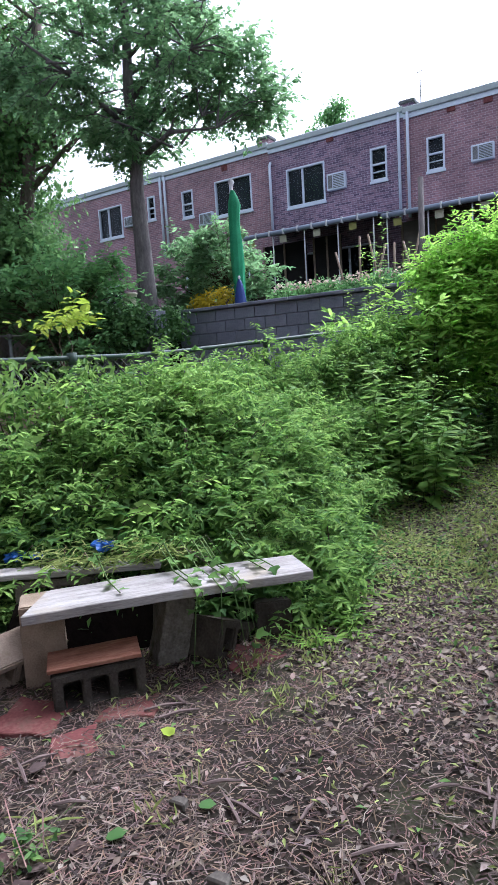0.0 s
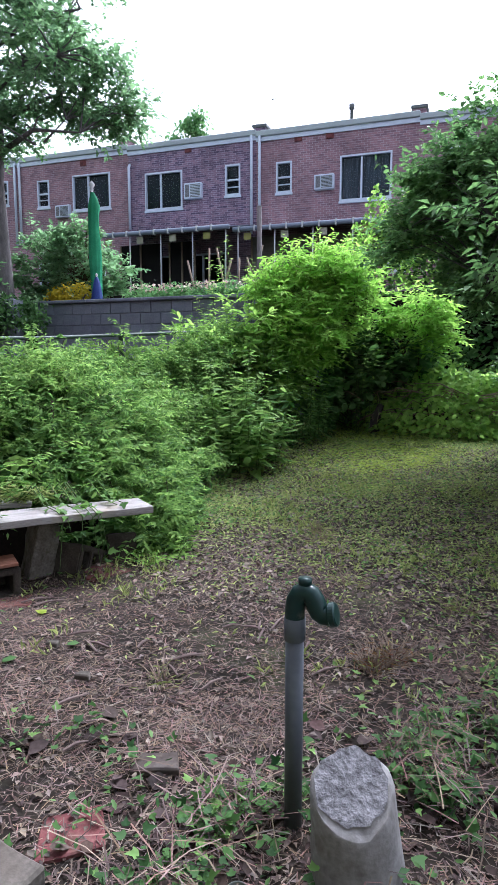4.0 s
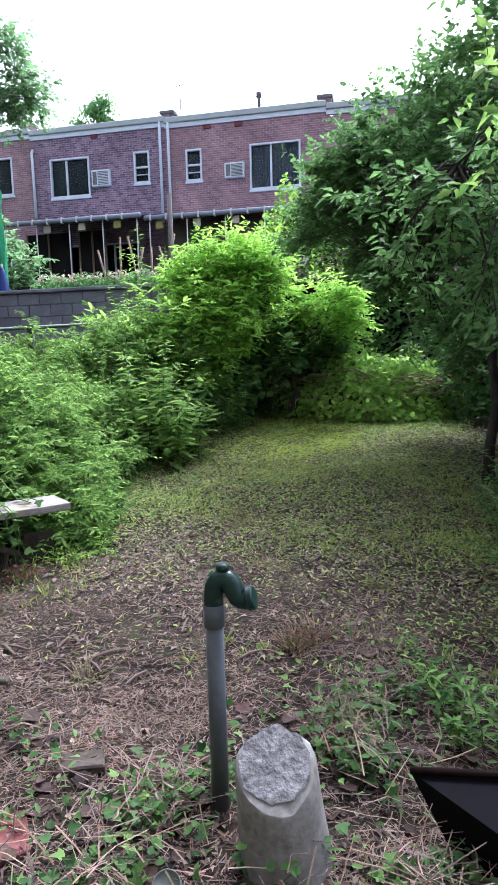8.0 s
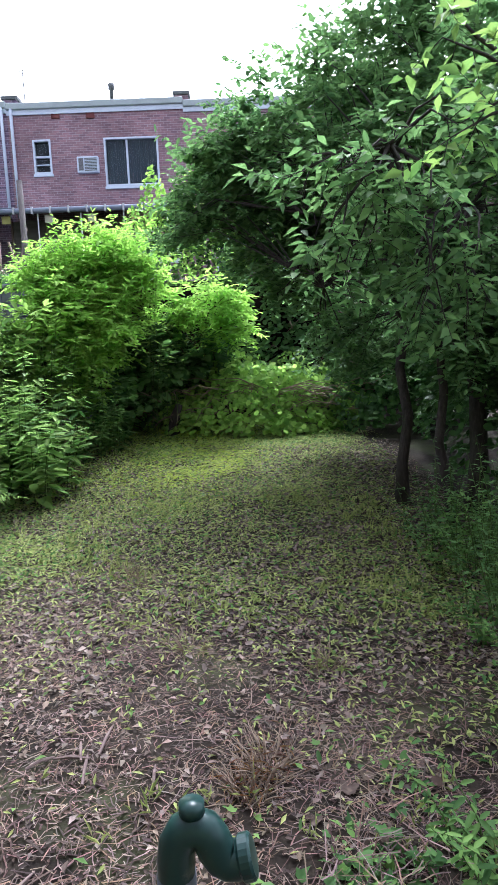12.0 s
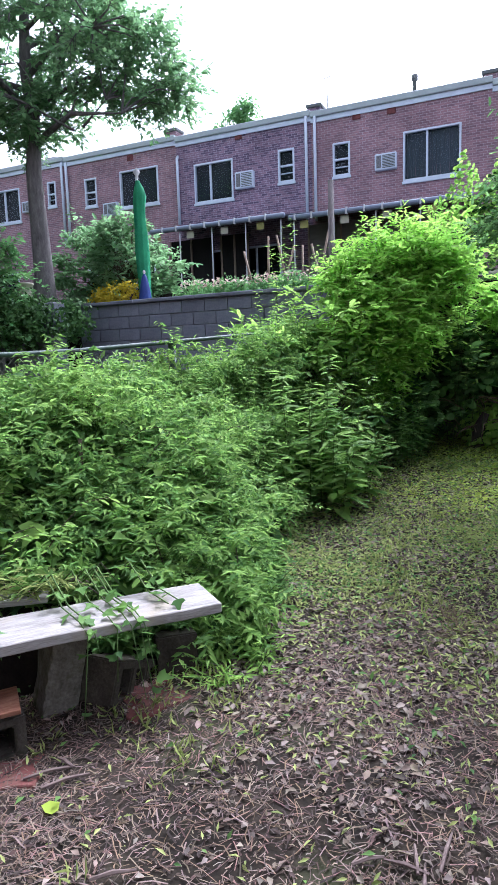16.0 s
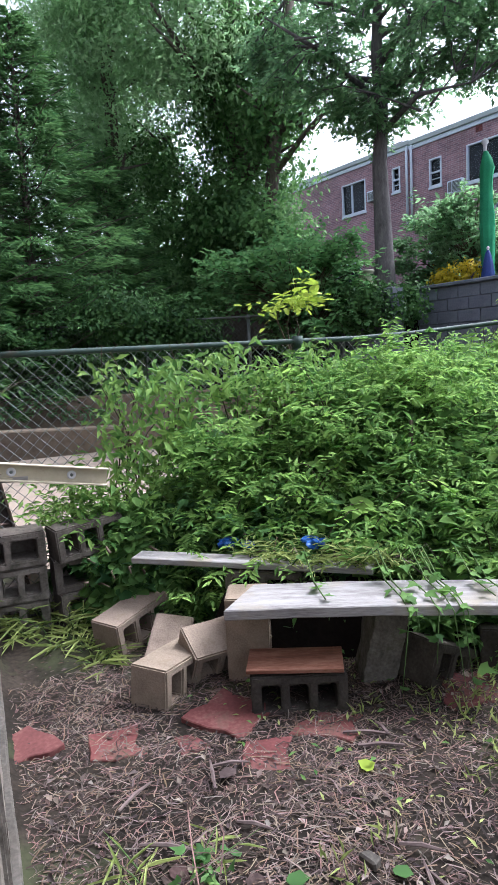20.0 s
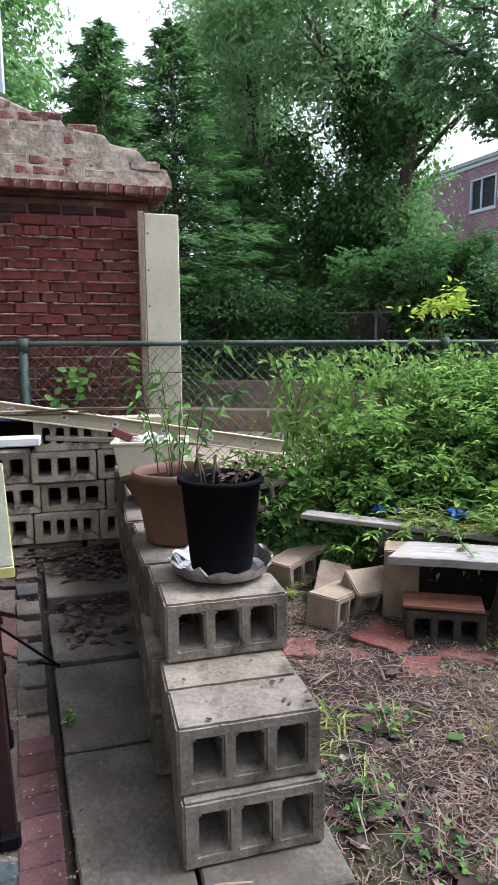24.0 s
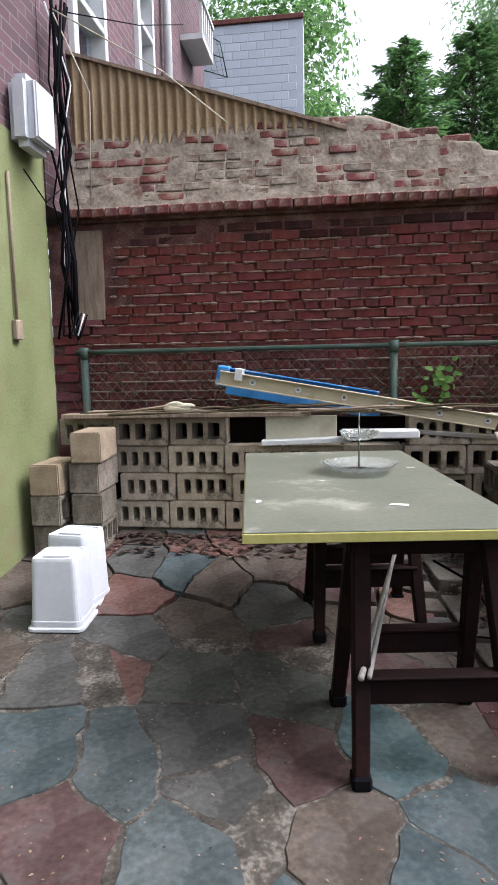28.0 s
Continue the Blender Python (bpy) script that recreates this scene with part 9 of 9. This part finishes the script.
# roof-top tree far behind the houses, and a closing belt of far trees
tree("far_tree", [((FT[0], FT[1], 2.6), (FT[0], FT[1], FT[2] - 0.3), 0.2, 0.05, 8, 1.0, 27, 0.6, 0.6)], [((FT[0], FT[1], FT[2]), (0.8, 0.8, 1.0), 44), ((FT[0] - 0.9, FT[1], FT[2] - 0.9), (0.5, 0.5, 0.4), 12)], "small tree top showing over the roofs", LF_ginkgo, 0.22, 138, per=30, clump=0.25, shell=0.9)
for i, (x, y, z, rx, rz) in enumerate(((-22, 10, 3.0, 4.5, 2.6), (-21, 4.0, 3.6, 3.5, 3.0), (-22, -1.2, 8.0, 2.2, 3), (-20, 15, 4, 4, 3.5), (-26, -5, 9, 4, 4), (-23.8, 1.6, 12.3, 2.9, 3.4))):
    tree("far_tree", [((x, y, -1), (x, y, z + 1), 0.35, 0.1, 10, 3.0, 140 + i, 0.3, 0.5)], [((x, y, z), (rx, rx, rz), 330), ((x + 1.5, y, z - 3), (rx * 0.7, rx * 0.7, rz * 0.5), 120)], "leafy green tree in the distance", LF_dark, 0.24, 140 + i, per=26, clump=0.45, shell=0.6, group="far trees")

# near-black heap added behind and under the bench, standing for the shade there
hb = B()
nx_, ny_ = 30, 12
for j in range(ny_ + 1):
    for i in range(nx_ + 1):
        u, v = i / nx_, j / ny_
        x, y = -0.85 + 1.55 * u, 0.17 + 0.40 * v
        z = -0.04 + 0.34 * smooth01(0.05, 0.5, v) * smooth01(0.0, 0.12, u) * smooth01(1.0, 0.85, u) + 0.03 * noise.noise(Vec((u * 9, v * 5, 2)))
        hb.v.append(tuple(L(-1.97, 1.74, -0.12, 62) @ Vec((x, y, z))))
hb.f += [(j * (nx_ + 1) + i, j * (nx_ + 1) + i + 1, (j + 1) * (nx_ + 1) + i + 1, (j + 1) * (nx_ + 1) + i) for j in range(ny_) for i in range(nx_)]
solid("soil_heap", hb.mesh("soil_heap", M_soil_shade, True), "near-black heap added for the shade under the bench", kind="structure")

# grit and crumbs in the paving joints, leaves on the block tops, dry sticks by the wall end
r = np.random.RandomState(61)
q = np.concatenate([r.rand(2600, 2) * (3.6, 2.3) + (-3.3, -3.0), r.rand(900, 2) * (2.6, 0.4) + (-3.1, -0.75)])
keep = np.array([noise.noise(Vec((a * 1.7, c * 1.7, 12))) > 0.0 for a, c in q])
p = np.array([tuple(lv(x, y, patio_z(x) + 0.004)) for x, y in q[keep]])
part("grit", leaf_mesh("grit", p, np.repeat(UPV, len(p), 0), 0.010, M_joint, 209, 0.8, up=1.2, spread=0.6), lt, "pale mortar crumbs", kind="stuff")
q = [(-0.75 - 0.42 * a, -0.13 + 0.36 * c, 0.392 if a < 0.98 else 0.2) for a, c in r.rand(20, 2)] + [(-1.5 - 1.5 * a, -0.13 + 0.36 * c, 0.588 + 0.05 * a) for a, c in r.rand(46, 2)]
p = np.array([tuple(lv(x, y, z)) for x, y, z in q])
part("wall_leaves", leaf_mesh("wall_leaves", p, np.repeat(UPV, len(p), 0), 0.016, M_dryleaf, 210, 0.6, up=2.0, spread=0.2, fold=0.2, round_tip=True), lt, "dry bits on the blocks", kind="stuff")
for i, (x, y, a, l) in enumerate(((-0.60, -0.10, 25, 0.34), (-0.52, -0.02, 60, 0.26), (-0.69, -0.16, 75, 0.16))):
    d = Vec((math.cos(radians(a)), math.sin(radians(a)), 0)) * l
    w = lv(x, y, 0.012)
    solid("dry_stick", B().tube([w, w + d * 0.5 + Vec((0, 0, 0.008)), w + d], [0.006, 0.005, 0.003], 6).mesh("dry_stick", M_cane, True), "bare pale dry stick lying by the block wall", "stick", "dry sticks")
